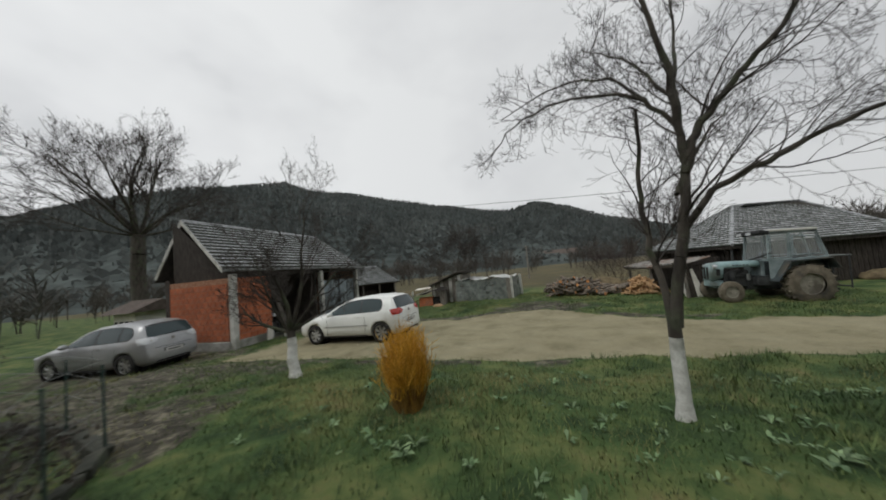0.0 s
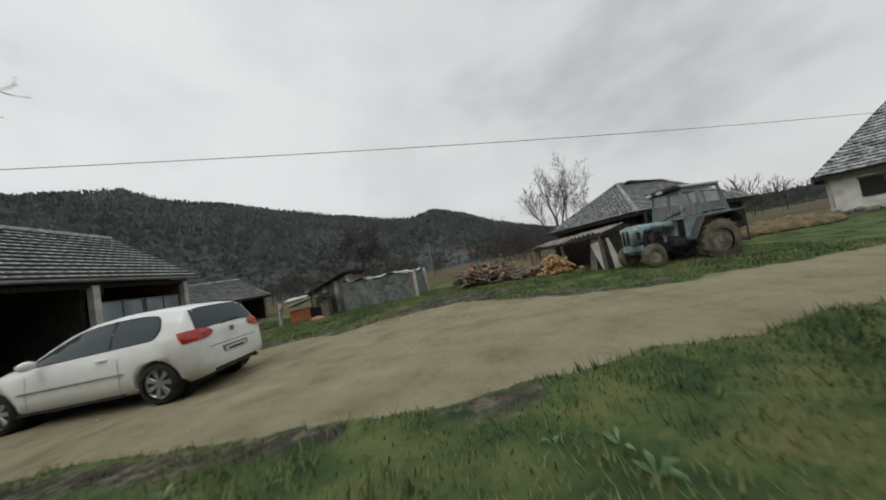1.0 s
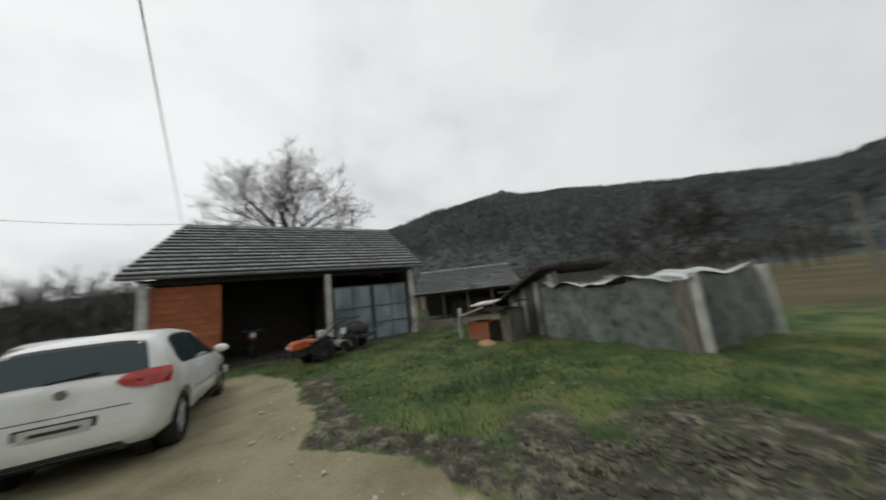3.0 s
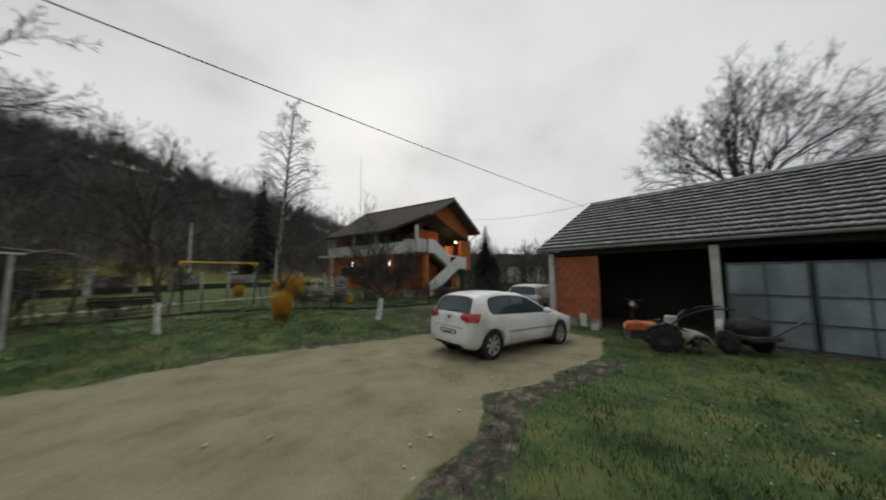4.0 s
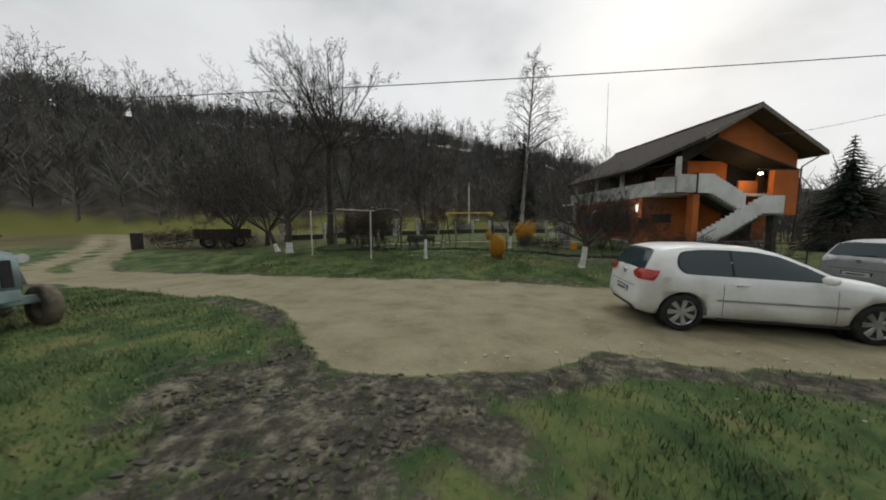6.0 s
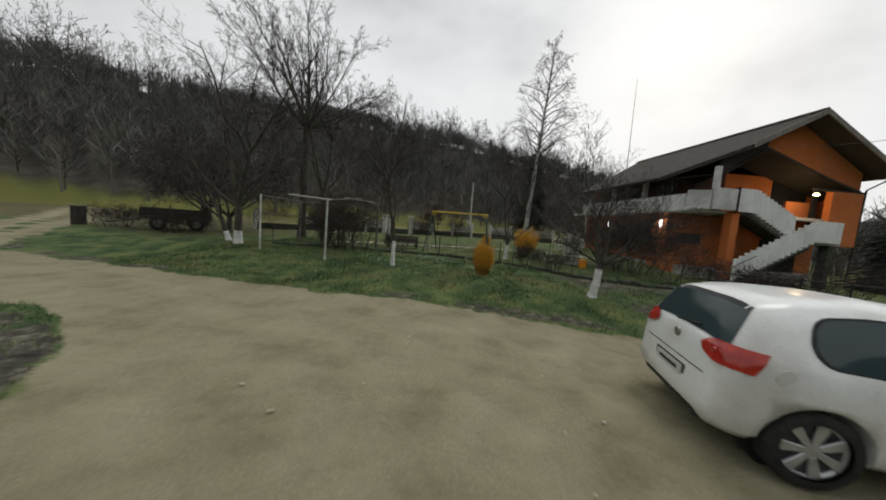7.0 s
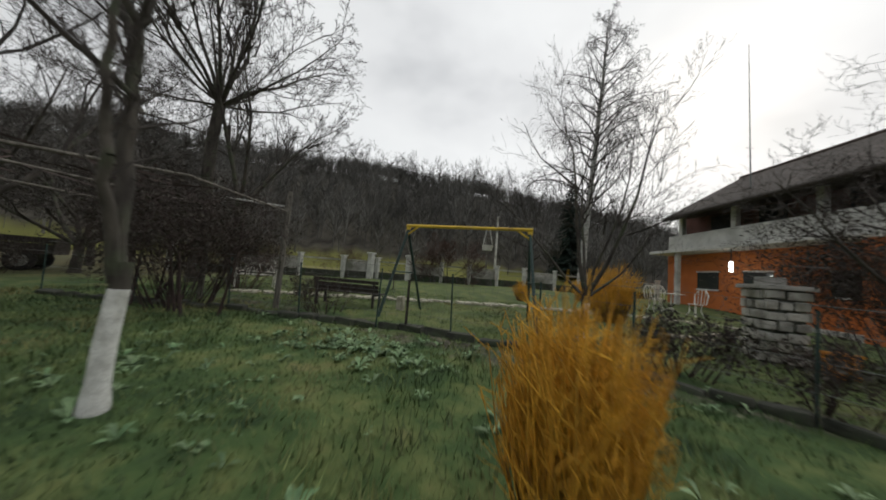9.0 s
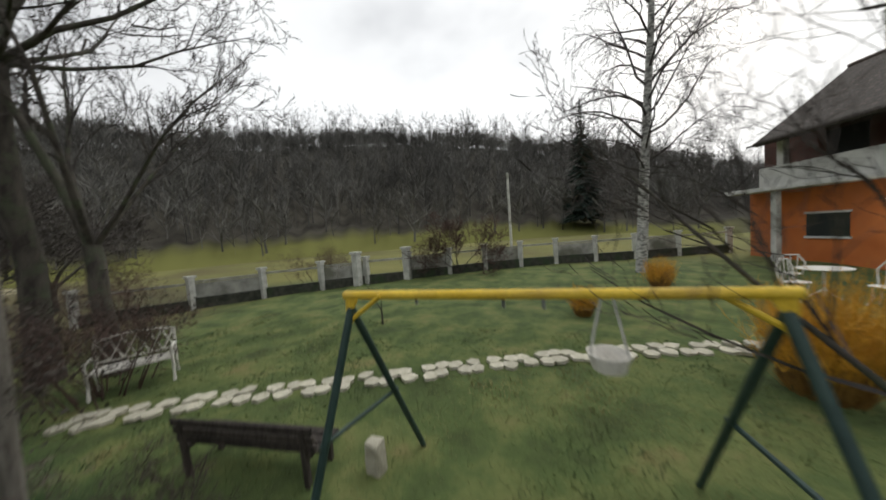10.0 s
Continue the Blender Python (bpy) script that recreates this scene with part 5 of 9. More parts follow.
def make_coop():
    c = thing("poultry_run", pose(-0.9, 8.75, gz(0, 8.8)), "makeshift netted poultry run with a sagging plastic film roof", "poultry run")
    H = 1.3
    for x, y in ((0.3, 0.06), (1.35, 0.1), (2.5, 0.1), (3.62, -0.02), (3.85, 1.9), (0.3, 2.0), (2.0, 2.0)):
        end = x > 3
        part("post", box(NB(), (x, y, 0.62), (0.13 if end else 0.07, 0.09 if end else 0.06, 1.36), ry=random.uniform(-2, 2)), M_CONCP if end else M_GWOOD, c, "pale weathered post" if end else "grey wooden post")

    def hang(bm, p0, p1, h, seed):
        r = np.random.RandomState(seed)
        n = 18
        a, b = Vector(p0), Vector(p1)
        nrm = (b - a).cross(Vector((0, 0, 1))).normalized()
        rows = []
        for k in range(7):
            row = []
            for i in range(n):
                t = i / (n - 1)
                p = a.lerp(b, t) + nrm * (0.04 * math.sin(t * 19 + k) + r.uniform(-0.02, 0.02)) + Vector((0, 0, h * k / 6 + (0.06 * math.sin(t * 9) if k == 6 else 0)))
                row.append(bm.verts.new(p))
            rows.append(row)
        for u, v in zip(rows, rows[1:]):
            for i in range(n - 1):
                bm.faces.new((u[i], u[i + 1], v[i + 1], v[i]))
        return bm

    part("netting", hang(NB(), (0.25, -0.06, 0), (3.5, -0.06, 0), 1.22, 1), M_NETA, c, "grey see-through netting", True)
    part("netting", hang(NB(), (3.55, -0.02, 0), (3.8, 1.9, 0), 1.22, 2), M_NETA, c, "", True)
    part("netting", hang(NB(), (0.3, 2.0, 0), (3.8, 2.0, 0), 1.2, 3), M_NETA, c, "", True)
    part("dark_lining", box(NB(), (1.9, 1.2, 0.55), (3.1, 0.05, 1.05)), M_NET, c, "dark boards inside the run")
    bm = NB()
    n, k = 26, 9
    rows = []
    for j in range(k):
        v = j / (k - 1)
        row = []
        for i in range(n):
            u = i / (n - 1)
            z = H - 0.06 + 0.13 * abs(math.sin(u * 6.5 + 0.5)) ** 0.7 - 0.1 * math.sin(v * math.pi) + 0.03 * math.sin(u * 31 + v * 9) + (0.1 if u < 0.12 else 0)
            row.append(bm.verts.new((0.2 + 3.45 * u, -0.14 + 2.2 * v + 0.03 * math.sin(u * 21), z - (0.1 if j == 0 else 0) * (0.6 + 0.4 * math.sin(u * 15)))))
        rows.append(row)
    for a, b in zip(rows, rows[1:]):
        for i in range(n - 1):
            bm.faces.new((a[i], a[i + 1], b[i + 1], b[i]))
    part("film_roof", bm, M_FILM, c, "sagging whitish plastic film roof", True)
    part("film_curtain", box(NB(), (3.45, -0.1, 0.6), (0.22, 0.02, 1.2), rz=6), M_GWOOD, c, "hanging strip of whitish film")

    h = thing("poultry_hut", pose(-2.35, 8.6, gz(-2, 8.7)), "patched grey board poultry hut with a rough felt roof", "hut")
    x = 0.0
    i = 0
    while x < 2.0:
        part("board", box(NB(), (x + 0.1, 0.35 - 0.06 * x, 0.58 + 0.13 * x), (0.19, 0.035, 1.15 + 0.26 * x), ry=random.uniform(-1, 1), rz=-3), M_GWOOD if i % 3 else M_CONCP, h)
        x += 0.2
        i += 1
    part("side_wall", box(NB(), (2.02, 1.2, 0.8), (0.05, 1.8, 1.6)), M_GWOOD, h)
    part("side_wall", box(NB(), (0.0, 1.2, 0.5), (0.05, 1.8, 1.05)), M_GWOOD, h)
    # no hole in the wall: a black block paints the doorway's shade
    part("doorway", box(NB(), (1.98, 0.42, 0.7), (0.1, 0.5, 1.2)), M_BLACK, h, "black block standing for the shaded doorway")
    bm = NB()
    slab(bm, [(-0.35, 0.1, 1.02), (1.85, -0.05, 1.82), (2.5, 0.25, 1.86), (2.4, 2.2, 1.84), (-0.3, 2.2, 1.1)], 0.07)
    part("roof", bm, M_DWOOD, h, "ragged dark felt roof")
    for q in range(5):
        part("roof_batten", box(NB(), (0.2 + 0.4 * q, 0.9, 1.26 + 0.145 * q), (0.05, 2.0, 0.04), rz=random.uniform(-8, 8)), M_GWOOD, h)
    part("paper_notice", box(NB(), (0.28, 0.3, 0.86), (0.14, 0.012, 0.16)), M_PLAST, h, "small white board")


make_coop()


def make_kennel():
    k = thing("dog_kennel", pose(-2.75, 7.35, gz(-2.5, 7.4), 0, 0, 14), "low brick dog kennel under sagging tar felt", "kennel")
    part("brick_base", box(NB(), (0.62, 0.35, 0.24), (0.8, 0.6, 0.55), bevel=0.01), M_BRICK, k, "orange hollow brick base")
    # solid block, black in place of the shade inside the kennel
    part("opening", box(NB(), (1.25, 0.3, 0.24), (0.46, 0.5, 0.48)), M_BLACK, k, "black block standing for the shaded entrance")
    part("side_board", box(NB(), (1.62, 0.4, 0.42), (0.3, 0.7, 0.85)), M_GWOOD, k, "grey side board")
    bm = NB()
    rows = []
    for j in range(6):
        row = []
        for i in range(14):
            u, v = i / 13, j / 5
            row.append(bm.verts.new((-0.15 + 2.1 * u, -0.15 + 1.1 * v, 0.62 + 0.32 * u + 0.05 * math.sin(u * 13 + v * 4) + 0.12 * v)))
        rows.append(row)
    for a, b in zip(rows, rows[1:]):
        for i in range(13):
            bm.faces.new((a[i], a[i + 1], b[i + 1], b[i]))
    bmesh.ops.solidify(bm, geom=bm.faces[:], thickness=0.05)
    part("felt_roof", bm, M_DWOOD, k, "sagging black tar felt")
    part("white_sheet", box(NB(), (0.35, 0.75, 1.0), (0.9, 0.5, 0.05), ry=-4, rx=8, bevel=0.01), M_PLAST, k, "white sheet on the roof")
    part("white_edge", box(NB(), (0.55, -0.1, 0.83), (0.95, 0.03, 0.04), ry=-14), M_PLAST, k)
    p = thing("leaning_post", pose(-2.98, 7.4, gz(-3, 7.4) - 0.02, 0, 3, 0), "short pale wooden post beside the kennel", "post")
    part("shaft", rod(NB(), (0, 0, 0), (0.02, 0, 0.95), 0.07, 0.055, 8), M_CONCP, p)
    w = solid("straw_heap", ball(NB(), (0, 0, 0.02), 0.3, (1, 0.7, 0.45), 3), M_CUT, "small heap of yellow straw on the grass", "straw", m=pose(-1.25, 7.2, gz(-1.2, 7.2)))
    solid("leaning_board", box(NB(), (0, 0, 0.45), (0.2, 0.03, 1.0), ry=-16), M_GWOOD, "grey board leaning beside the garage gate", "board", m=pose(-6.5, 7.75, 0.0, 0, 0, 100))


make_kennel()


def make_barn():
    b = thing("barn", pose(11.65, 6.7, 0), "old dark timber barn under a mossy tiled hip roof", "barn")
    # an irregular plan, from the south-west corner round by the east
    c = [(0, 0, 1.95), (7.05, 3.2, 1.85), (5.9, 10.4, 1.95), (-1.65, 5.6, 1.95)]
    R0, R1 = (2.55, 5.6, 4.0), (5.75, 6.85, 3.95)
    mid = Vector((2.8, 4.8, 0))
    for name, p, q in (("south_wall", c[0], c[1]), ("east_wall", c[1], c[2]), ("north_wall", c[2], c[3]), ("west_wall", c[3], c[0])):
        p, q = (Vector((v[0], v[1], 0)).lerp(mid, 0.12) for v in (p, q))
        d = q - p
        ang = math.degrees(math.atan2(d.y, d.x))
        m = (p + q) / 2
        part(name, box(NB(), (m.x, m.y, 0.95), (d.length, 0.14, 2.0), ang), M_DWOOD, b, "dark plank wall")
        if name in ("south_wall", "west_wall"):
            n = int(d.length / 0.22)
            out = Vector((d.y, -d.x, 0)).normalized() * 0.1
            for i in range(n):
                w = p + d * ((i + 0.5) / n) + out
                part("plank", box(NB(), (w.x, w.y, 0.95), (0.19, 0.04, 1.95), ang, ry=random.uniform(-0.6, 0.6)), M_DWOOD, b)
    bm = NB()
    slab(bm, [c[0], c[1], R1, R0], 0.12)
    slab(bm, [c[1], c[2], R1], 0.12)
    slab(bm, [c[2], c[3], R0, R1], 0.12)
    slab(bm, [c[3], c[0], R0], 0.12)
    part("roof_deck", bm, M_DWOOD, b)

    def face(p, q, r, s, rows):
        """Tiles on the slope with eave p-q and top r-s (r above p)."""
        p, q, r, s = (Vector(v) for v in (p, q, r, s))
        ex = (q - p).normalized()
        a0, a1 = (r - p).dot(ex), (s - p).dot(ex)
        up = r - (p + ex * a0)
        Lq = (q - p).length
        tile_slope(b, p + up.normalized() * -0.03 + Vector((0, 0, 0.02)), ex, up, rows, lambda t: (a0 * t, Lq + (a1 - Lq) * t), up.length, 0.21, M_TILE, M_TILEI, lift=0.035, edge=M_MOSS_SHADOW)

    face(c[0], c[1], R0, R1, 22)
    face(c[3], c[0], R0, R0, 22)
    face(c[1], c[2], R1, R1, 18)
    face(c[2], c[3], R1, R0, 14)
    for a, q in ((c[0], R0), (c[3], R0), (c[1], R1), (c[2], R1), (R0, R1)):
        part("hip_cap", rod(NB(), (a[0], a[1], a[2] + 0.03), (q[0], q[1], q[2] + 0.03), 0.055, 0.055, 8), M_TILEI, b)


make_barn()


def make_lean_to():
    # open firewood shelter with a corrugated roof against the barn's west end
    a = thing("lean_to", pose(9.72, 5.85, gz(10, 6), 0, 0, 106), "open lean-to with a rusty corrugated roof against the barn", "lean-to")
    L = 4.6
    bm = NB()
    n = 130
    rows = [[] for k in range(4)]
    for i in range(n + 1):
        x = -0.1 + (L + 0.2) * i / n
        z = 0.04 * math.sin(i * math.pi * 0.3)
        sag = 0.05 * math.sin(x * 1.9) + 0.02 * math.sin(x * 5.1)
        for k in range(4):
            v = k / 3
            rows[k].append(bm.verts.new((x, 0.03 * math.sin(x * 2.3) * (1 - v) - 1.0 * v, 1.3 - 0.03 * x + sag * (1 - v) + z + 0.2 * v)))
    for u, v in zip(rows, rows[1:]):
        for i in range(n):
            bm.faces.new((u[i], v[i], v[i + 1], u[i + 1]))
    part("corrugated_roof", bm, M_RUST, a, "wavy rusty corrugated sheets")
    for x in (0.15, 2.4, L - 0.3):
        part("post", rod(NB(), (x, -0.2, -0.05), (x + 0.05, -0.2, 1.28 - 0.03 * x), 0.07, 0.06, 8), M_GWOOD, a, "grey log post")
    part("beam", rod(NB(), (0, -0.15, 1.24), (L, -0.15, 1.1), 0.06, 0.06, 8), M_GWOOD, a)
    part("back_wall", box(NB(), (L / 2, -1.3, 0.7), (L, 0.06, 1.5)), M_DWOOD, a, "dark boards at the back")
    part("side_wall", box(NB(), (0.1, -0.75, 0.6), (0.06, 1.0, 1.2)), M_DWOOD, a)
    solid("leaning_sheet", box(NB(), (0, 0, 0.5), (0.62, 0.03, 1.08), rx=-6, ry=14), M_PLAST, "white sheet leaning against the lean-to", "panel", m=pose(9.98, 6.12, gz(10, 6), 0, 0, 142))
    bm = box(NB(), (0, 0, 0.54), (0.26, 0.07, 1.15), ry=-14)
    bmesh.ops.subdivide_edges(bm, edges=bm.edges[:], cuts=4, use_grid_fill=True)
    for v in bm.verts:
        v.co += Vector((0.05 * noise.noise(v.co * 3.1), 0.02 * noise.noise(v.co * 4.7), 0.0))
    solid("rough_plank", bm, M_GWOOD, "rough grey plank leaning against the lean-to", "plank", m=pose(9.75, 6.5, gz(10, 6), 0, 0, 125))


make_lean_to()


def make_farmhouse():
    h = thing("farmhouse", pose(22.95, 11.3, gz(23, 11) - 0.1, 0, 0, -48), "old white plastered farmhouse with a steep grey roof", "house")
    W, D, ez, rz = 9.0, 7.0, 2.1, 5.6
    part("wall", box(NB(), (W / 2 + 0.45, D / 2 + 0.3, 1.1), (W, D, 2.3)), M_PLAST, h, "stained white plaster wall")
    part("stone_base", box(NB(), (W / 2 + 0.45, D / 2 + 0.3, 0.08), (W + 0.12, D + 0.12, 0.5), bevel=0.03), M_STONE, h, "rubble stone base")
    for i in range(26):
        bm = ball(NB(), (0.4 + i * 0.34, 0.2 + random.uniform(-0.2, 0.05), 0.16 + random.uniform(0, 0.2)), 0.17, (1.2, 0.8, 0.75), 1)
        part("stone", bm, M_STONE, h)
    for x in (1.6, 4.0):
        w = part("window", box(NB(), (x, 0.285, 1.25), (0.7, 0.06, 0.85)), M_PANE, h, "small dark window")
        part("window_frame", box(NB(), (x, 0.25, 1.72), (0.8, 0.06, 0.08)), M_GWOOD, w)
    c = [(0, -0.1, ez), (W + 0.9, -0.1, ez), (W + 0.9, D + 0.7, ez), (0, D + 0.7, ez)]
    R0, R1 = (3.2, D / 2 + 0.3, rz), (W - 2.3, D / 2 + 0.3, rz)
    bm = NB()
    slab(bm, [c[0], c[1], R1, R0], 0.15)
    slab(bm, [c[1], c[2], R1], 0.15)
    slab(bm, [c[2], c[3], R0, R1], 0.15)
    slab(bm, [c[3], c[0], R0], 0.15)
    part("roof_deck", bm, M_DWOOD, h)
    ln = math.hypot(D / 2 + 0.4, rz - ez)
    tile_slope(h, (0, -0.13, ez + 0.02), (1, 0, 0), (0, D / 2 + 0.4, rz - ez), 22, lambda t: (3.2 * t, W + 0.9 - 3.2 * t), ln, 0.3, M_TILE, M_TILEI)
    ln2 = math.hypot(3.2, rz - ez)
    tile_slope(h, (-0.03, D + 0.7, ez + 0.02), (0, -1, 0), (3.2, 0, rz - ez), 20, lambda t: (3.9 * t, D + 0.8 - 3.9 * t), ln2, 0.3, M_TILE, M_TILEI)


make_farmhouse()


def make_house():
    A = (-10.70, -14.72)
    h = thing("house", pose(A[0], A[1], 0, 0, 0, math.degrees(0.368)), "two-storey orange rendered house with a covered stair and white parapets", "house")
    k, az = 0.549, 8.77
    UR, UL, UN, LEN = -4.75, 6.2, 3.52, 12.6

    def rz(u):
        return az - k * abs(u)

    # walls: ground floor and upper floor, set back behind stair and balcony
    part("ground_floor", box(NB(), (0.15, -7.4, 1.7), (8.7, 9.8, 4.0)), M_ORANGE, h, "bright orange rendered ground floor")
    part("front_bay", box(NB(), (4.83, -3.0, 1.7), (0.76, 1.1, 3.7)), M_ORANGE, h, "orange rendered corner bay")
    part("upper_floor", box(NB(), (-0.2, -7.4, 4.75), (8.0, 9.8, 2.5)), M_ORANGE, h, "bright orange rendered upper floor")
    # thin skins over the orange walls: dark red render plus painted eave shade
    part("shaded_upper_wall", box(NB(), (3.83, -7.4, 4.72), (0.06, 9.84, 2.4)), M_MAROON, h, "dark red-brown rendered upper wall, eave shade in its colour")
    part("shaded_porch_wall", box(NB(), (2.95, -2.47, 4.7), (1.7, 0.06, 2.4)), M_MAROON, h, "dark red-brown porch wall, roof shade in its colour")
    part("floor_slab", box(NB(), (0.6, -6.6, 3.62), (10.2, 11.2, 0.16), bevel=0.02), M_WALLW, h, "pale concrete floor slab")
    part("base_course", box(NB(), (0.15, -7.4, 0.25), (8.8, 9.9, 0.7), bevel=0.02), M_STONE, h, "grey stone base course")
    # front gable: orange right half, dark boarded eaves over the open porch
    inner = ((4.1, 5.45), (1.6, 7.1), (-1.9, 5.95), (-4.1, 5.35))
    bm = NB()
    prism(bm, [(u, -1.0, z) for u, z in ((1.6, 7.1), (1.5, rz(1.5) - 0.25), (0, az - 0.25), (-1.9, rz(1.9) - 0.25), (-1.9, 5.95))], (0, -0.18, 0))
    prism(bm, [(u, -1.0, z) for u, z in ((-1.9, 5.95), (-1.9, rz(1.9) - 0.25), (-4.1, rz(4.1) - 0.25), (-4.1, 5.35))], (0, -0.18, 0))
    part("gable", bm, M_ORANGE, h, "orange gable")
    bm = NB()
    prism(bm, [(u, -1.0, z) for u, z in ((4.1, 5.45), (3.95, rz(3.95) - 0.25), (1.52, rz(1.52) - 0.25), (1.6, 7.1))], (0, -0.18, 0))
    part("gable_boarding", bm, M_DWOOD, h, "dark boarded side of the gable")
    for a, q in zip(inner, inner[1:]):
        bm = NB()
        prism(bm, [(a[0], -0.92, a[1] - 0.02), (q[0], -0.92, q[1] - 0.02), (q[0], -0.92, q[1] - 0.14), (a[0], -0.92, a[1] - 0.14)], (0, -0.26, 0))
        part("gable_beam", bm, M_DWOOD, h, "dark timber beam")
    bm = NB()
    for a, q in zip(inner, inner[1:]):
        prism(bm, [(a[0], -1.18, a[1]), (q[0], -1.18, q[1]), (q[0], -2.6, q[1] - 0.5), (a[0], -2.6, a[1] - 0.5)], (0, 0, 0.05))
    prism(bm, [(3.8, -1.2, 5.55), (5.9, -2.2, 5.3), (5.9, -11.0, 5.3), (3.8, -11.0, 5.7)], (0, 0, 0.05))
    part("soffit", bm, M_DWOOD, h, "dark boarded soffit")
    part("porch_beam", box(NB(), (-2.7, -0.86, 5.2), (3.0, 0.12, 0.1)), M_DWOOD, h, "dark beam over the stair")
    # roof
    bm = NB()
    slab(bm, [(UR, 0, rz(UR)), (0, 0, az), (0, -LEN, az), (UR, -LEN, rz(UR))], 0.2)
    slab(bm, [(0, 0, az), (UN, 0, rz(UN)), (UL, -2.2, rz(UL)), (UL, -LEN + 2.3, rz(UL)), (0, -LEN, az)], 0.2)
    part("roof_deck", bm, M_DWOOD, h, "dark brown roof edge")
    ln = math.hypot(UR, az - rz(UR))
    tile_slope(h, (UR, -LEN, rz(UR) + 0.02), (0, 1, 0), (-UR, 0, az - rz(UR)), 18, lambda t: (0, LEN), ln, 0.34, M_TILEB, M_TILEB)
    lnl = math.hypot(UL, az - rz(UL))
    tile_slope(h, (UL, 0, rz(UL) + 0.02), (0, -1, 0), (-UL, 0, az - rz(UL)), 22, lambda t: (max(0.0, 2.2 - t * 5.1), LEN - 2.3 * (1 - t)), lnl, 0.34, M_TILEB, M_TILEB)
    part("ridge_cap", rod(NB(), (0, 0, az + 0.03), (0, -LEN, az + 0.03), 0.1, 0.1, 8), M_TILEB, h)
    for a, q in (((0, 0.02, az), (UN, 0.02, rz(UN))), ((0, 0.02, az), (UR, 0.02, rz(UR)))):
        bm = NB()
        prism(bm, [(a[0], 0.0, a[2] + 0.06), (q[0], 0.0, q[2] + 0.06), (q[0], 0.0, q[2] - 0.2), (a[0], 0.0, a[2] - 0.2)], (0, 0.05, 0))
        part("bargeboard", bm, M_GWOOD, h, "grey-brown bargeboard")
    part("gutter", rod(NB(), (UL + 0.06, -2.2, rz(UL) - 0.1), (UL + 0.06, -LEN + 2.3, rz(UL) - 0.1), 0.07, 0.07, 8), M_DWOOD, h, "brown gutter")
    part("gutter", rod(NB(), (UR - 0.05, 0.0, rz(UR) - 0.1), (UR - 0.05, -LEN, rz(UR) - 0.1), 0.07, 0.07, 8), M_DWOOD, h)
    rodline(bm := NB(), [(UR - 0.05, -0.3, rz(UR) - 0.12), (-4.35, -0.9, 5.4), (-4.3, -1.0, 0.4)], 0.045)
    part("downpipe", bm, M_DWOOD, h, "brown downpipe")
    # upper pillar at the right and columns
    part("corner_pillar", box(NB(), (-3.2, -0.95, 3.75), (1.8, 0.3, 2.85), bevel=0.01), M_ORANGE, h, "orange corner pillar")
    part("side_wall", box(NB(), (-4.1, -1.8, 4.2), (0.2, 1.5, 3.5)), M_ORANGE, h, "orange side wall of the stair hall")
    part("column", box(NB(), (4.5, -0.62, 5.25), (0.22, 0.22, 1.1), bevel=0.01), M_WALLW, h, "white balcony column")
    part("column", box(NB(), (3.15, -0.85, 1.9), (0.42, 0.42, 3.4), bevel=0.01), M_ORANGE, h, "orange ground-floor column")
    for y in (-4.4, -7.4, -10.3):
        part("column", box(NB(), (5.25, y, 5.1), (0.22, 0.22, 1.45), bevel=0.01), M_WALLW, h, "white balcony column")
    part("column", box(NB(), (5.4, -10.4, 1.9), (0.2, 0.2, 3.4), bevel=0.01), M_CONCP, h, "pale corner post")
    # balcony parapets
    part("parapet", box(NB(), (5.5, -6.0, 4.0), (0.12, 9.7, 0.86), bevel=0.01), M_WALLW, h, "grey-white balcony parapet")
    part("parapet", box(NB(), (4.02, -0.55, 4.22), (1.25, 0.14, 1.06), bevel=0.01), M_WALLW, h)
    part("parapet", box(NB(), (5.1, -0.85, 4.14), (0.95, 0.12, 0.95), -32, bevel=0.01), M_WALLW, h)
    part("divider", box(NB(), (3.33, -0.55, 4.25), (0.1, 0.16, 1.2)), M_DWOOD, h, "dark post in the parapet")

    # stairs: a lower flight up to a landing, then an upper flight back to the balcony; each step has its own parapet block
    n, u0, u1, z0, z1 = 14, 3.1, -1.15, 0.1, 2.42
    for i in range(n):
        u = u0 + (u1 - u0) * (i + 0.5) / n
        z = z0 + (z1 - z0) * (i + 0.7) / n
        part("step", box(NB(), (u, -0.92, z - 0.1), ((u0 - u1) / n, 0.8, 0.2)), M_CONC, h, "concrete step")
        part("parapet_block", box(NB(), (u, -0.46, z + 0.5), ((u0 - u1) / n * 0.94, 0.1, 1.14), bevel=0.008), M_WHITEP, h, "white stepped parapet block")
        for k in (-0.09, 0.03):
            part("fin", box(NB(), (u + k, -0.4, z + 0.5), (0.05, 0.03, 1.12)), M_WHITEP, h)
    part("handrail", rod(NB(), (u0 + 0.1, -0.36, 0.85), (u0 - 1.1, -0.36, 1.5), 0.02, 0.02, 6), M_TRIM, h, "dark handrail")
    part("landing", box(NB(), (-1.95, -1.2, 2.4), (1.5, 1.5, 0.18)), M_CONC, h, "concrete landing")
    part("landing_parapet", box(NB(), (-1.9, -0.46, 2.98), (1.5, 0.12, 1.1), bevel=0.01), M_WHITEP, h, "white landing parapet")
    for k in range(9):
        part("fin", box(NB(), (-1.25 - 0.16 * k, -0.39, 2.98), (0.05, 0.03, 1.08)), M_WHITEP, h)
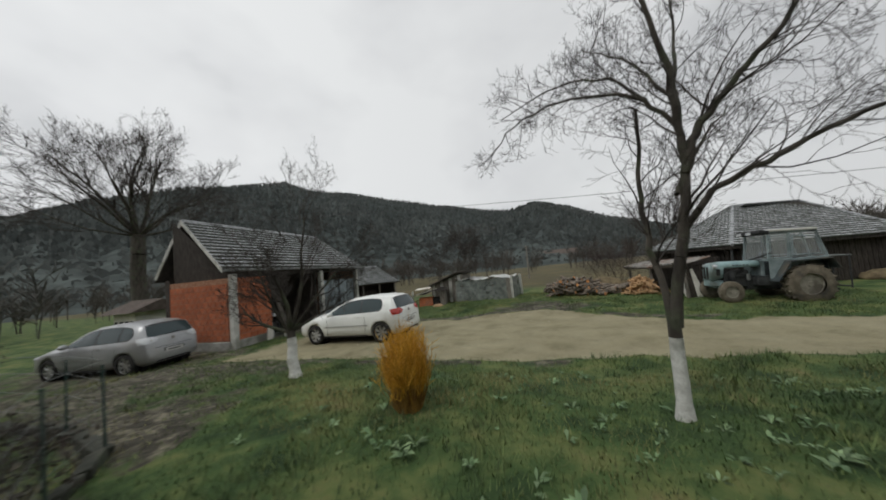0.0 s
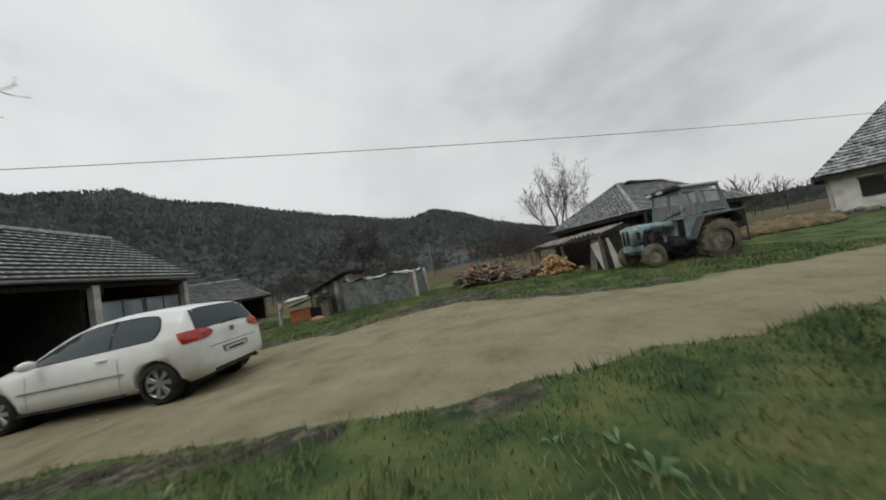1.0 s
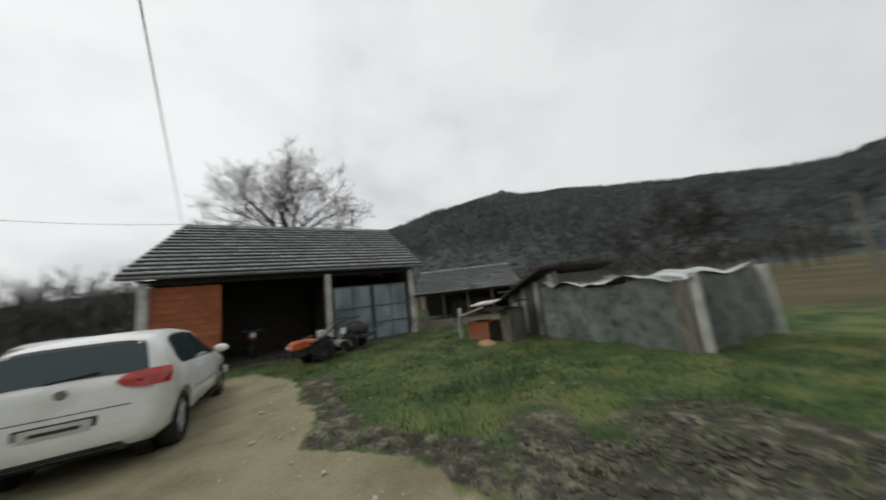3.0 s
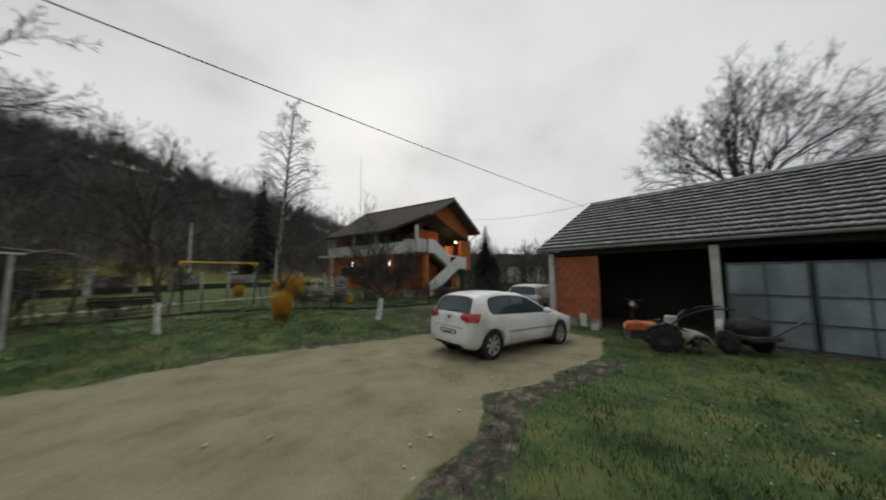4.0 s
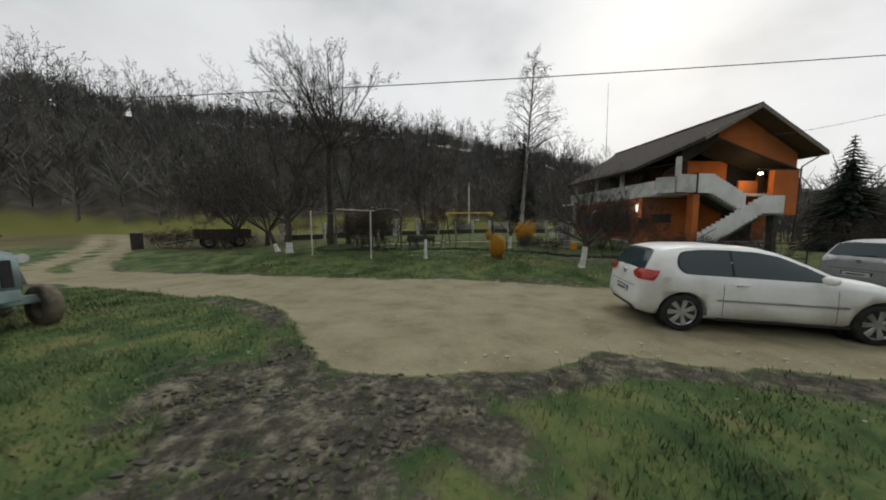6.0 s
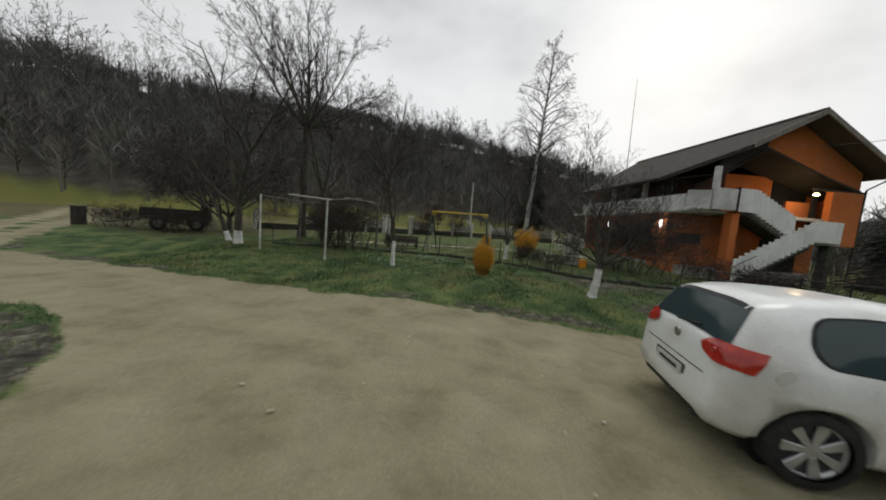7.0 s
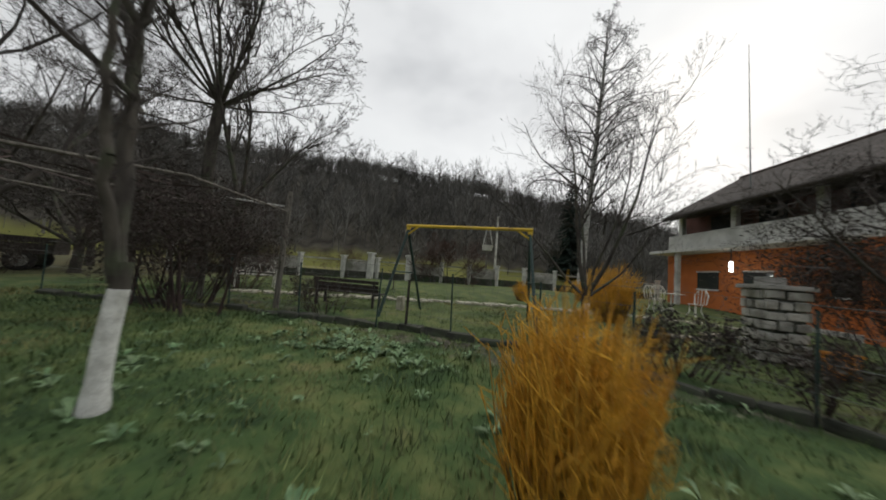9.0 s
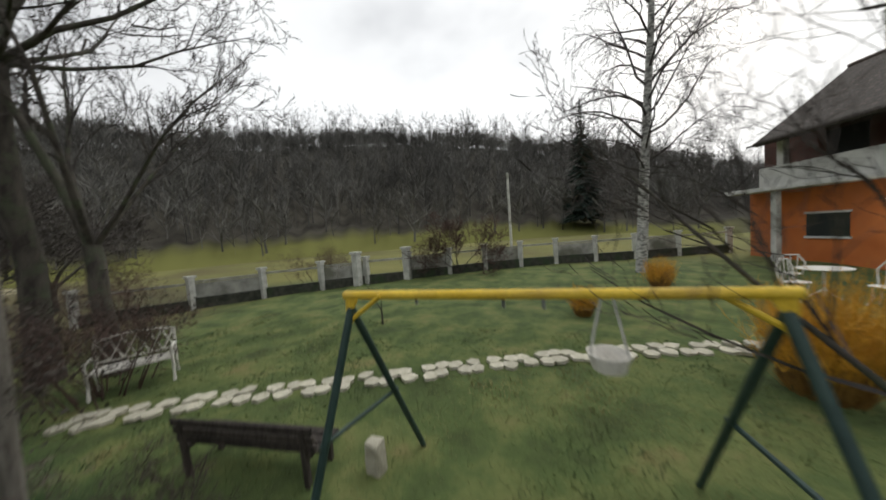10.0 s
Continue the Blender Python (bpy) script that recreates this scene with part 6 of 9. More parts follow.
    # pier in the same dark concrete as the stair underside
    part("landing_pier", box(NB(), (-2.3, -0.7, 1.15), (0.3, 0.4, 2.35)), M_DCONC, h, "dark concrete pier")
    m, u0, u1, z0, z1 = 10, 2.25, -0.15, 3.72, 2.5
    for i in range(m):
        u = u0 + (u1 - u0) * (i + 0.5) / m
        z = z0 + (z1 - z0) * (i + 0.3) / m
        part("step", box(NB(), (u, -1.15, z - 0.1), ((u0 - u1) / m, 0.9, 0.22)), M_CONC, h)
        part("parapet_block", box(NB(), (u, -0.62, z + 0.52), ((u0 - u1) / m * 0.95, 0.1, 1.18), bevel=0.008), M_WHITEP, h)
        part("fin", box(NB(), (u, -0.56, z + 0.52), (0.05, 0.03, 1.16)), M_WHITEP, h)
    part("parapet", box(NB(), (2.77, -0.58, 4.24), (1.02, 0.12, 1.16), bevel=0.01), M_WHITEP, h, "white parapet")
    for k in range(6):
        part("fin", box(NB(), (2.38 + 0.16 * k, -0.51, 4.24), (0.05, 0.03, 1.14)), M_WHITEP, h)
    # slabs far darker than the steps: shade under the flights put into the colour
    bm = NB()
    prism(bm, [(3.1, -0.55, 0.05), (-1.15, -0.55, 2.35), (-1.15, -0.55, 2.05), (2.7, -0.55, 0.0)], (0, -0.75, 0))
    part("stair_slab", bm, M_DCONC, h, "stair underside with its shade in the dark concrete colour")
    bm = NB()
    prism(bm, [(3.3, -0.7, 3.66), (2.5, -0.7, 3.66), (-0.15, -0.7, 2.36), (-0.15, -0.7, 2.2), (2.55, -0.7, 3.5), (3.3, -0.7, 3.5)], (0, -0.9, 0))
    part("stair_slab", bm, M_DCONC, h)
    part("stair_hall_wall", box(NB(), (-1.75, -1.75, 3.85), (1.7, 0.12, 1.5)), M_ORANGE, h, "orange half-height wall behind the landing")
    # openings; hall and ground floor are flat black panels painting in the shade
    part("hall_shade", box(NB(), (-2.0, -2.47, 5.0), (2.2, 0.06, 1.7)), M_BLACK, h, "black panel standing for the shaded stair hall")
    part("door", box(NB(), (-2.45, -1.62, 4.3), (0.34, 0.06, 2.0)), M_DWOOD, h, "dark upstairs door")
    for u, z, w_, hh in ((3.95, 2.16, 1.8, 0.52),):
        w = part("window", box(NB(), (u, -2.49, z), (w_, 0.06, hh)), M_PANE, h, "dark window")
        part("window_frame", box(NB(), (u, -2.455, z + hh / 2), (w_ + 0.1, 0.06, 0.06)), M_DWOOD, w)
        part("window_frame", box(NB(), (u, -2.455, z - hh / 2), (w_ + 0.1, 0.06, 0.06)), M_DWOOD, w)
        part("window_frame", box(NB(), (u, -2.455, z), (0.05, 0.06, hh)), M_DWOOD, w)
    part("ground_floor_shade", box(NB(), (-1.9, -2.49, 1.35), (2.4, 0.06, 2.1)), M_BLACK, h, "black panel standing for the shaded ground-floor opening")
    for y in (-4.2, -7.2, -9.6):
        w = part("window", box(NB(), (4.5, y, 2.15), (0.06, 1.2, 0.9)), M_PANE, h, "dark side window")
        part("window_frame", box(NB(), (4.53, y, 2.6), (0.06, 1.3, 0.07)), M_WALLW, w)
        part("window_frame", box(NB(), (4.53, y, 1.7), (0.06, 1.3, 0.07)), M_WALLW, w)
        w = part("window", box(NB(), (3.86, y, 4.9), (0.06, 1.1, 1.3)), M_PANE, h)
        part("window_frame", box(NB(), (3.89, y, 5.55), (0.06, 1.2, 0.07)), M_DWOOD, w)
    # lamps
    part("lamp_bulb", ball(NB(), (-1.05, -0.6, 4.88), 0.1, (1.5, 1, 0.7), 2), M_LAMPY, h, "lit warm lamp")
    part("lamp_arm", rod(NB(), (-1.3, -0.86, 5.16), (-1.05, -0.6, 4.95), 0.02, 0.02, 6), M_TRIM, h)
    for y, z in ((-7.5, 2.75), (-2.75, 2.85)):
        part("lamp_tube", rod(NB(), (5.34, y, z - 0.22), (5.34, y, z + 0.22), 0.06, 0.06, 10), M_LAMPW, h, "lit white wall lamp")
        part("lamp_bracket", rod(NB(), (5.34, y, z + 0.2), (5.34, y, 3.56), 0.025, 0.025, 6), M_TRIM, h)
    # antenna mast
    bm = rod(NB(), (4.4, -7.6, 5.5), (4.5, -7.6, 13.2), 0.03, 0.012, 6)
    rod(bm, (4.3, -7.6, 8.2), (4.6, -7.6, 8.2), 0.012, 0.012, 5)
    rod(bm, (4.36, -7.6, 7.8), (4.56, -7.6, 7.8), 0.012, 0.012, 5)
    part("antenna_mast", bm, M_GALV, h, "thin aerial mast")
    for (u, y, z, c_, e, s) in ((-1.05, -0.8, 4.96, (1, 0.68, 0.32), 38, 0.1), (5.5, -2.75, 2.85, (0.95, 1, 0.96), 8, 0.1), (5.5, -7.5, 2.75, (0.95, 1, 0.96), 8, 0.1)):
        li = new("house_light", bpy.data.lights.new("house_light", "POINT"))
        li.data.energy, li.data.color, li.data.shadow_soft_size = e, c_, s
        li.matrix_world = h.matrix_world @ Matrix.Translation((u, y, z - 0.25))


make_house()


# ---- vehicles ----
def wheel(parent, c, r, w, rim_r, side, tyre_mat, rim_mat, spokes=7, lugs=0, name="wheel"):
    """A wheel with axle along y; side is +1 or -1 for the face that looks outwards."""
    wh = part(name, lathe(NB(), [(rim_r * 0.97, -w / 2), (r * 0.93, -w / 2), (r, -w * 0.36), (r, w * 0.36), (r * 0.93, w / 2), (rim_r * 0.97, w / 2)], 32, Matrix.Translation(c) @ pose(0, 0, 0, 90)), tyre_mat, parent, "", True)
    y = c[1] + side * w * 0.28
    bm = NB()
    lathe(bm, [(rim_r * 1.0, -w * 0.35), (rim_r * 1.0, w * 0.3), (rim_r * 0.9, w * 0.3), (rim_r * 0.88, 0.0)], 28, Matrix.Translation(c) @ pose(0, 0, 0, 90 * side + 0, 0, 0) @ Matrix.Diagonal((1, 1, -1, 1)))
    part("rim", bm, rim_mat, wh, "", True)
    bm = NB()
    rod(bm, (c[0], y - side * 0.05, c[2]), (c[0], y - side * 0.02, c[2]), rim_r * 0.93, rim_r * 0.93, 24)
    part("brake_disc", bm, M_TRGREY if spokes else rim_mat, wh, "", False)
    bm = NB()
    rod(bm, (c[0], y - side * 0.03, c[2]), (c[0], y + side * 0.012, c[2]), rim_r * 0.28, rim_r * 0.22, 14)
    part("hub", bm, rim_mat, wh)
    for i in range(spokes):
        a = 2 * math.pi * i / spokes
        m = Matrix.Translation((c[0], y, c[2])) @ Matrix.Rotation(a, 4, "Y")
        bm = NB()
        w0, w1 = rim_r * 0.1, rim_r * 0.19
        prism(bm, [m @ Vector(p) for p in ((rim_r * 0.2, -0.012, -w0), (rim_r * 0.96, -0.012, -w1), (rim_r * 0.96, -0.012, w1), (rim_r * 0.2, -0.012, w0))], (0, 0.026, 0))
        bmesh.ops.bevel(bm, geom=bm.edges[:], offset=0.006, segments=1, affect="EDGES")
        part("spoke", bm, rim_mat, wh)
    if lugs:
        bm = NB()
        for i in range(lugs):
            a = 2 * math.pi * i / lugs
            for s in (-1, 1):
                m = Matrix.Translation(c) @ Matrix.Rotation(a + s * 0.06, 4, "Y") @ Matrix.Translation((r + 0.012, s * w * 0.22, 0)) @ Matrix.Rotation(s * 0.6, 4, "X")
                bmesh.ops.create_cube(bm, size=1, matrix=m @ Matrix.Diagonal((0.05, w * 0.5, 0.05, 1)))
        part("tread_lugs", bm, tyre_mat, wh)
    return wh


CAR_TOP = ((-3.46, 0.56), (-3.42, 0.66), (-3.3, 0.745), (-3.0, 0.85), (-2.7, 0.93), (-2.3, 0.99), (-2.17, 1.02), (-1.85, 1.19), (-1.5, 1.345), (-1.15, 1.44), (-0.6, 1.48), (-0.1, 1.47), (0.2, 1.44), (0.42, 1.385), (0.47, 1.34), (0.56, 1.17), (0.63, 1.02), (0.67, 0.96), (0.7, 0.8), (0.72, 0.66), (0.73, 0.5))
CAR_W = ((-3.46, 0.55), (-3.4, 0.66), (-3.25, 0.765), (-2.9, 0.845), (-2.4, 0.872), (-1, 0.88), (0.1, 0.88), (0.45, 0.855), (0.6, 0.82), (0.68, 0.77), (0.73, 0.7))
CAR_BELT = ((-3.46, 0.5), (-3.3, 0.66), (-2.6, 0.82), (-1.9, 0.9), (0, 0.96), (0.5, 0.99), (0.67, 0.9), (0.73, 0.47))
CAR_ROOF = ((-3.46, 0.45), (-3.2, 0.6), (-2.6, 0.7), (-2.2, 0.7), (-1.85, 0.66), (-1.4, 0.63), (-0.3, 0.64), (0.4, 0.63), (0.5, 0.65), (0.63, 0.7), (0.68, 0.7), (0.73, 0.55))
CAR_BOT = ((-3.46, 0.26), (-3.2, 0.2), (-2.6, 0.19), (0, 0.2), (0.5, 0.22), (0.68, 0.26), (0.73, 0.33))


def tab(t, x):
    return float(np.interp(x, [p[0] for p in t], [p[1] for p in t]))


def car_section(x):
    zt, w, be, rw, zb = (tab(t, x) for t in (CAR_TOP, CAR_W, CAR_BELT, CAR_ROOF, CAR_BOT))
    be = min(be, zt - 0.03)
    rw = min(rw, w * 0.95)
    m = (be - zb)
    mid_y, mid_z = (0.955 * w + rw) / 2 + 0.018 * min(1, (zt - be) * 3), (be + zt) / 2 - 0.01
    top = min(0.05, (zt - be) * 0.45)
    return [(0, zb), (0.8 * w, zb), (0.96 * w, zb + 0.14 * m), (w, zb + 0.42 * m), (w, zb + 0.66 * m), (0.985 * w, zb + 0.93 * m), (0.955 * w, be + 0.004), (mid_y, mid_z), (rw, zt - top), (rw * 0.82, zt - top * 0.22), (rw * 0.4, zt + 0.004), (0, zt + 0.006)]


def car_side(x, z):
    s = car_section(x)
    ys, zs = [p[0] for p in s[3:9]], [p[1] for p in s[3:9]]
    return float(np.interp(z, zs, ys))


def car_patch(bm, quad, side, lift=0.006, n=7, k=5):
    """A skin over the flank between four (x, z) corners: lower front, lower rear, upper rear, upper front."""
    rows = []
    for j in range(k):
        v = j / (k - 1)
        row = []
        for i in range(n):
            u = i / (n - 1)
            x = (quad[0][0] * (1 - u) + quad[1][0] * u) * (1 - v) + (quad[3][0] * (1 - u) + quad[2][0] * u) * v
            z = (quad[0][1] * (1 - u) + quad[1][1] * u) * (1 - v) + (quad[3][1] * (1 - u) + quad[2][1] * u) * v
            row.append(bm.verts.new((x, side * (car_side(x, z) + lift), z)))
        rows.append(row)
    for a, b in zip(rows, rows[1:]):
        for i in range(n - 1):
            bm.faces.new((a[i], a[i + 1], b[i + 1], b[i]))
    return bm


def car_window(bm, side, low, high, round_front, round_rear, n=26, k=6, lift=0.006):
    """Side glass between a lower and an upper (x, z) line, with ends rounded over the given lengths."""
    x0, x1 = low[0][0], low[-1][0]
    rows = [[] for j in range(k)]
    for i in range(n):
        x = x0 + (x1 - x0) * (0.5 - 0.5 * math.cos(math.pi * i / (n - 1)))
        a, b = tab(low, x), tab(high, x)
        q = 1.0
        if x - x0 < round_front:
            q = min(q, math.sqrt(max(0.0, 1 - (1 - (x - x0) / round_front) ** 2)))
        if x1 - x < round_rear:
            q = min(q, math.sqrt(max(0.0, 1 - (1 - (x1 - x) / round_rear) ** 2)))
        mid, half = (a + b) / 2, max(0.002, (b - a) / 2 * q)
        for j in range(k):
            z = mid + half * (2 * j / (k - 1) - 1)
            rows[j].append(bm.verts.new((x, side * (car_side(x, z) + lift), z)))
    for a, b in zip(rows, rows[1:]):
        for i in range(n - 1):
            bm.faces.new((a[i], a[i + 1], b[i + 1], b[i]))
    return bm


def car_top(bm, x0, x1, hw0, hw1, lift, n=9, k=8):
    """A skin over the sloping screen from x0 to x1."""
    rows = []
    for j in range(k):
        v = j / (k - 1)
        x = x0 + (x1 - x0) * v
        zt, rw = tab(CAR_TOP, x), tab(CAR_ROOF, x)
        sl = (tab(CAR_TOP, x + 0.02) - tab(CAR_TOP, x - 0.02)) / 0.04
        nx, nz = -sl, 1.0
        q = math.hypot(nx, nz)
        hw = hw0 + (hw1 - hw0) * v
        row = []
        for i in range(n):
            y = -hw + 2 * hw * i / (n - 1)
            drop = 0.0 if abs(y) < rw * 0.4 else 0.05 * min(1, (abs(y) - rw * 0.4) / (rw * 0.6)) ** 2
            row.append(bm.verts.new((x + lift * nx / q, y, zt - drop + 0.006 + lift * nz / q)))
        rows.append(row)
    for a, b in zip(rows, rows[1:]):
        for i in range(n - 1):
            bm.faces.new((a[i], a[i + 1], b[i + 1], b[i]))
    return bm


def make_car(name, m, paint, label, five_door, lamp):
    c = thing(name, m, label, "car")
    xs = sorted(set([p[0] for p in CAR_TOP] + list(np.linspace(-3.3, 0.3, 30).round(3)) + [-3.44, -3.36, 0.5, 0.53, 0.6, 0.65, 0.685, 0.71, 0.725]))
    bm = NB()
    rings = []
    for x in xs:
        s = car_section(x)
        ring = [bm.verts.new((x, y, z)) for y, z in s] + [bm.verts.new((x, -y, z)) for y, z in s[-2:0:-1]]
        rings.append(ring)
    k = len(rings[0])
    for a, b in zip(rings, rings[1:]):
        for i in range(k):
            bm.faces.new((a[i], a[(i + 1) % k], b[(i + 1) % k], b[i]))
    bm.faces.new(rings[0])
    bm.faces.new(rings[-1][::-1])
    bmesh.ops.recalc_face_normals(bm, faces=bm.faces)
    # wheel arches cut out of the shell
    body_me = mesh_of("body", bm, paint, True)
    cut = NB()
    for x in (0.06, -2.58):
        for y in (-0.82, 0.82):
            rod(cut, (x, y - 0.2, 0.31), (x, y + 0.2, 0.31), 0.365, 0.365, 32)
    cut_ob = new("cutter", mesh_of("cutter", cut, M_TRIM))
    body = new("body", body_me)
    mod = body.modifiers.new("arches", "BOOLEAN")
    mod.object, mod.operation, mod.solver = cut_ob, "DIFFERENCE", "EXACT"
    bpy.context.view_layer.update()
    done = bpy.data.meshes.new_from_object(body.evaluated_get(bpy.context.evaluated_depsgraph_get()))
    body.modifiers.clear()
    body.data = done
    done.materials.clear()
    done.materials.append(paint)
    bpy.data.objects.remove(cut_ob)
    body.parent = c
    part("floor_pan", box(NB(), (-1.3, 0, 0.22), (3.5, 1.2, 0.1)), M_TRIM, c, "black underside")
    for s in (-1, 1):
        for x in (0.06, -2.58):
            bm = NB()
            rod(bm, (x, s * 0.5, 0.31), (x, s * 0.62, 0.31), 0.37, 0.37, 24)
            part("wheel_well", bm, M_TRIM, c)
            wheel(c, (x, s * 0.765, 0.31), 0.318, 0.2, 0.24, s, M_TYRE, M_RIM, 7)
        head = ((-2.0, 0.965), (-1.7, 1.14), (-1.35, 1.29), (-1.05, 1.35), (-0.6, 1.378), (-0.2, 1.37), (0.1, 1.33), (0.3, 1.25))
        if five_door:
            wins = [(((-1.98, 0.94), (-0.96, 0.965)), 0.02, 0.02), (((-0.92, 0.967), (-0.16, 0.985)), 0.02, 0.03), (((-0.12, 0.99), (0.26, 1.03)), 0.03, 0.12)]
        else:
            wins = [(((-1.98, 0.94), (-0.66, 0.97)), 0.02, 0.02), (((-0.63, 0.972), (0.13, 1.0)), 0.02, 0.14)]
        for line, rf, rr in wins:
            part("side_window", car_window(NB(), s, line, head, rf, rr), M_GLASS, c, "dark tinted side window", True)
        part("window_trim", car_window(NB(), s, ((-2.02, 0.925), (0.16 if not five_door else 0.3, 0.985)), tuple((x, z + 0.02) for x, z in head), 0.02, 0.15, 30, 6, 0.003), M_TRIM, c, "black window surround", True)
        part("side_moulding", car_patch(NB(), ((-2.15, 0.545), (-0.4, 0.555), (-0.4, 0.585), (-2.15, 0.575)), s, 0.02, 12, 2), M_RIM, c, "pale side moulding")
        part("sill", car_patch(NB(), ((-2.2, 0.225), (-0.4, 0.225), (-0.4, 0.27), (-2.2, 0.27)), s, 0.01, 8, 2), M_TRIM, c, "black sill")
        for x in ((-2.02, -0.5) if not five_door else (-2.02, -0.96, -0.2)):
            part("door_gap", car_patch(NB(), ((x - 0.004, 0.3), (x + 0.004, 0.3), (x + 0.004, 0.93), (x - 0.004, 0.93)), s, 0.003, 2, 6), M_TRIM, c)
        part("filler_cap", rod(NB(), (0.33, s * (car_side(0.33, 0.86) - 0.005), 0.86), (0.33, s * (car_side(0.33, 0.86) + 0.004), 0.86), 0.07, 0.07, 18), paint, c) if s > 0 else None
        part("door_handle", box(NB(), (-0.75, s * (car_side(-0.75, 0.84) + 0.015), 0.84), (0.18, 0.03, 0.03), bevel=0.008), paint, c)
        part("mirror", ball(NB(), (-1.8, s * 0.98, 0.99), 0.1, (0.7, 1.15, 0.75), 3), paint, c, "", True)
        part("headlight", ball(NB(), (-3.2, s * 0.62, 0.655), 0.16, (1.05, 0.9, 0.55), 3), M_CLEAR, c, "clear headlamp", True)
        # tail lamp wraps from the flank round the corner on to the tailgate
        bm = NB()
        rows = []
        for j in range(9):
            v = j / 8
            row = []
            for i in range(15):
                u = i / 14
                end = math.sqrt(max(0.0, 1 - max(0.0, (u - 0.6) / 0.4) ** 2))
                z = 0.925 + (v - 0.5) * 0.185 * (0.04 + 0.96 * end) + 0.02 * u
                back = tab(((0.8, 0.705), (0.96, 0.672), (1.02, 0.632)), z)
                if u < 0.5:
                    x = (0.53 - 0.1 * v) + (0.6 - 0.53 + 0.1 * v) * u / 0.5
                    row.append(bm.verts.new((x, s * (car_side(x, z) + 0.014), z)))
                else:
                    w = (u - 0.5) / 0.5
                    y0 = car_side(0.6, z) + 0.014
                    row.append(bm.verts.new((0.6 + (back + 0.022 - 0.6) * min(1, w * 2.6) ** 0.5, s * (y0 + (0.42 - y0) * w), z)))
            rows.append(row)
        for a, b in zip(rows, rows[1:]):
            for i in range(len(a) - 1):
                bm.faces.new((a[i], a[i + 1], b[i + 1], b[i]))
        bmesh.ops.recalc_face_normals(bm, faces=bm.faces)
        part("tail_lamp", bm, lamp, c, "tail lamp", True)
        part("tail_lamp_lens", ball(NB(), (0.7, s * 0.62, 0.935), 0.03, (0.5, 1, 1), 2), M_PLATE if lamp == M_CLEAR else M_RED, c, "", True)
    part("rear_window", car_top(NB(), 0.47, 0.632, 0.595, 0.68, 0.008), M_GLASS, c, "dark tinted rear window", True)
    part("windscreen", car_top(NB(), -2.15, -1.4, 0.66, 0.58, 0.008), M_GLASS, c, "windscreen", True)
    part("window_band", car_top(NB(), 0.43, 0.478, 0.57, 0.595, 0.006), M_TRIM, c, "black band above the rear window", True)
    part("badge", rod(NB(), (0.67, 0, 0.9), (0.698, 0, 0.897), 0.05, 0.05, 18), M_RIM, c, "round chrome badge")
    # no hollow in the tailgate: a dark grey box paints the recess's shade
    part("plate_recess", box(NB(), (0.716, 0, 0.56), (0.024, 0.6, 0.15), bevel=0.008), M_TRGREY, c, "dark grey panel for the shade of the plate recess")
    part("number_plate", box(NB(), (0.73, 0, 0.56), (0.016, 0.52, 0.11), bevel=0.004), M_PLATE, c, "white number plate")
    part("plate_bar", box(NB(), (0.74, 0, 0.56), (0.006, 0.36, 0.035)), M_TRGREY, c)
    part("bumper_strip", box(NB(), (0.7, 0, 0.3), (0.05, 1.0, 0.06), bevel=0.015), M_TRIM, c, "black lower bumper")
    part("rear_wiper", box(NB(), (0.63, 0.05, 1.045), (0.02, 0.42, 0.02), rx=6), M_TRIM, c)
    part("exhaust", rod(NB(), (0.6, 0.5, 0.26), (0.73, 0.5, 0.26), 0.03, 0.03, 10), M_TRGREY, c)
    part("grille", box(NB(), (-3.44, 0, 0.5), (0.04, 0.9, 0.16), bevel=0.01), M_TRIM, c, "black grille")
    part("boot_gap", box(NB(), (0.712, 0, 0.69), (0.012, 1.1, 0.01)), M_TRIM, c)
    return c


make_car("hatchback_car", pose(-0.07, 0.68, -0.02, 0, -1.0, 3.0), M_WHITE, "dirty white three-door hatchback parked on the gravel", False, M_RED)
make_car("hatchback_car", pose(-6.5, -3.0, gz(-7, -3.2), 0, -0.5, 15.5), M_SILVER, "silver-grey hatchback parked on the drive beside the garage", True, M_CLEAR)


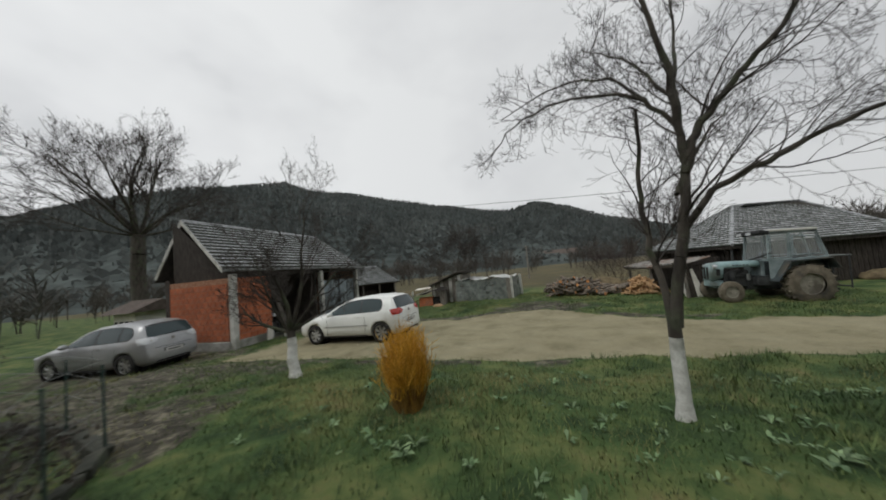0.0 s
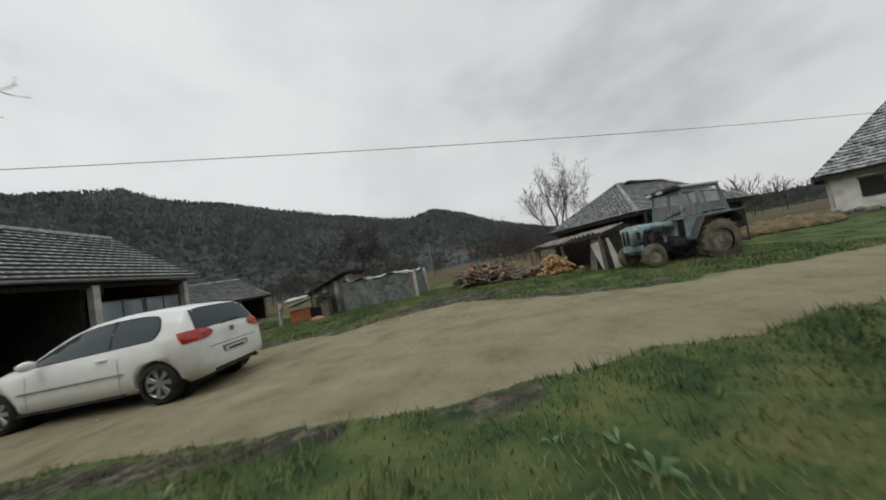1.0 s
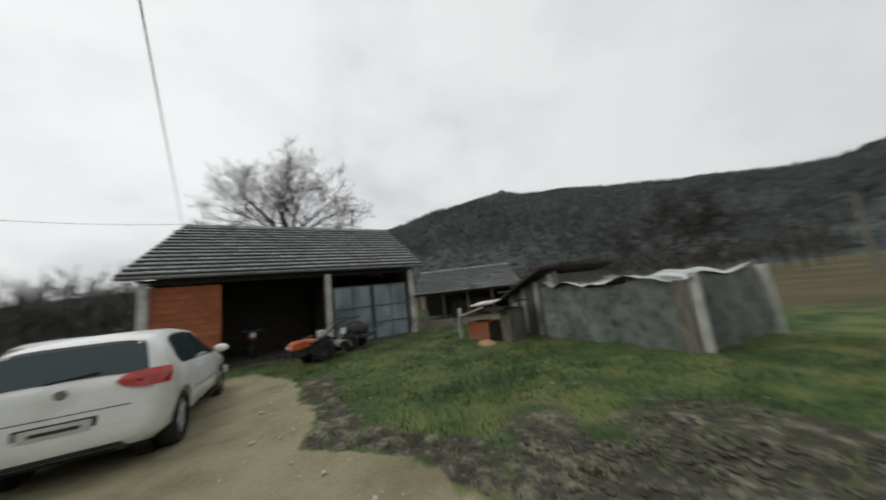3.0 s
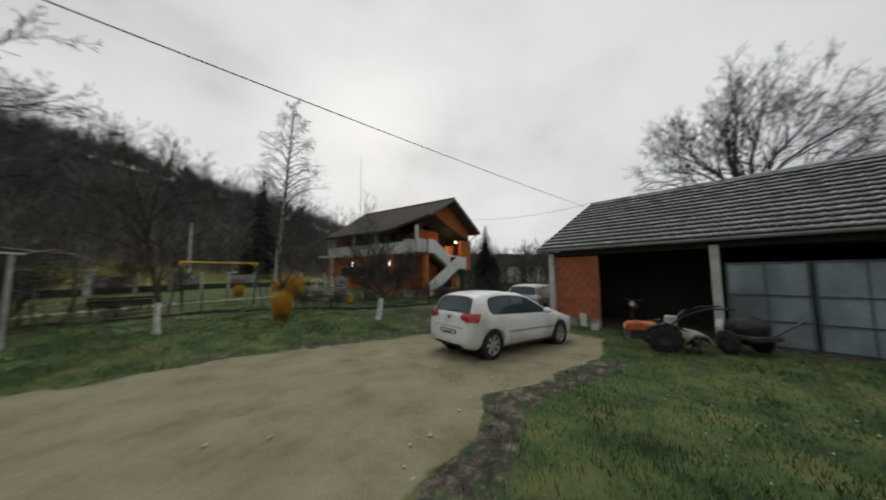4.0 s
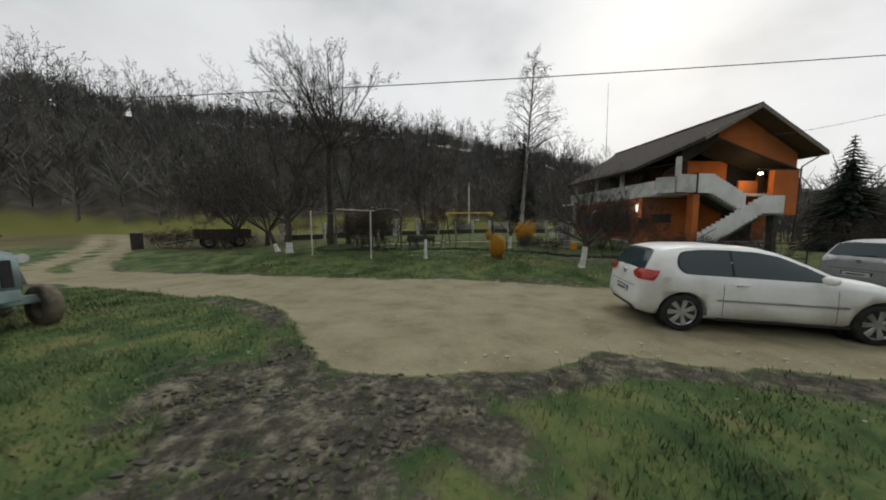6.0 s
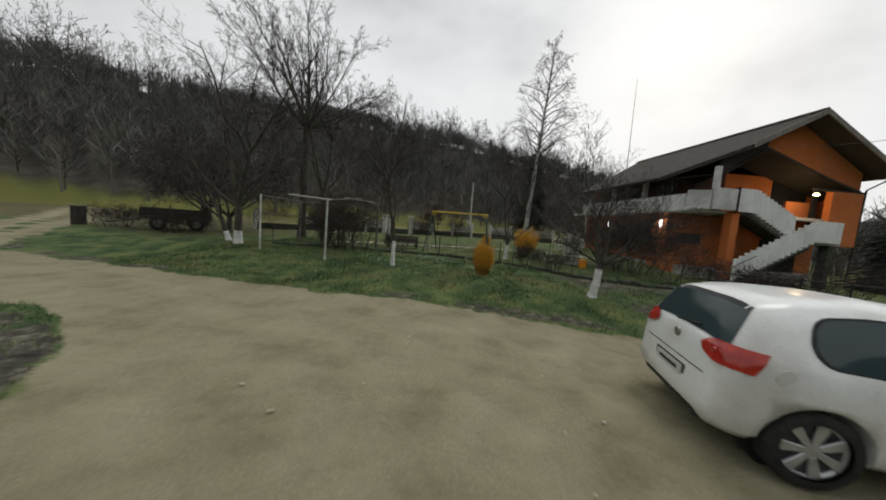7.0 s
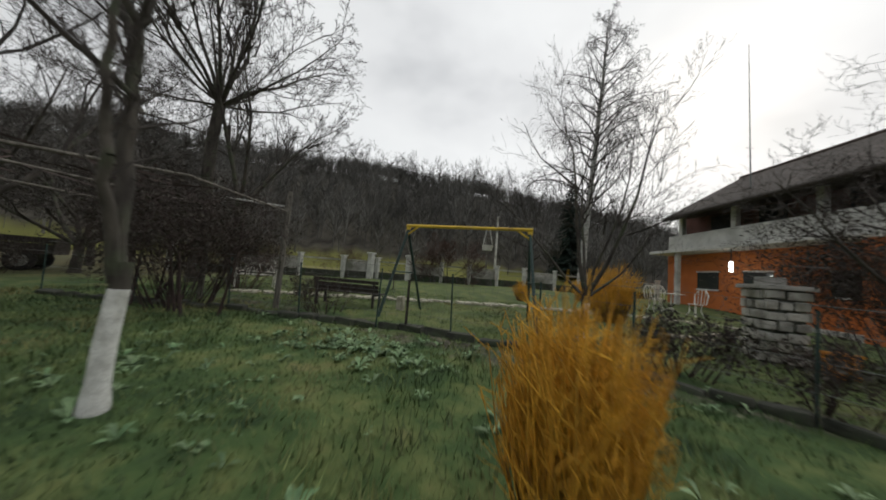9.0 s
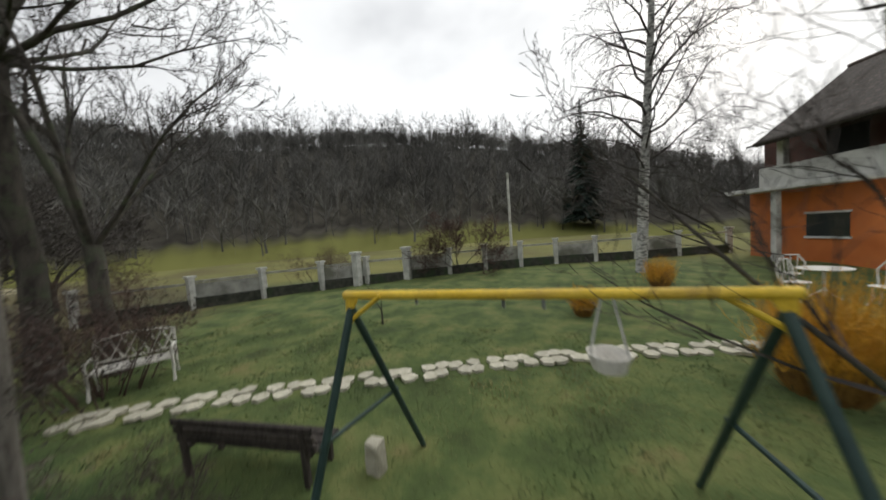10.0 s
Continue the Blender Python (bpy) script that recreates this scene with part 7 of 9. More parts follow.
def make_tractor():
    t = thing("tractor", pose(12.3, 5.2, 0.0, 0, -3.2, 184.5) @ Matrix.Diagonal((0.92, 1, 1, 1)), "old faded blue tractor with a cab and muddy tyres", "tractor")
    for s in (-1, 1):
        wheel(t, (0, s * 0.7, 0.6), 0.6, 0.33, 0.34, s, M_MUDTYRE, M_MUDRIM, 0, 18, "rear_wheel")
        wheel(t, (2.0, s * 0.59, 0.36), 0.35, 0.19, 0.2, s, M_MUDTYRE, M_MUDRIM, 0, 0, "front_wheel")
        # angular fender over the rear wheel: a flat top that breaks down to the front
        line = ((0.86, 0.72), (0.5, 1.33), (-0.52, 1.4), (-0.7, 1.1))
        bm = NB()
        for (x0, z0), (x1, z1) in zip(line, line[1:]):
            prism(bm, [(x0, s * 0.46, z0), (x1, s * 0.46, z1), (x1, s * 0.46, z1 - 0.03), (x0, s * 0.46, z0 - 0.03)], (0, s * 0.44, 0))
        prism(bm, [(0.86, s * 0.46, 0.72), (0.5, s * 0.46, 1.33), (-0.52, s * 0.46, 1.4), (-0.7, s * 0.46, 1.1), (-0.3, s * 0.46, 0.7)], (0, s * 0.02, 0))
        part("fender", bm, M_TRDARK, t, "dark blue-grey angular fender")
    # chassis, gearbox, engine, axle
    bm = NB()
    box(bm, (0.55, 0, 0.62), (1.5, 0.4, 0.42), bevel=0.05)
    rod(bm, (0, -0.6, 0.6), (0, 0.6, 0.6), 0.13, 0.13, 12)
    part("gearbox", bm, M_TRGREY, t, "greasy dark gearbox")
    bm = NB()
    box(bm, (1.6, 0, 0.78), (0.75, 0.36, 0.55), bevel=0.03)
    for i in range(4):
        rod(bm, (1.35 + i * 0.16, -0.24, 0.95), (1.35 + i * 0.16, 0.24, 0.95), 0.05, 0.05, 8)
    rod(bm, (1.75, 0.26, 0.75), (1.75, 0.26, 1.0), 0.08, 0.08, 10)
    part("engine", bm, M_TRGREY, t, "greasy dark engine block")
    bm = NB()
    box(bm, (2.0, 0, 0.5), (0.18, 1.15, 0.14), bevel=0.02)
    box(bm, (2.2, 0, 0.62), (0.4, 0.44, 0.2), bevel=0.03)
    part("front_axle", bm, M_TRACT, t, "pale blue front axle bracket")
    # bonnet with rounded nose
    bm = NB()
    rows = []
    for x, w, z0, z1 in ((0.95, 0.27, 1.14, 1.36), (1.3, 0.27, 1.16, 1.36), (1.98, 0.27, 1.14, 1.35), (2.04, 0.27, 0.8, 1.34), (2.28, 0.27, 0.72, 1.32), (2.36, 0.25, 0.7, 1.26), (2.4, 0.22, 0.72, 1.18)):
        row = [bm.verts.new((x, y, z)) for y, z in ((-w, z0), (-w, z1 - 0.1), (-w * 0.8, z1 - 0.02), (0, z1), (w * 0.8, z1 - 0.02), (w, z1 - 0.1), (w, z0))]
        rows.append(row)
    for a, b in zip(rows, rows[1:]):
        for i in range(6):
            bm.faces.new((a[i], a[i + 1], b[i + 1], b[i]))
    bm.faces.new(rows[-1])
    bmesh.ops.recalc_face_normals(bm, faces=bm.faces)
    bmesh.ops.solidify(bm, geom=bm.faces[:], thickness=0.015)
    part("bonnet", bm, M_TRACT, t, "faded pale blue bonnet", True)
    for y in (-0.1, 0.1):
        part("grille_slot", box(NB(), (2.4, y, 0.97), (0.03, 0.12, 0.42), bevel=0.012), M_TRIM, t, "black grille opening")
    for s in (-1, 1):
        part("headlamp", rod(NB(), (2.22, s * 0.31, 1.2), (2.32, s * 0.31, 1.19), 0.06, 0.075, 14), M_CLEAR, t, "round headlamp")
        part("air_vent", box(NB(), (2.16, s * 0.275, 1.0), (0.11, 0.02, 0.22), bevel=0.006), M_TRIM, t)
        for k in range(5):
            part("bonnet_vent", box(NB(), (1.3 + 0.1 * k, s * 0.272, 1.22), (0.06, 0.012, 0.03)), M_TRIM, t)
    # hoses and pipes along the open engine bay
    for k in range(5):
        y, z = 0.2 + 0.02 * (k % 2), 0.82 + 0.07 * k
        part("engine_pipe", rodline(NB(), [(1.12 + 0.08 * k, y, z), (1.4 + 0.05 * k, y + 0.05, z + 0.05), (1.85, y, z - 0.04)], 0.018, 6), M_TRGREY if k % 2 else M_TRIM, t)
    part("filter_bowl", rod(NB(), (1.3, 0.27, 0.72), (1.3, 0.27, 0.92), 0.05, 0.055, 12), M_GALV, t, "dull metal filter bowl")
    part("battery_box", box(NB(), (1.0, 0.38, 0.68), (0.36, 0.26, 0.24), bevel=0.02), M_TRGREY, t)
    # cab of slim posts: raked windscreen, door, rear quarter, all glazed and open to view
    x1, xm, x0, zs, zr = 0.9, 0.32, -0.62, 1.4, 2.26
    wb, wt = 0.6, 0.54
    foot = {"front": (x1, 1.32), "mid": (xm, 0.74), "rear": (x0, zs)}
    head = {"front": (x1 - 0.08, zr), "mid": (xm - 0.06, zr), "rear": (x0 + 0.2, zr)}
    for s in (-1, 1):
        for k in foot:
            part("cab_post", rod(NB(), (foot[k][0], s * wb, foot[k][1]), (head[k][0], s * wt, head[k][1]), 0.032, 0.03, 6), M_TRBLUE, t, "blue-grey cab post")
        part("door_panel", prism(NB(), [(x1, s * 0.6, 0.78), (xm + 0.04, s * 0.61, 0.74), (xm + 0.03, s * 0.61, 1.36), (x1, s * 0.6, 1.33)], (0, s * 0.02, 0)), M_TRBLUE, t, "faded blue-grey door panel")
        part("rear_panel", prism(NB(), [(xm - 0.02, s * 0.615, 0.76), (xm - 0.16, s * 0.615, 0.76), (-0.02, s * 0.615, 1.3), (x0, s * 0.615, 1.36), (x0, s * 0.615, 1.42), (xm - 0.03, s * 0.615, 1.4)], (0, s * 0.02, 0)), M_TRBLUE, t, "faded blue-grey side panel")
        part("side_glass", prism(NB(), [(x1 - 0.03, s * 0.6, 1.37), (xm + 0.03, s * 0.6, 1.39), (xm - 0.03, s * 0.545, 2.22), (x1 - 0.1, s * 0.545, 2.22)], (0, s * 0.006, 0)), M_CABGL, t, "clear side glass")
        part("side_glass", prism(NB(), [(xm - 0.03, s * 0.6, 1.44), (x0 + 0.05, s * 0.6, 1.46), (x0 + 0.22, s * 0.545, 2.22), (xm - 0.09, s * 0.545, 2.22)], (0, s * 0.006, 0)), M_CABGL, t)
        # rounded frame of the rear quarter glass
        part("window_frame", rodline(NB(), [(xm - 0.06, s * 0.61, 1.5), (x0 + 0.14, s * 0.61, 1.52), (x0 + 0.24, s * 0.565, 2.06), (xm - 0.12, s * 0.565, 2.1), (xm - 0.06, s * 0.61, 1.5)], 0.028, 6), M_TRBLUE, t)
        part("window_frame", rodline(NB(), [(x1 - 0.06, s * 0.61, 1.42), (xm + 0.06, s * 0.61, 1.44), (xm, s * 0.565, 2.1), (x1 - 0.12, s * 0.565, 2.12), (x1 - 0.06, s * 0.61, 1.42)], 0.022, 6), M_TRBLUE, t)
        part("mid_rail", rod(NB(), (x1, s * 0.61, 1.35), (x0, s * 0.62, 1.42), 0.028, 0.028, 6), M_TRBLUE, t)
        part("top_rail", rod(NB(), (x1 - 0.08, s * wt, 2.24), (x0 + 0.2, s * wt, 2.24), 0.03, 0.03, 6), M_TRBLUE, t)
    part("grab_bar", rodline(NB(), [(1.02, -0.62, 1.26), (0.98, 0.1, 1.42), (0.86, 0.7, 1.6)], 0.022, 6), M_TRIM, t, "black bar across the windscreen")
    part("windscreen", prism(NB(), [(x1, -0.56, 1.34), (x1, 0.56, 1.34), (x1 - 0.08, 0.52, 2.22), (x1 - 0.08, -0.52, 2.22)], (0.006, 0, 0)), M_CABGL, t, "clear windscreen")
    for z, w in ((1.35, 0.6), (2.24, 0.54)):
        part("cross_rail", rod(NB(), (x1 - (0.08 if z > 2 else 0), -w, z), (x1 - (0.08 if z > 2 else 0), w, z), 0.028, 0.028, 6), M_TRBLUE, t)
        part("cross_rail", rod(NB(), (x0 + (0.2 if z > 2 else 0), -w, z + 0.05 * (z < 2)), (x0 + (0.2 if z > 2 else 0), w, z + 0.05 * (z < 2)), 0.028, 0.028, 6), M_TRBLUE, t)
    # rear wall with two rounded windows
    for y in (-0.54, 0.0, 0.54):
        part("rear_bar", rod(NB(), (x0, y, 1.4), (x0 + 0.2, y * 0.95, 2.24), 0.04, 0.04, 6), M_TRBLUE, t)
    part("dashboard", box(NB(), (0.86, 0, 1.1), (0.1, 0.5, 0.5)), M_TRBLUE, t, "dark bulkhead")
    part("rear_wall", box(NB(), (x0, 0, 1.2), (0.03, 1.2, 0.42)), M_TRDARK, t)
    bm = NB()
    box(bm, (0.2, 0, 2.3), (1.3, 1.2, 0.07), bevel=0.025)
    part("cab_roof", bm, M_WALLW, t, "whitish cab roof")
    part("roof_visor", box(NB(), (0.94, 0, 2.26), (0.26, 1.24, 0.12), ry=-12, bevel=0.03), M_TRIM, t, "dark roof visor")
    for y in (-0.42, 0.06):
        part("work_lamp", box(NB(), (1.06, y, 2.25), (0.06, 0.24, 0.09), bevel=0.01), M_CLEAR, t)
    part("seat", box(NB(), (-0.1, 0, 1.05), (0.45, 0.5, 0.12), bevel=0.04), M_TRIM, t, "black seat")
    part("seat_back", box(NB(), (-0.32, 0, 1.26), (0.1, 0.46, 0.36), bevel=0.04), M_TRIM, t)
    bm = NB()
    lathe(bm, [(0.2, -0.012), (0.215, 0), (0.2, 0.012), (0.185, 0), (0.2, -0.012)], 20, Matrix.Translation((0.5, 0, 1.42)) @ pose(0, 0, 0, 0, -50, 0))
    part("steering_wheel", bm, M_TRIM, t)
    # carrier frame behind
    for s in (-1, 1):
        part("carrier_post", rod(NB(), (-0.75, s * 0.5, 0.5), (-0.8, s * 0.5, 1.42), 0.025, 0.025, 6), M_TRGREY, t, "thin rusty carrier post")
        part("carrier_post", rod(NB(), (-1.2, s * 0.5, 0.45), (-1.2, s * 0.5, 1.44), 0.02, 0.02, 6), M_TRGREY, t)
        part("carrier_rail", rod(NB(), (-0.6, s * 0.5, 1.42), (-1.25, s * 0.5, 1.44), 0.02, 0.02, 6), M_GALV, t)
        part("carrier_rail", rod(NB(), (-0.7, s * 0.5, 0.55), (-1.2, s * 0.5, 0.5), 0.025, 0.025, 6), M_TRGREY, t)
    part("carrier_rail", rod(NB(), (-1.2, -0.5, 1.44), (-1.2, 0.5, 1.44), 0.02, 0.02, 6), M_GALV, t)
    part("exhaust_pipe", rod(NB(), (1.45, -0.2, 1.2), (1.45, -0.2, 1.75), 0.03, 0.03, 8), M_TRGREY, t)
    part("tow_bar", box(NB(), (-0.75, 0, 0.55), (0.7, 0.12, 0.08)), M_TRGREY, t)
    for s in (-1, 1):
        part("lift_arm", rod(NB(), (-0.1, s * 0.25, 0.5), (-0.95, s * 0.42, 0.42), 0.035, 0.03, 8), M_TRGREY, t)
        part("step_plate", box(NB(), (0.42, s * 0.62, 0.52), (0.3, 0.2, 0.03)), M_TRGREY, t)
    return t


make_tractor()


def make_cultivator():
    c = thing("motor_cultivator", pose(-4.02, 3.32, gz(-4, 3.3), 0, 0, 122), "orange two-wheel walking tractor with black handlebars before the garage", "cultivator")
    for s in (-1, 1):
        wheel(c, (0, s * 0.3, 0.33), 0.33, 0.16, 0.15, s, M_TYRE, M_TRGREY, 0, 14)
    bm = NB()
    rows = []
    for x, w, z0, z1 in ((-0.12, 0.17, 0.5, 0.66), (-0.5, 0.17, 0.48, 0.68), (-0.7, 0.15, 0.46, 0.66), (-0.78, 0.11, 0.46, 0.6)):
        rows.append([bm.verts.new((x, y, z)) for y, z in ((-w, z0), (-w, z1 - 0.04), (-w * 0.7, z1), (w * 0.7, z1), (w, z1 - 0.04), (w, z0))])
    for a, b in zip(rows, rows[1:]):
        for i in range(6):
            bm.faces.new((a[i], a[(i + 1) % 6], b[(i + 1) % 6], b[i]))
    bm.faces.new(rows[0])
    bm.faces.new(rows[-1][::-1])
    bmesh.ops.recalc_face_normals(bm, faces=bm.faces)
    part("bonnet", bm, M_OPAINT, c, "orange engine bonnet")
    part("engine", box(NB(), (-0.42, 0, 0.36), (0.5, 0.26, 0.22), bevel=0.03), M_TRGREY, c, "greasy dark engine")
    for s in (-1, 1):
        part("headlamp", rod(NB(), (-0.76, s * 0.08, 0.54), (-0.8, s * 0.08, 0.54), 0.035, 0.04, 10), M_CLEAR, c)
    part("gearbox", box(NB(), (0.02, 0, 0.38), (0.34, 0.22, 0.34), bevel=0.03), M_TRGREY, c)
    part("front_bumper", rodline(NB(), [(-0.8, -0.2, 0.22), (-0.86, 0, 0.4), (-0.8, 0.2, 0.22)], 0.022), M_TRIM, c)
    part("fuel_can", box(NB(), (0.22, 0.06, 0.72), (0.24, 0.18, 0.24), bevel=0.04), M_CONCP, c, "pale plastic fuel can")
    for s in (-1, 1):
        pts = [(0.1, s * 0.08, 0.55), (0.45, s * 0.16, 0.88), (0.85, s * 0.28, 1.06), (1.3, s * 0.33, 1.08)]
        part("handlebar", rodline(NB(), pts, 0.024), M_TRIM, c, "black handlebar")
        part("mudguard", prism(NB(), [(-0.35, s * 0.22, 0.6), (0.05, s * 0.22, 0.72), (0.4, s * 0.22, 0.56), (0.4, s * 0.22, 0.53), (0.05, s * 0.22, 0.69), (-0.35, s * 0.22, 0.57)], (0, s * 0.18, 0)), M_TRGREY, c)
    part("gear_lever", rod(NB(), (0.1, 0, 0.6), (0.5, 0.02, 1.02), 0.012, 0.012, 6), M_GALV, c)
    bm = NB()
    rod(bm, (0.62, -0.36, 0.22), (0.62, 0.36, 0.22), 0.05, 0.05, 8)
    for i in range(12):
        a, y = i * 1.05, -0.33 + 0.06 * i
        rod(bm, (0.62, y, 0.22), (0.62 + 0.2 * math.cos(a), y, 0.22 + 0.2 * math.sin(a)), 0.016, 0.01, 5)
    part("tiller", bm, M_TRGREY, c, "dark rotary tiller")
    part("tiller_hood", prism(NB(), [(0.38, -0.4, 0.34), (0.55, -0.4, 0.5), (0.8, -0.4, 0.46), (0.92, -0.4, 0.26), (0.88, -0.4, 0.26), (0.78, -0.4, 0.42), (0.56, -0.4, 0.46), (0.4, -0.4, 0.31)], (0, 0.8, 0)), M_CONC, c, "dull grey tiller hood")
    d = thing("hand_trailer", pose(-5.25, 4.55, gz(-5, 4), 0, 0, 60), "dark loaded handcart with rubber tyres in front of the gate", "handcart")
    for s in (-1, 1):
        wheel(d, (0, s * 0.42, 0.27), 0.27, 0.11, 0.13, s, M_TYRE, M_TRGREY, 0, 0)
    part("tray", box(NB(), (0.1, 0, 0.42), (0.9, 0.66, 0.1), bevel=0.02), M_TRGREY, d)
    bm = ball(NB(), (0.05, 0, 0.55), 0.45, (0.95, 0.72, 0.8), 4)
    for v in bm.verts:
        v.co += 0.07 * noise.noise_vector(v.co * 4.0) + 0.03 * noise.noise_vector(v.co * 11.0)
    part("tarpaulin", bm, M_TRIM, d, "crumpled black tarpaulin", True)
    part("drawbar", rodline(NB(), [(0.5, 0, 0.42), (0.9, -0.05, 0.7), (1.3, -0.12, 0.98)], 0.022), M_GALV, d)
    part("label_card", box(NB(), (-0.25, -0.34, 0.66), (0.16, 0.02, 0.2), rx=-20), M_PLAST, d, "white card")
    solid("white_board", box(NB(), (0, 0, 0.24), (0.24, 0.05, 0.48), rx=6, bevel=0.01), M_PLAST, "white board leaning against the brick pier", "board", m=pose(-5.68, 0.28, -0.04, 0, 0, 95))
    b = thing("paint_tub", pose(-5.4, 0.85, -0.04), "small white plastic tub on the grass", "tub")
    part("tub_body", lathe(NB(), [(0.0, 0.0), (0.12, 0.0), (0.14, 0.17), (0.13, 0.17), (0.11, 0.02)], 16), M_PLAST, b)
    part("tub_rim", lathe(NB(), [(0.13, 0.165), (0.15, 0.17), (0.15, 0.185), (0.13, 0.19)], 16), M_PLAST, b)
    mo = thing("moped", pose(-7.4, 1.3, 0.0, 0, 0, 12), "old dark moped standing inside the garage", "moped")
    for x in (-0.5, 0.5):
        wheel(mo, (x, 0, 0.27), 0.27, 0.08, 0.2, -1, M_TYRE, M_RIM, 9)
    part("frame", rodline(NB(), [(-0.5, 0, 0.27), (-0.1, 0, 0.45), (0.35, 0, 0.75), (0.5, 0, 0.27)], 0.03), M_TRIM, mo)
    part("seat", box(NB(), (-0.25, 0, 0.72), (0.55, 0.2, 0.1), bevel=0.03), M_TRIM, mo)
    part("tank", ball(NB(), (0.1, 0, 0.66), 0.16, (1.3, 0.7, 0.7), 2), M_OPAINT, mo, "red fuel tank", True)
    part("headlamp", rod(NB(), (0.45, 0, 0.8), (0.56, 0, 0.8), 0.07, 0.09, 14), M_CLEAR, mo, "round headlamp")
    part("handlebar", rodline(NB(), [(0.3, -0.3, 0.95), (0.38, 0, 0.9), (0.3, 0.3, 0.95)], 0.015), M_GALV, mo)


make_cultivator()


# ---- firewood ----
def log_mesh(r, ln, bark, cut, wob_=0.06):
    bm = NB()
    n = 9
    rings = []
    for k, x in enumerate((-ln / 2, -ln / 6, ln / 6, ln / 2)):
        rings.append([bm.verts.new((x, r * (1 + random.uniform(-wob_, wob_)) * math.cos(2 * math.pi * i / n), r * (1 + random.uniform(-wob_, wob_)) * math.sin(2 * math.pi * i / n))) for i in range(n)])
    for a, b in zip(rings, rings[1:]):
        for i in range(n):
            bm.faces.new((a[i], a[(i + 1) % n], b[(i + 1) % n], b[i]))
    e0, e1 = bm.faces.new(rings[0][::-1]), bm.faces.new(rings[-1])
    e0.material_index = e1.material_index = 1
    me = mesh_of("log", bm, bark)
    me.materials.append(cut)
    return me


def split_mesh(r, ln):
    bm = NB()
    a = random.uniform(0.8, 1.5)
    pts = [(0, 0)] + [(r * math.cos(t), r * math.sin(t)) for t in np.linspace(0, a, 4)]
    prism(bm, [(-ln / 2, y, z) for y, z in pts], (ln, 0, 0))
    return mesh_of("log", bm, M_SPLIT)


def make_woodpiles():
    rr = random.Random(4)
    p = thing("log_pile", pose(5.7, 8.5, gz(5.7, 8.5)), "loose heap of grey-barked round logs on the grass", "log pile")
    kinds = [log_mesh(rr.uniform(0.04, 0.085), rr.uniform(0.55, 0.95), M_LOG, M_CUTO if i % 4 == 0 else M_CUT if i % 4 == 2 else M_LOG) for i in range(9)]
    for i in range(215):
        x = rr.uniform(-0.95, 1.25)
        y = rr.uniform(-0.5, 0.75)
        top = 0.72 * max(0.12, 1 - abs((x - 0.15) / 1.3) ** 2.2 * 0.7) * max(0.2, 1 - (max(0, -y) / 0.65) ** 2)
        z = 0.08 + top * rr.uniform(0, 1) ** 0.7
        o = new("log", kinds[i % 9])
        o.parent = p
        o.matrix_basis = pose(x, y, z, rr.uniform(0, 360), rr.uniform(-28, 28), rr.choice((65, 120, 20, 150, 0, 40, 170)) + rr.uniform(-25, 25))
    q = thing("old_log_pile", pose(7.55, 8.5, gz(7.5, 8.5)), "low pile of old brown logs beside the heap", "log pile")
    for i in range(46):
        o = new("log", kinds[(i * 2) % 9])
        o.parent = q
        o.matrix_basis = pose(rr.uniform(-0.6, 0.7), rr.uniform(-0.35, 0.6), 0.07 + rr.uniform(0, 0.32), rr.uniform(0, 360), rr.uniform(-10, 10), rr.uniform(-30, 30))
    s = thing("split_firewood", pose(8.8, 8.1, gz(8.8, 8.1)), "heap of freshly split pale firewood under the lean-to", "firewood")
    kinds = [split_mesh(rr.uniform(0.07, 0.13), rr.uniform(0.28, 0.45)) for i in range(8)]
    for i in range(170):
        x, y = rr.gauss(-0.05, 0.31), rr.uniform(-0.55, 0.7)
        z = 0.05 + max(0.05, 0.72 * (1 - (x / 0.7) ** 2) * (0.55 + 0.45 * (y + 0.55) / 1.2)) * rr.uniform(0.1, 1)
        o = new("log", kinds[i % 8])
        o.parent = s
        o.matrix_basis = pose(x, y, max(0.05, z), rr.uniform(0, 360), rr.uniform(-35, 35), rr.uniform(0, 360))
    for i in range(16):
        o = new("log", kinds[i % 8])
        o.parent = s
        o.matrix_basis = pose(rr.uniform(-0.8, 0.9), rr.uniform(-0.75, -0.4), 0.05, rr.uniform(0, 360), 0, rr.uniform(0, 360))
    h = thing("hay_heap", pose(7.4, 9.9, gz(7.4, 9.9)), "flat yellowish heap of old hay behind the logs", "hay")
    bm = ball(NB(), (0, 0, 0.1), 1.0, (1.25, 0.8, 0.62), 4)
    for v in bm.verts:
        v.co += Vector((0, 0, 0.07 * noise.noise(v.co * 5)))
    part("hay", bm, M_DRY, h, "", True)
    h2 = thing("hay_heap", pose(18.6, 8.9, gz(18, 9)), "long low heap of dry hay beyond the tractor", "hay")
    bm = ball(NB(), (0, 0, 0.06), 1.0, (2.4, 0.8, 0.45), 5)
    for v in bm.verts:
        v.co += Vector((0, 0, 0.12 * noise.noise(v.co * 3) + 0.06 * noise.noise(v.co * 9)))
    part("hay", bm, M_DRY, h2, "", True)


make_woodpiles()


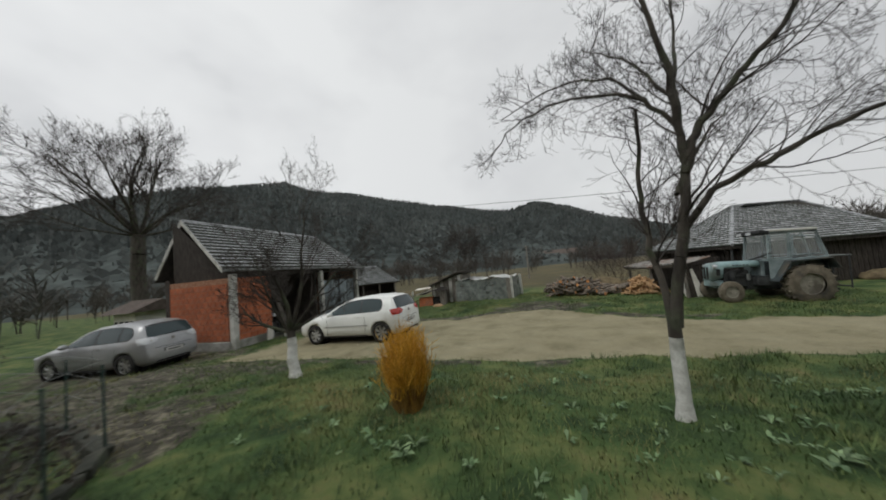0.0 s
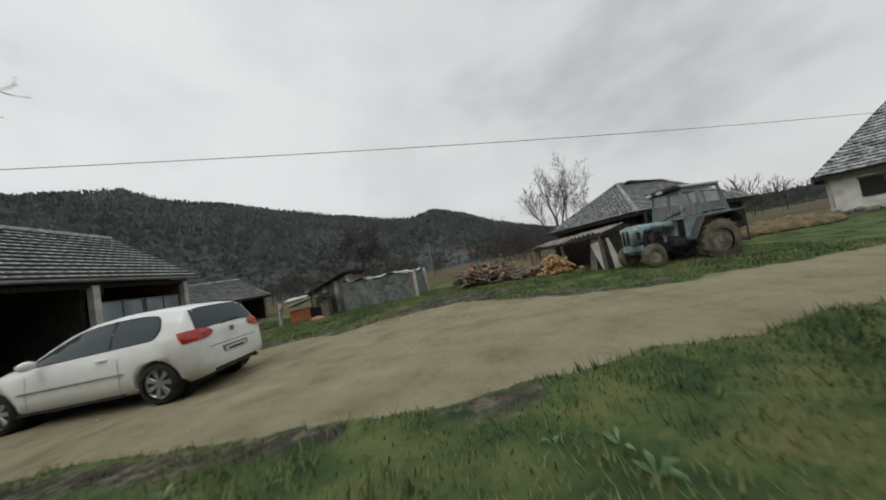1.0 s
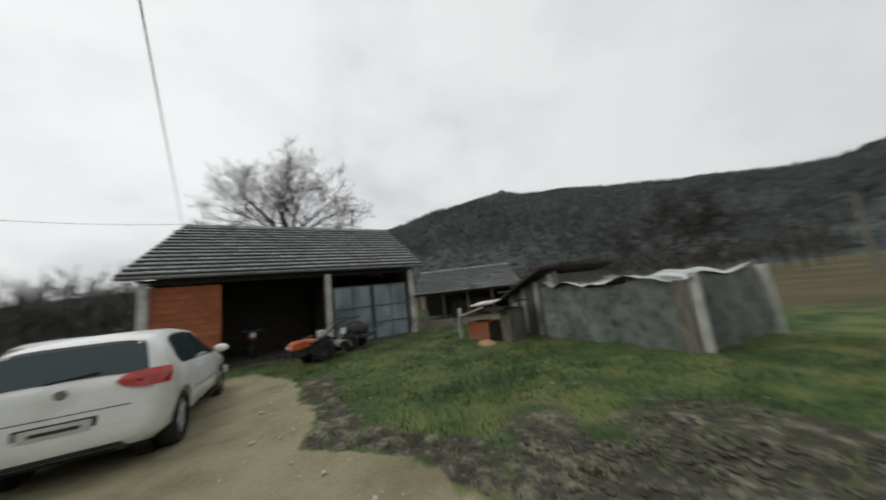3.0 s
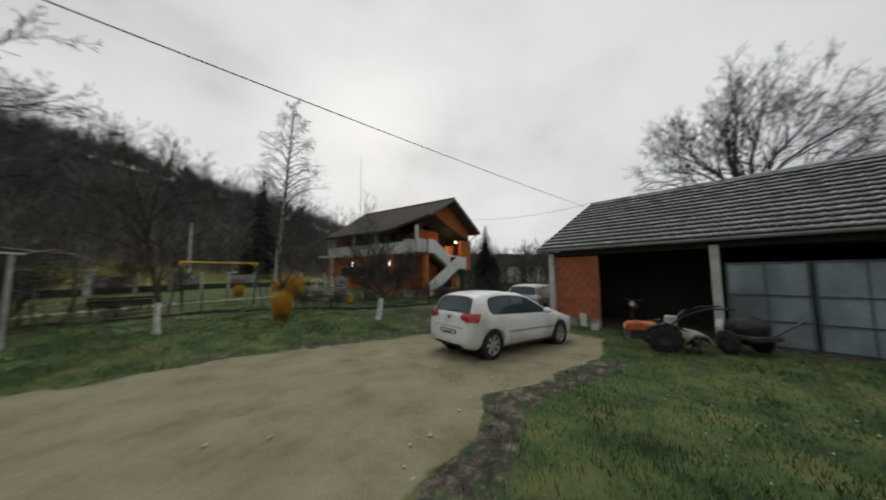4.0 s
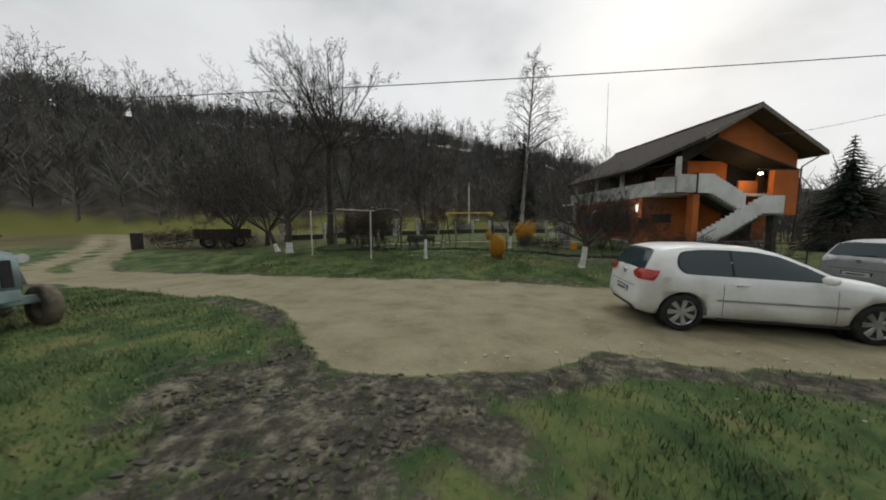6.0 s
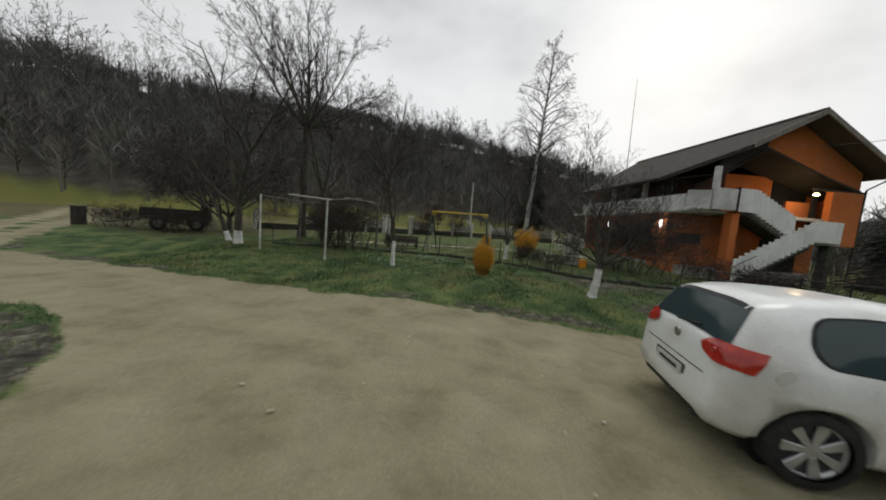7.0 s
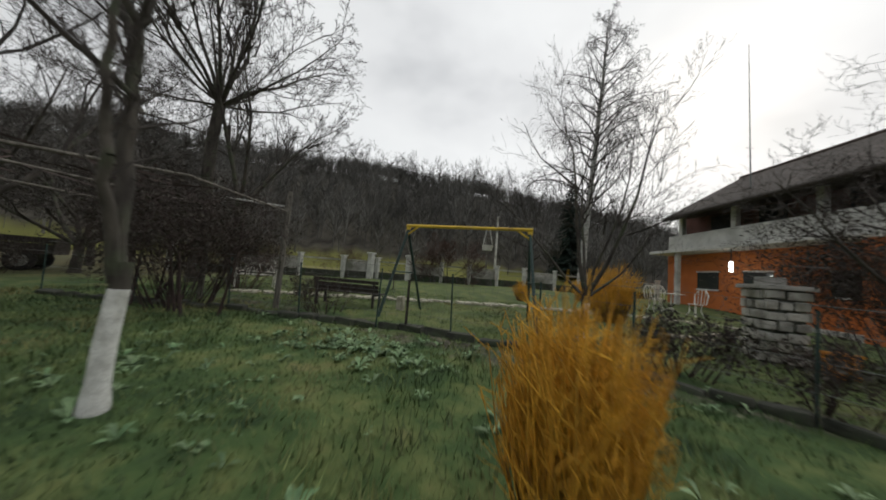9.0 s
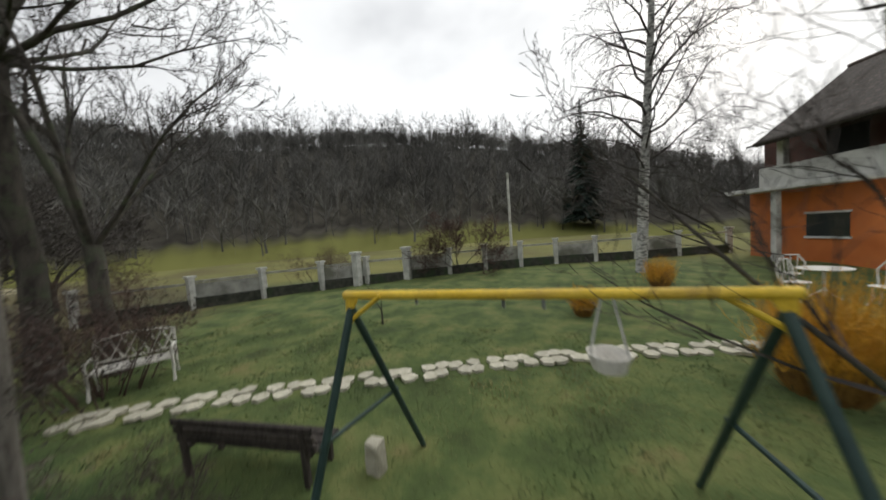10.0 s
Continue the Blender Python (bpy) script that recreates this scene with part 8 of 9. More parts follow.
# ---- garden ----
def make_swing():
    s = thing("garden_swing", pose(5.6, -9.03, gz(5.6, -9)), "garden swing frame with a yellow top bar and dark green legs", "swing")
    b = gz(5.6, -9)
    L, R = (1.3, 0.14), (-1.26, -0.13)
    zt = 2.44 - b
    part("top_bar", rod(NB(), (L[0] + 0.05, L[1], zt), (R[0] - 0.05, R[1], zt), 0.034, 0.034, 12), M_YELLOW, s, "yellow enamelled top bar")
    feet = {0: ((1.32, -0.85), (1.5, 0.72)), 1: ((-1.2, -1.15), (-1.55, 0.68))}
    for k, (x, y) in enumerate((L, R)):
        g = 1 if k == 0 else -1
        for fx, fy in feet[k]:
            part("leg", rod(NB(), (x, y, zt - 0.1), (fx, fy, gz(5.6 + fx, -9.03 + fy) - b - 0.05), 0.03, 0.03, 10), M_GREENP, s, "dark green tubular leg")
        fx, fy = feet[k][0]
        ex, ey = feet[k][1]
        part("cross_brace", rod(NB(), (x + (fx - x) * 0.55, y + (fy - y) * 0.55, zt * 0.47), (x + (ex - x) * 0.55, y + (ey - y) * 0.55, zt * 0.47), 0.018, 0.018, 8), M_GREENP, s)
        # yellow corner gusset
        bm = NB()
        rod(bm, (x - g * 0.28, y, zt), (x + g * 0.02, y, zt - 0.2), 0.018, 0.018, 8)
        rod(bm, (x + g * 0.02, y, zt - 0.22), (x + g * 0.02, y, zt), 0.024, 0.024, 8)
        prism(bm, [(x + g * 0.03, y - 0.012, zt - 0.2), (x + g * 0.03, y - 0.012, zt - 0.02), (x - g * 0.07, y - 0.012, zt - 0.02)], (0, 0.024, 0))
        part("gusset", bm, M_YELLOW, s, "yellow corner gusset")
    for x in (-0.1, 0.15, 0.8):
        part("hook", rod(NB(), (x, 0.0, zt - 0.03), (x, 0.0, zt - 0.09), 0.012, 0.012, 6), M_GALV, s)
    w = part("seat", lathe(NB(), [(0.0, 0.0), (0.09, 0.0), (0.12, 0.1), (0.11, 0.1), (0.08, 0.015)], 14), M_PLAST, s, "small white hanging seat")
    w.location = (-0.45, -0.03, 1.99 - b)
    for dx in (-0.1, 0.1):
        part("cord", rod(NB(), (dx, 0, 0.09), (dx * 0.3, 0, 0.43), 0.008, 0.008, 5), M_CONCP, w)


make_swing()


def make_bench():
    ang = math.degrees(math.atan2(-9.02 + 8.675, 7.616 - 9.257))
    b = thing("garden_bench", pose(8.44, -8.86, gz(8.4, -8.9), 0, 0, ang), "dark wooden slatted garden bench with a backrest", "bench")
    for z, y in ((0.6, -0.02), (0.5, 0.0), (0.4, 0.02)):
        part("back_slat", box(NB(), (0, y, z), (1.66, 0.03, 0.075), bevel=0.006), M_DWOOD, b, "dark back slat")
    part("light_strip", box(NB(), (0, 0.025, 0.45), (1.6, 0.01, 0.022)), M_GALV, b)
    for y in (0.12, 0.24, 0.36):
        part("seat_slat", box(NB(), (0, y, 0.33), (1.66, 0.1, 0.03), bevel=0.006), M_DWOOD, b, "dark seat slat")
    for x in (-0.72, 0.72):
        part("leg", box(NB(), (x, 0.0, 0.3), (0.05, 0.05, 0.65), rx=3), M_DWOOD, b)
        part("leg", box(NB(), (x, 0.38, 0.16), (0.05, 0.05, 0.34)), M_DWOOD, b)
        part("arm", box(NB(), (x, 0.2, 0.3), (0.05, 0.42, 0.04)), M_DWOOD, b)


make_bench()


def golden_bush(x, y, h, w, seed, label, n=420):
    r = np.random.RandomState(seed)
    b = thing("golden_shrub", pose(x, y, gz(x, y) - 0.02), label, "shrub", "golden shrubs")
    lo, hi = [], []
    for i in range(n):
        a, q = r.uniform(0, 6.28), math.sqrt(r.uniform())
        p0 = np.array([0.24 * w * q * math.cos(a), 0.24 * w * q * math.sin(a), 0.0])
        hh = h * (1.0 - 0.16 * q * q) * r.uniform(0.55, 1.12)
        out = 0.5 * w * q * r.uniform(0.8, 1.15)
        p1 = np.array([out * 0.72 * math.cos(a), out * 0.72 * math.sin(a), hh * 0.45]) + r.normal(0, 0.03, 3)
        p2 = np.array([out * 1.0 * math.cos(a), out * 1.0 * math.sin(a), hh]) + r.normal(0, 0.07, 3) * w
        lo.append((p0, p1, 0.006, 0.0045))
        hi.append((p1, p2, 0.0045, 0.002))
        for k in range(5):
            t = r.uniform(0, 0.95)
            c = p1 + (p2 - p1) * t
            d = r.normal(0, 1, 3)
            d[2] = abs(d[2]) + 0.5
            d /= np.linalg.norm(d)
            hi.append((c, c + d * r.uniform(0.06, 0.17) * h, 0.0035, 0.0015))
    V, F = tubes(lo, 3)
    o = new("woody_base", raw_np("stems", V, F, M_GOLDD))
    o.parent = b
    V, F = tubes(hi, 3)
    o = new("crown", raw_np("crown", V, F, M_GOLD))
    o.parent = b


golden_bush(3.66, -4.72, 1.0, 0.66, 1, "upright golden-yellow shrub growing from the roadside grass", 520)
golden_bush(5.1, -14.7, 0.68, 0.7, 2, "small round golden shrub on the lawn", 300)
golden_bush(2.55, -12.1, 1.35, 1.35, 3, "large golden shrub by the stone path", 620)
golden_bush(2.9, -17.6, 0.9, 0.9, 4, "golden shrub near the birch", 300)


def make_kerb():
    pts = [(13.2, -5.7), (11.4, -6.35), (9.5, -6.95), (8.1, -7.3), (6.6, -7.55), (5.3, -7.7), (4.0, -7.75), (2.9, -7.55), (1.6, -7.05), (0.8, -6.45), (-0.6, -6.35), (-2.4, -6.55), (-4.2, -6.9)]
    k = thing("garden_kerb", pose(4, -7.5, 0), "low dark mossy concrete kerb under the wire fence", "kerb", kind="structure")
    f = thing("wire_fence", pose(4, -7.5, 0), "thin green wire fence on slim dark posts", "fence")
    lines = {z: [] for z in (0.28, 0.55, 0.82, 1.05)}
    for i, (a, b) in enumerate(zip(pts, pts[1:])):
        L = math.hypot(b[0] - a[0], b[1] - a[1])
        cx, cy = (a[0] + b[0]) / 2 - 4, (a[1] + b[1]) / 2 + 7.5
        ang = math.degrees(math.atan2(b[1] - a[1], b[0] - a[0]))
        z = gz(cx + 4, cy - 7.5)
        pieces = max(2, int(L / 0.34))
        for j in range(pieces):
            u = (j + 0.5) / pieces
            sx, sy = a[0] + (b[0] - a[0]) * u - 4 + random.uniform(-0.03, 0.03), a[1] + (b[1] - a[1]) * u + 7.5 + random.uniform(-0.03, 0.03)
            bm = box(NB(), (0, 0, 0), (L / pieces * random.uniform(0.8, 1.02), random.uniform(0.11, 0.19), random.uniform(0.1, 0.2)), bevel=0.03)
            for v in bm.verts:
                v.co += 0.03 * noise.noise_vector(v.co * 7 + Vector((sx, sy, 0)))
            block = part("kerb_block", bm, M_DCONC, k)
            block.matrix_basis = pose(sx, sy, gz(sx + 4, sy - 7.5) + random.uniform(0.0, 0.05), random.uniform(-10, 10), random.uniform(-5, 5), ang + random.uniform(-9, 9))
        px, py = a[0] - 4, a[1] + 7.5
        g = gz(a[0], a[1])
        lean = random.uniform(-0.05, 0.05)
        part("fence_post", rod(NB(), (px, py, g - 0.05), (px + lean, py + lean * 0.5, g + 1.0), 0.014, 0.013, 7), M_GREENP, f, "slim dark green post")
        if i in (4, 6):
            part("fence_post", rod(NB(), (px - 0.55, py - 0.04, g - 0.05), (px - 0.55 + lean, py, g + 0.85), 0.024, 0.02, 7), M_DWOOD, f)
        for z0 in lines:
            lines[z0].append((px + lean, py, g + z0))
    for z0, ln in lines.items():
        part("fence_wire", rodline(NB(), ln, 0.003, 4), M_GALV, f)
    bm = NB()
    for a, b in zip(pts[1:9], pts[2:10]):
        for j in range(7):
            u0, u1 = j / 7, (j + 1) / 7
            p0 = (a[0] + (b[0] - a[0]) * u0 - 4, a[1] + (b[1] - a[1]) * u0 + 7.5)
            p1 = (a[0] + (b[0] - a[0]) * u1 - 4, a[1] + (b[1] - a[1]) * u1 + 7.5)
            g = gz(p0[0] + 4, p0[1] - 7.5)
            rod(bm, (*p0, g + 0.2), (*p1, g + 1.0), 0.0015, 0.0015, 3)
            rod(bm, (*p1, g + 0.2), (*p0, g + 1.0), 0.0015, 0.0015, 3)
    part("fence_mesh", bm, M_GALV, f)


make_kerb()


def make_pergola():
    p = thing("pergola", pose(10.5, -5.5, gz(10.5, -5.5)), "vine pergola of pale posts and bent poles", "pergola")
    b = gz(10.5, -5.5)

    def at_(x, y, z):
        return (x - 10.5, y + 5.5, z - b)

    posts = (((12.18, -4.15, 0.3), (12.18, -4.15, 2.46), 0.035, M_CONCP), ((8.9, -3.79, 0.35), (8.88, -3.79, 2.4), 0.035, M_CONCP), ((9.2, -7.7, 0.4), (9.26, -7.77, 2.94), 0.06, M_GWOOD), ((10.9, -7.2, 0.4), (10.85, -7.2, 2.55), 0.055, M_GWOOD), ((12.6, -6.6, 0.4), (12.6, -6.6, 2.4), 0.05, M_GWOOD))
    for a, c, r, m in posts:
        part("post", rod(NB(), at_(*a), at_(*c), r, r * 0.9, 8), m, p, "pale pergola post")
    part("cross_pole", rod(NB(), at_(8.7, -3.78, 2.38), at_(10.7, -4.0, 2.5), 0.022, 0.022, 6), M_CONCP, p, "pale cross pole")
    for a, c in (((8.9, -3.8, 2.36), (9.0, -5.8, 2.62)), ((9.0, -5.8, 2.62), (9.25, -7.75, 2.5)), ((12.18, -4.15, 2.42), (12.5, -6.5, 2.4)), ((9.25, -7.75, 2.5), (10.9, -7.2, 2.45)), ((10.9, -7.2, 2.45), (12.6, -6.6, 2.35)), ((10.4, -3.98, 2.45), (10.9, -7.2, 2.5))):
        part("rail", rod(NB(), at_(*a), at_(*c), 0.02, 0.02, 6), M_GWOOD, p)
    part("pale_pole", rod(NB(), at_(9.3, -7.7, 2.6), at_(10.8, -7.3, 2.75), 0.025, 0.02, 6), M_CONCP, p)
    r = np.random.RandomState(9)
    v = thing("grape_vine", pose(9.9, -6.3, gz(9.9, -6.3)), "dark tangled bare grapevine over the pergola", "vine")
    segs = [[], [], []]
    for i in range(9):
        x, y = r.uniform(-0.9, 1.4), r.uniform(-1.0, 0.6)
        grow(r, (x, y, 0), (r.normal(0, 0.2), r.normal(0, 0.2), 1), 2.0, 0.03, 0, 3, segs, 0.1, 0.8, 0.3, (6, 5, 4), 5, (0.5, 0.8))
    for i in range(40):
        x, y = r.uniform(-1.0, 2.4), r.uniform(-1.2, 2.2)
        q = np.array([x, y, 1.95 + r.uniform(0, 0.2)])
        segs[1].append((q, q + np.array([r.normal(0, 0.7), r.normal(0, 0.7), r.uniform(-0.15, 0.1)]), 0.014, 0.007))
    V, F = tubes(segs[0], 6)
    o = new("woody_base", raw_np("woody_base", V, F, M_HEDGE))
    o.parent = v
    tagged(o, kind="stuff")
    V, F = ribbons(segs[1] + segs[2], r)
    o = new("crown", raw_np("crown", V, F, M_HEDGE))
    o.parent = v


make_pergola()


def thicket(name, x, y, w, h, seed, label, mat, n=14, leaves=0):
    r = np.random.RandomState(seed)
    t = thing(name, pose(x, y, gz(x, y)), label, "shrub")
    segs = [[], [], []]
    for i in range(n):
        a = r.uniform(0, 6.28)
        q = r.uniform(0, w * 0.4)
        grow(r, (q * math.cos(a), q * math.sin(a), 0), (0.5 * math.cos(a), 0.5 * math.sin(a), 1), h * r.uniform(0.6, 1.0), 0.012, 0, 3, segs, 0.2, 0.8, 0.1, (7, 5, 4), 6, (0.4, 0.7))
    V, F = tubes(segs[0], 4)
    o = new("woody_base", raw_np("woody_base", V, F, mat))
    o.parent = tagged(t)
    tagged(o, kind="stuff")
    V, F = ribbons(segs[1] + segs[2], r)
    o = new("crown", raw_np("crown", V, F, mat))
    o.parent = t
    if leaves:
        ends = np.array([s[1] for s in segs[1] + segs[2]])
        c = ends[r.randint(0, len(ends), leaves)] + r.normal(0, 0.09, (leaves, 3))
        a, b = r.normal(0, 1, (leaves, 3)), r.normal(0, 1, (leaves, 3))
        a *= 0.03 / np.linalg.norm(a, axis=1, keepdims=True)
        b *= 0.02 / np.linalg.norm(b, axis=1, keepdims=True)
        V = np.stack([c - a, c + b, c + a, c - b], 1).reshape(-1, 3)
        V[:, 2] = np.maximum(V[:, 2], 0.01)
        o = new("leaf_cover", raw_np("leaf_cover", V, np.arange(len(V)).reshape(-1, 4), M_DARKLEAF))
        o.parent = t
        tagged(o, "withered dark leaves", kind="stuff")


thicket("dark_thicket", 10.4, -6.6, 1.4, 2.0, 31, "dark brown matted thicket beside the pergola", M_HEDGE, 34, 6000)
thicket("fence_shrub", 8.2, -8.05, 0.9, 0.7, 32, "low dark shrub at the kerb", M_HEDGE, 14)
thicket("house_shrub", -4.9, -9.6, 2.0, 0.9, 33, "low tangled shrub beside the stair", M_HEDGE, 16, 1600)
thicket("house_shrub", -1.4, -10.5, 1.8, 2.6, 34, "tangled bare shrub in front of the house wall", M_HEDGE, 26, 5000)
thicket("house_shrub", -8.2, -9.2, 2.2, 1.9, 35, "dark hedge shrub by the drive", M_HEDGE, 20)
thicket("lean_to_shrub", 8.3, 10.3, 2.2, 2.4, 36, "dark bare shrub beside the lean-to", M_HEDGE, 24)
thicket("kerb_shrub", 1.3, -7.5, 1.0, 0.7, 41, "low bare shrub at the garden kerb", M_HEDGE, 9, 500)
thicket("kerb_shrub", 2.3, -8.0, 0.9, 0.7, 42, "low dark shrub at the garden kerb", M_HEDGE, 12, 1200)
thicket("house_shrub", -7.0, -10.4, 2.2, 1.1, 43, "low dark hedge before the stair", M_HEDGE, 30, 1500)
thicket("house_shrub", -2.0, -9.7, 2.6, 2.3, 44, "dark climber heaped up below the balcony", M_HEDGE, 44, 9000)
thicket("drive_shrub", -11.5, -8.0, 3.0, 2.2, 45, "dark overgrown bushes by the drive", M_HEDGE, 24, 3000)
thicket("drive_shrub", -9.8, -6.6, 2.0, 1.4, 46, "dark overgrown bushes by the drive", M_HEDGE, 18, 2500)
thicket("garden_shrub", 12.7, -9.2, 1.6, 1.5, 47, "brown bushy shrub under the garden trees", M_TWIGR, 30, 1600)
thicket("field_shrub", 19.0, -5.6, 2.4, 1.0, 49, "dark weeds and brush round the trailer", M_HEDGE, 26, 2600)
thicket("field_shrub", 23.2, -5.6, 3.0, 1.1, 50, "dark brush along the track", M_HEDGE, 26, 2200)
thicket("field_shrub", 16.5, -17.5, 3.0, 1.6, 37, "dry brown brush along the fence", M_TWIGR, 24)
thicket("field_shrub", 19.5, -11.5, 3.4, 1.8, 38, "dry brown brush along the fence", M_TWIGR, 24)


def make_stone_path():
    r = random.Random(12)
    p = thing("stepping_path", pose(6, -11.6, 0), "curved path of pale irregular flagstones across the lawn", "path", kind="structure")
    pts = [(12.2, -8.6), (11.2, -9.2), (10.2, -9.85), (8.8, -10.6), (7.2, -11.5), (5.5, -12.35), (3.3, -13.2), (1.6, -13.75), (0.2, -14.0), (-1.2, -13.6)]
    sh = []
    for i in range(6):
        bm = NB()
        n = r.randint(5, 7)
        poly = [(0.135 * r.uniform(0.75, 1.2) * math.cos(2 * math.pi * k / n), 0.135 * r.uniform(0.75, 1.2) * math.sin(2 * math.pi * k / n), 0) for k in range(n)]
        prism(bm, poly, (0, 0, 0.05))
        sh.append(mesh_of("flagstone", bm, M_FLAG))
    k = 0
    for a, b in zip(pts, pts[1:]):
        L = math.hypot(b[0] - a[0], b[1] - a[1])
        n = int(L / 0.27)
        for i in range(n):
            for s in (-0.12, 0.12):
                u = (i + r.uniform(0.2, 0.8)) / n
                x, y = a[0] + (b[0] - a[0]) * u, a[1] + (b[1] - a[1]) * u
                nx, ny = -(b[1] - a[1]) / L, (b[0] - a[0]) / L
                x, y = x + nx * s + r.uniform(-0.04, 0.04), y + ny * s + r.uniform(-0.04, 0.04)
                o = new("flagstone", sh[k % 6])
                k += 1
                o.parent = p
                o.matrix_basis = pose(x - 6, y + 11.6, gz(x, y) + 0.0, 0, 0, r.uniform(0, 360))


make_stone_path()


def make_far_fence():
    pts = [(20.5, -11.0), (18.6, -13.4), (17.1, -15.2), (15.4, -16.7), (13.9, -17.9), (12.3, -19.0), (10.7, -20.1), (9.2, -21.1), (7.6, -21.9), (6.0, -22.6), (4.2, -23.3), (2.4, -24.1), (0.4, -25.1), (-2.0, -26.3)]
    f = thing("concrete_fence", pose(9, -20, 0), "boundary fence of pale concrete posts and rails on a dark wall", "fence")
    post = mesh_of("fence_post", box(NB(), (0, 0, 0.55), (0.22, 0.22, 1.3), bevel=0.02), M_CONCP)
    cap = mesh_of("post_cap", prism(NB(), [(-0.15, -0.15, 0), (0.15, -0.15, 0), (0.15, 0.15, 0), (-0.15, 0.15, 0)], (0, 0, 0.08)), M_CONCP)
    for i, (x, y) in enumerate(pts):
        g = gz(x, y)
        o = new("fence_post", post)
        o.parent = f
        o.location = (x - 9, y + 20, g)
        c = new("post_cap", cap)
        c.parent = o
        c.location = (0, 0, 1.2)
    for i, (a, b) in enumerate(zip(pts, pts[1:])):
        L = math.hypot(b[0] - a[0], b[1] - a[1])
        ang = math.degrees(math.atan2(b[1] - a[1], b[0] - a[0]))
        cx, cy = (a[0] + b[0]) / 2, (a[1] + b[1]) / 2
        g = gz(cx, cy)
        part("base_wall", box(NB(), (cx - 9, cy + 20, g + 0.15), (L - 0.22, 0.16, 0.5), ang), M_DCONC, f, "dark mossy base wall")
        part("rail", box(NB(), (cx - 9, cy + 20, g + 1.02), (L - 0.2, 0.07, 0.08), ang), M_CONC, f)
        if i % 2:
            part("panel", box(NB(), (cx - 9, cy + 20, g + 0.68), (L - 0.24, 0.05, 0.55), ang), M_CONC, f)
    # two taller gate posts with a dark gate
    for x, y in ((13.24, -21.0), (15.0, -19.6)):
        g = gz(x, y)
        t = thing("gate_pillar", pose(x - 0.9, y + 2.1, g), "whitewashed concrete gate pillar", "pillar", "gate pillars")
        part("shaft", box(NB(), (0, 0, 0.65), (0.3, 0.3, 1.45), bevel=0.02), M_CONCP, t)
        part("cap", box(NB(), (0, 0, 1.42), (0.4, 0.4, 0.1), bevel=0.02), M_CONCP, t)


make_far_fence()


def white_chair(m, label):
    c = thing("garden_chair", m, label, "chair", "white garden furniture")
    part("seat", lathe(NB(), [(0, 0.42), (0.21, 0.42), (0.22, 0.44), (0, 0.45)], 16), M_PLAST, c)
    for i in range(4):
        a = math.pi / 4 + i * math.pi / 2
        part("leg", rodline(NB(), [(0.17 * math.cos(a), 0.17 * math.sin(a), 0.43), (0.15 * math.cos(a), 0.15 * math.sin(a), 0.2), (0.24 * math.cos(a), 0.24 * math.sin(a), 0)], 0.018), M_PLAST, c)
    part("back", rodline(NB(), [(-0.2, -0.2, 0.44), (-0.24, -0.24, 0.75), (-0.12, -0.27, 0.95), (0.12, -0.27, 0.95), (0.24, -0.24, 0.75), (0.2, -0.2, 0.44)], 0.02), M_PLAST, c)
    for x in (-0.1, 0, 0.1):
        part("back_bar", rod(NB(), (x, -0.21, 0.45), (x * 1.2, -0.265, 0.93), 0.012, 0.012, 6), M_PLAST, c)


white_chair(pose(0.5, -16.6, gz(0.5, -16.6), 0, 0, 30), "white ornate metal garden chair on the lawn")
white_chair(pose(-0.6, -16.2, gz(-0.6, -16.2), 0, 0, -60), "white ornate metal garden chair on the lawn")
white_chair(pose(0.1, -17.7, gz(0.1, -17.7), 0, 0, 160), "white ornate metal garden chair on the lawn")
tb = thing("garden_table", pose(-0.1, -16.9, gz(0, -17)), "round white metal garden table", "table", "white garden furniture")
part("tabletop", lathe(NB(), [(0, 0.68), (0.42, 0.68), (0.44, 0.7), (0, 0.72)], 24), M_PLAST, tb)
part("stem", rod(NB(), (0, 0, 0.05), (0, 0, 0.68), 0.03, 0.03, 8), M_PLAST, tb)
for i in range(3):
    part("foot", rod(NB(), (0, 0, 0.2), (0.3 * math.cos(i * 2.09), 0.3 * math.sin(i * 2.09), 0.01), 0.02, 0.02, 6), M_PLAST, tb)
def white_bench(m, label):
    """A two-seat cast bench: scrolled legs, slatted seat, crossed lattice in the back."""
    c = thing("lattice_bench", m, label, "bench", "white garden furniture")
    W, H = 1.05, 0.86
    for k in range(5):
        part("seat_slat", box(NB(), (0, -0.18 + 0.1 * k, 0.42), (W, 0.075, 0.03), bevel=0.006), M_PLAST, c)
    for x in (-W / 2, W / 2):
        part("leg", rodline(NB(), [(x, 0.26, 0), (x, 0.2, 0.25), (x, 0.24, 0.42), (x, 0.24, 0.62), (x, -0.2, 0.62)], 0.024), M_PLAST, c)
        part("leg", rodline(NB(), [(x, -0.28, 0), (x, -0.2, 0.25), (x, -0.22, 0.42), (x, -0.3, H)], 0.024), M_PLAST, c)
    part("back_rail", rodline(NB(), [(-W / 2, -0.3, H), (-W / 4, -0.31, H + 0.05), (0, -0.31, H + 0.07), (W / 4, -0.31, H + 0.05), (W / 2, -0.3, H)], 0.026), M_PLAST, c)
    part("back_rail", rod(NB(), (-W / 2, -0.23, 0.5), (W / 2, -0.23, 0.5), 0.022, 0.022, 6), M_PLAST, c)
    for k in range(6):
        x0, x1 = -W / 2 + k * W / 6, -W / 2 + (k + 1) * W / 6
        part("lattice_bar", rod(NB(), (x0, -0.23, 0.5), (x1, -0.3, H), 0.017, 0.017, 6), M_PLAST, c)
        part("lattice_bar", rod(NB(), (x1, -0.235, 0.5), (x0, -0.305, H), 0.017, 0.017, 6), M_PLAST, c)


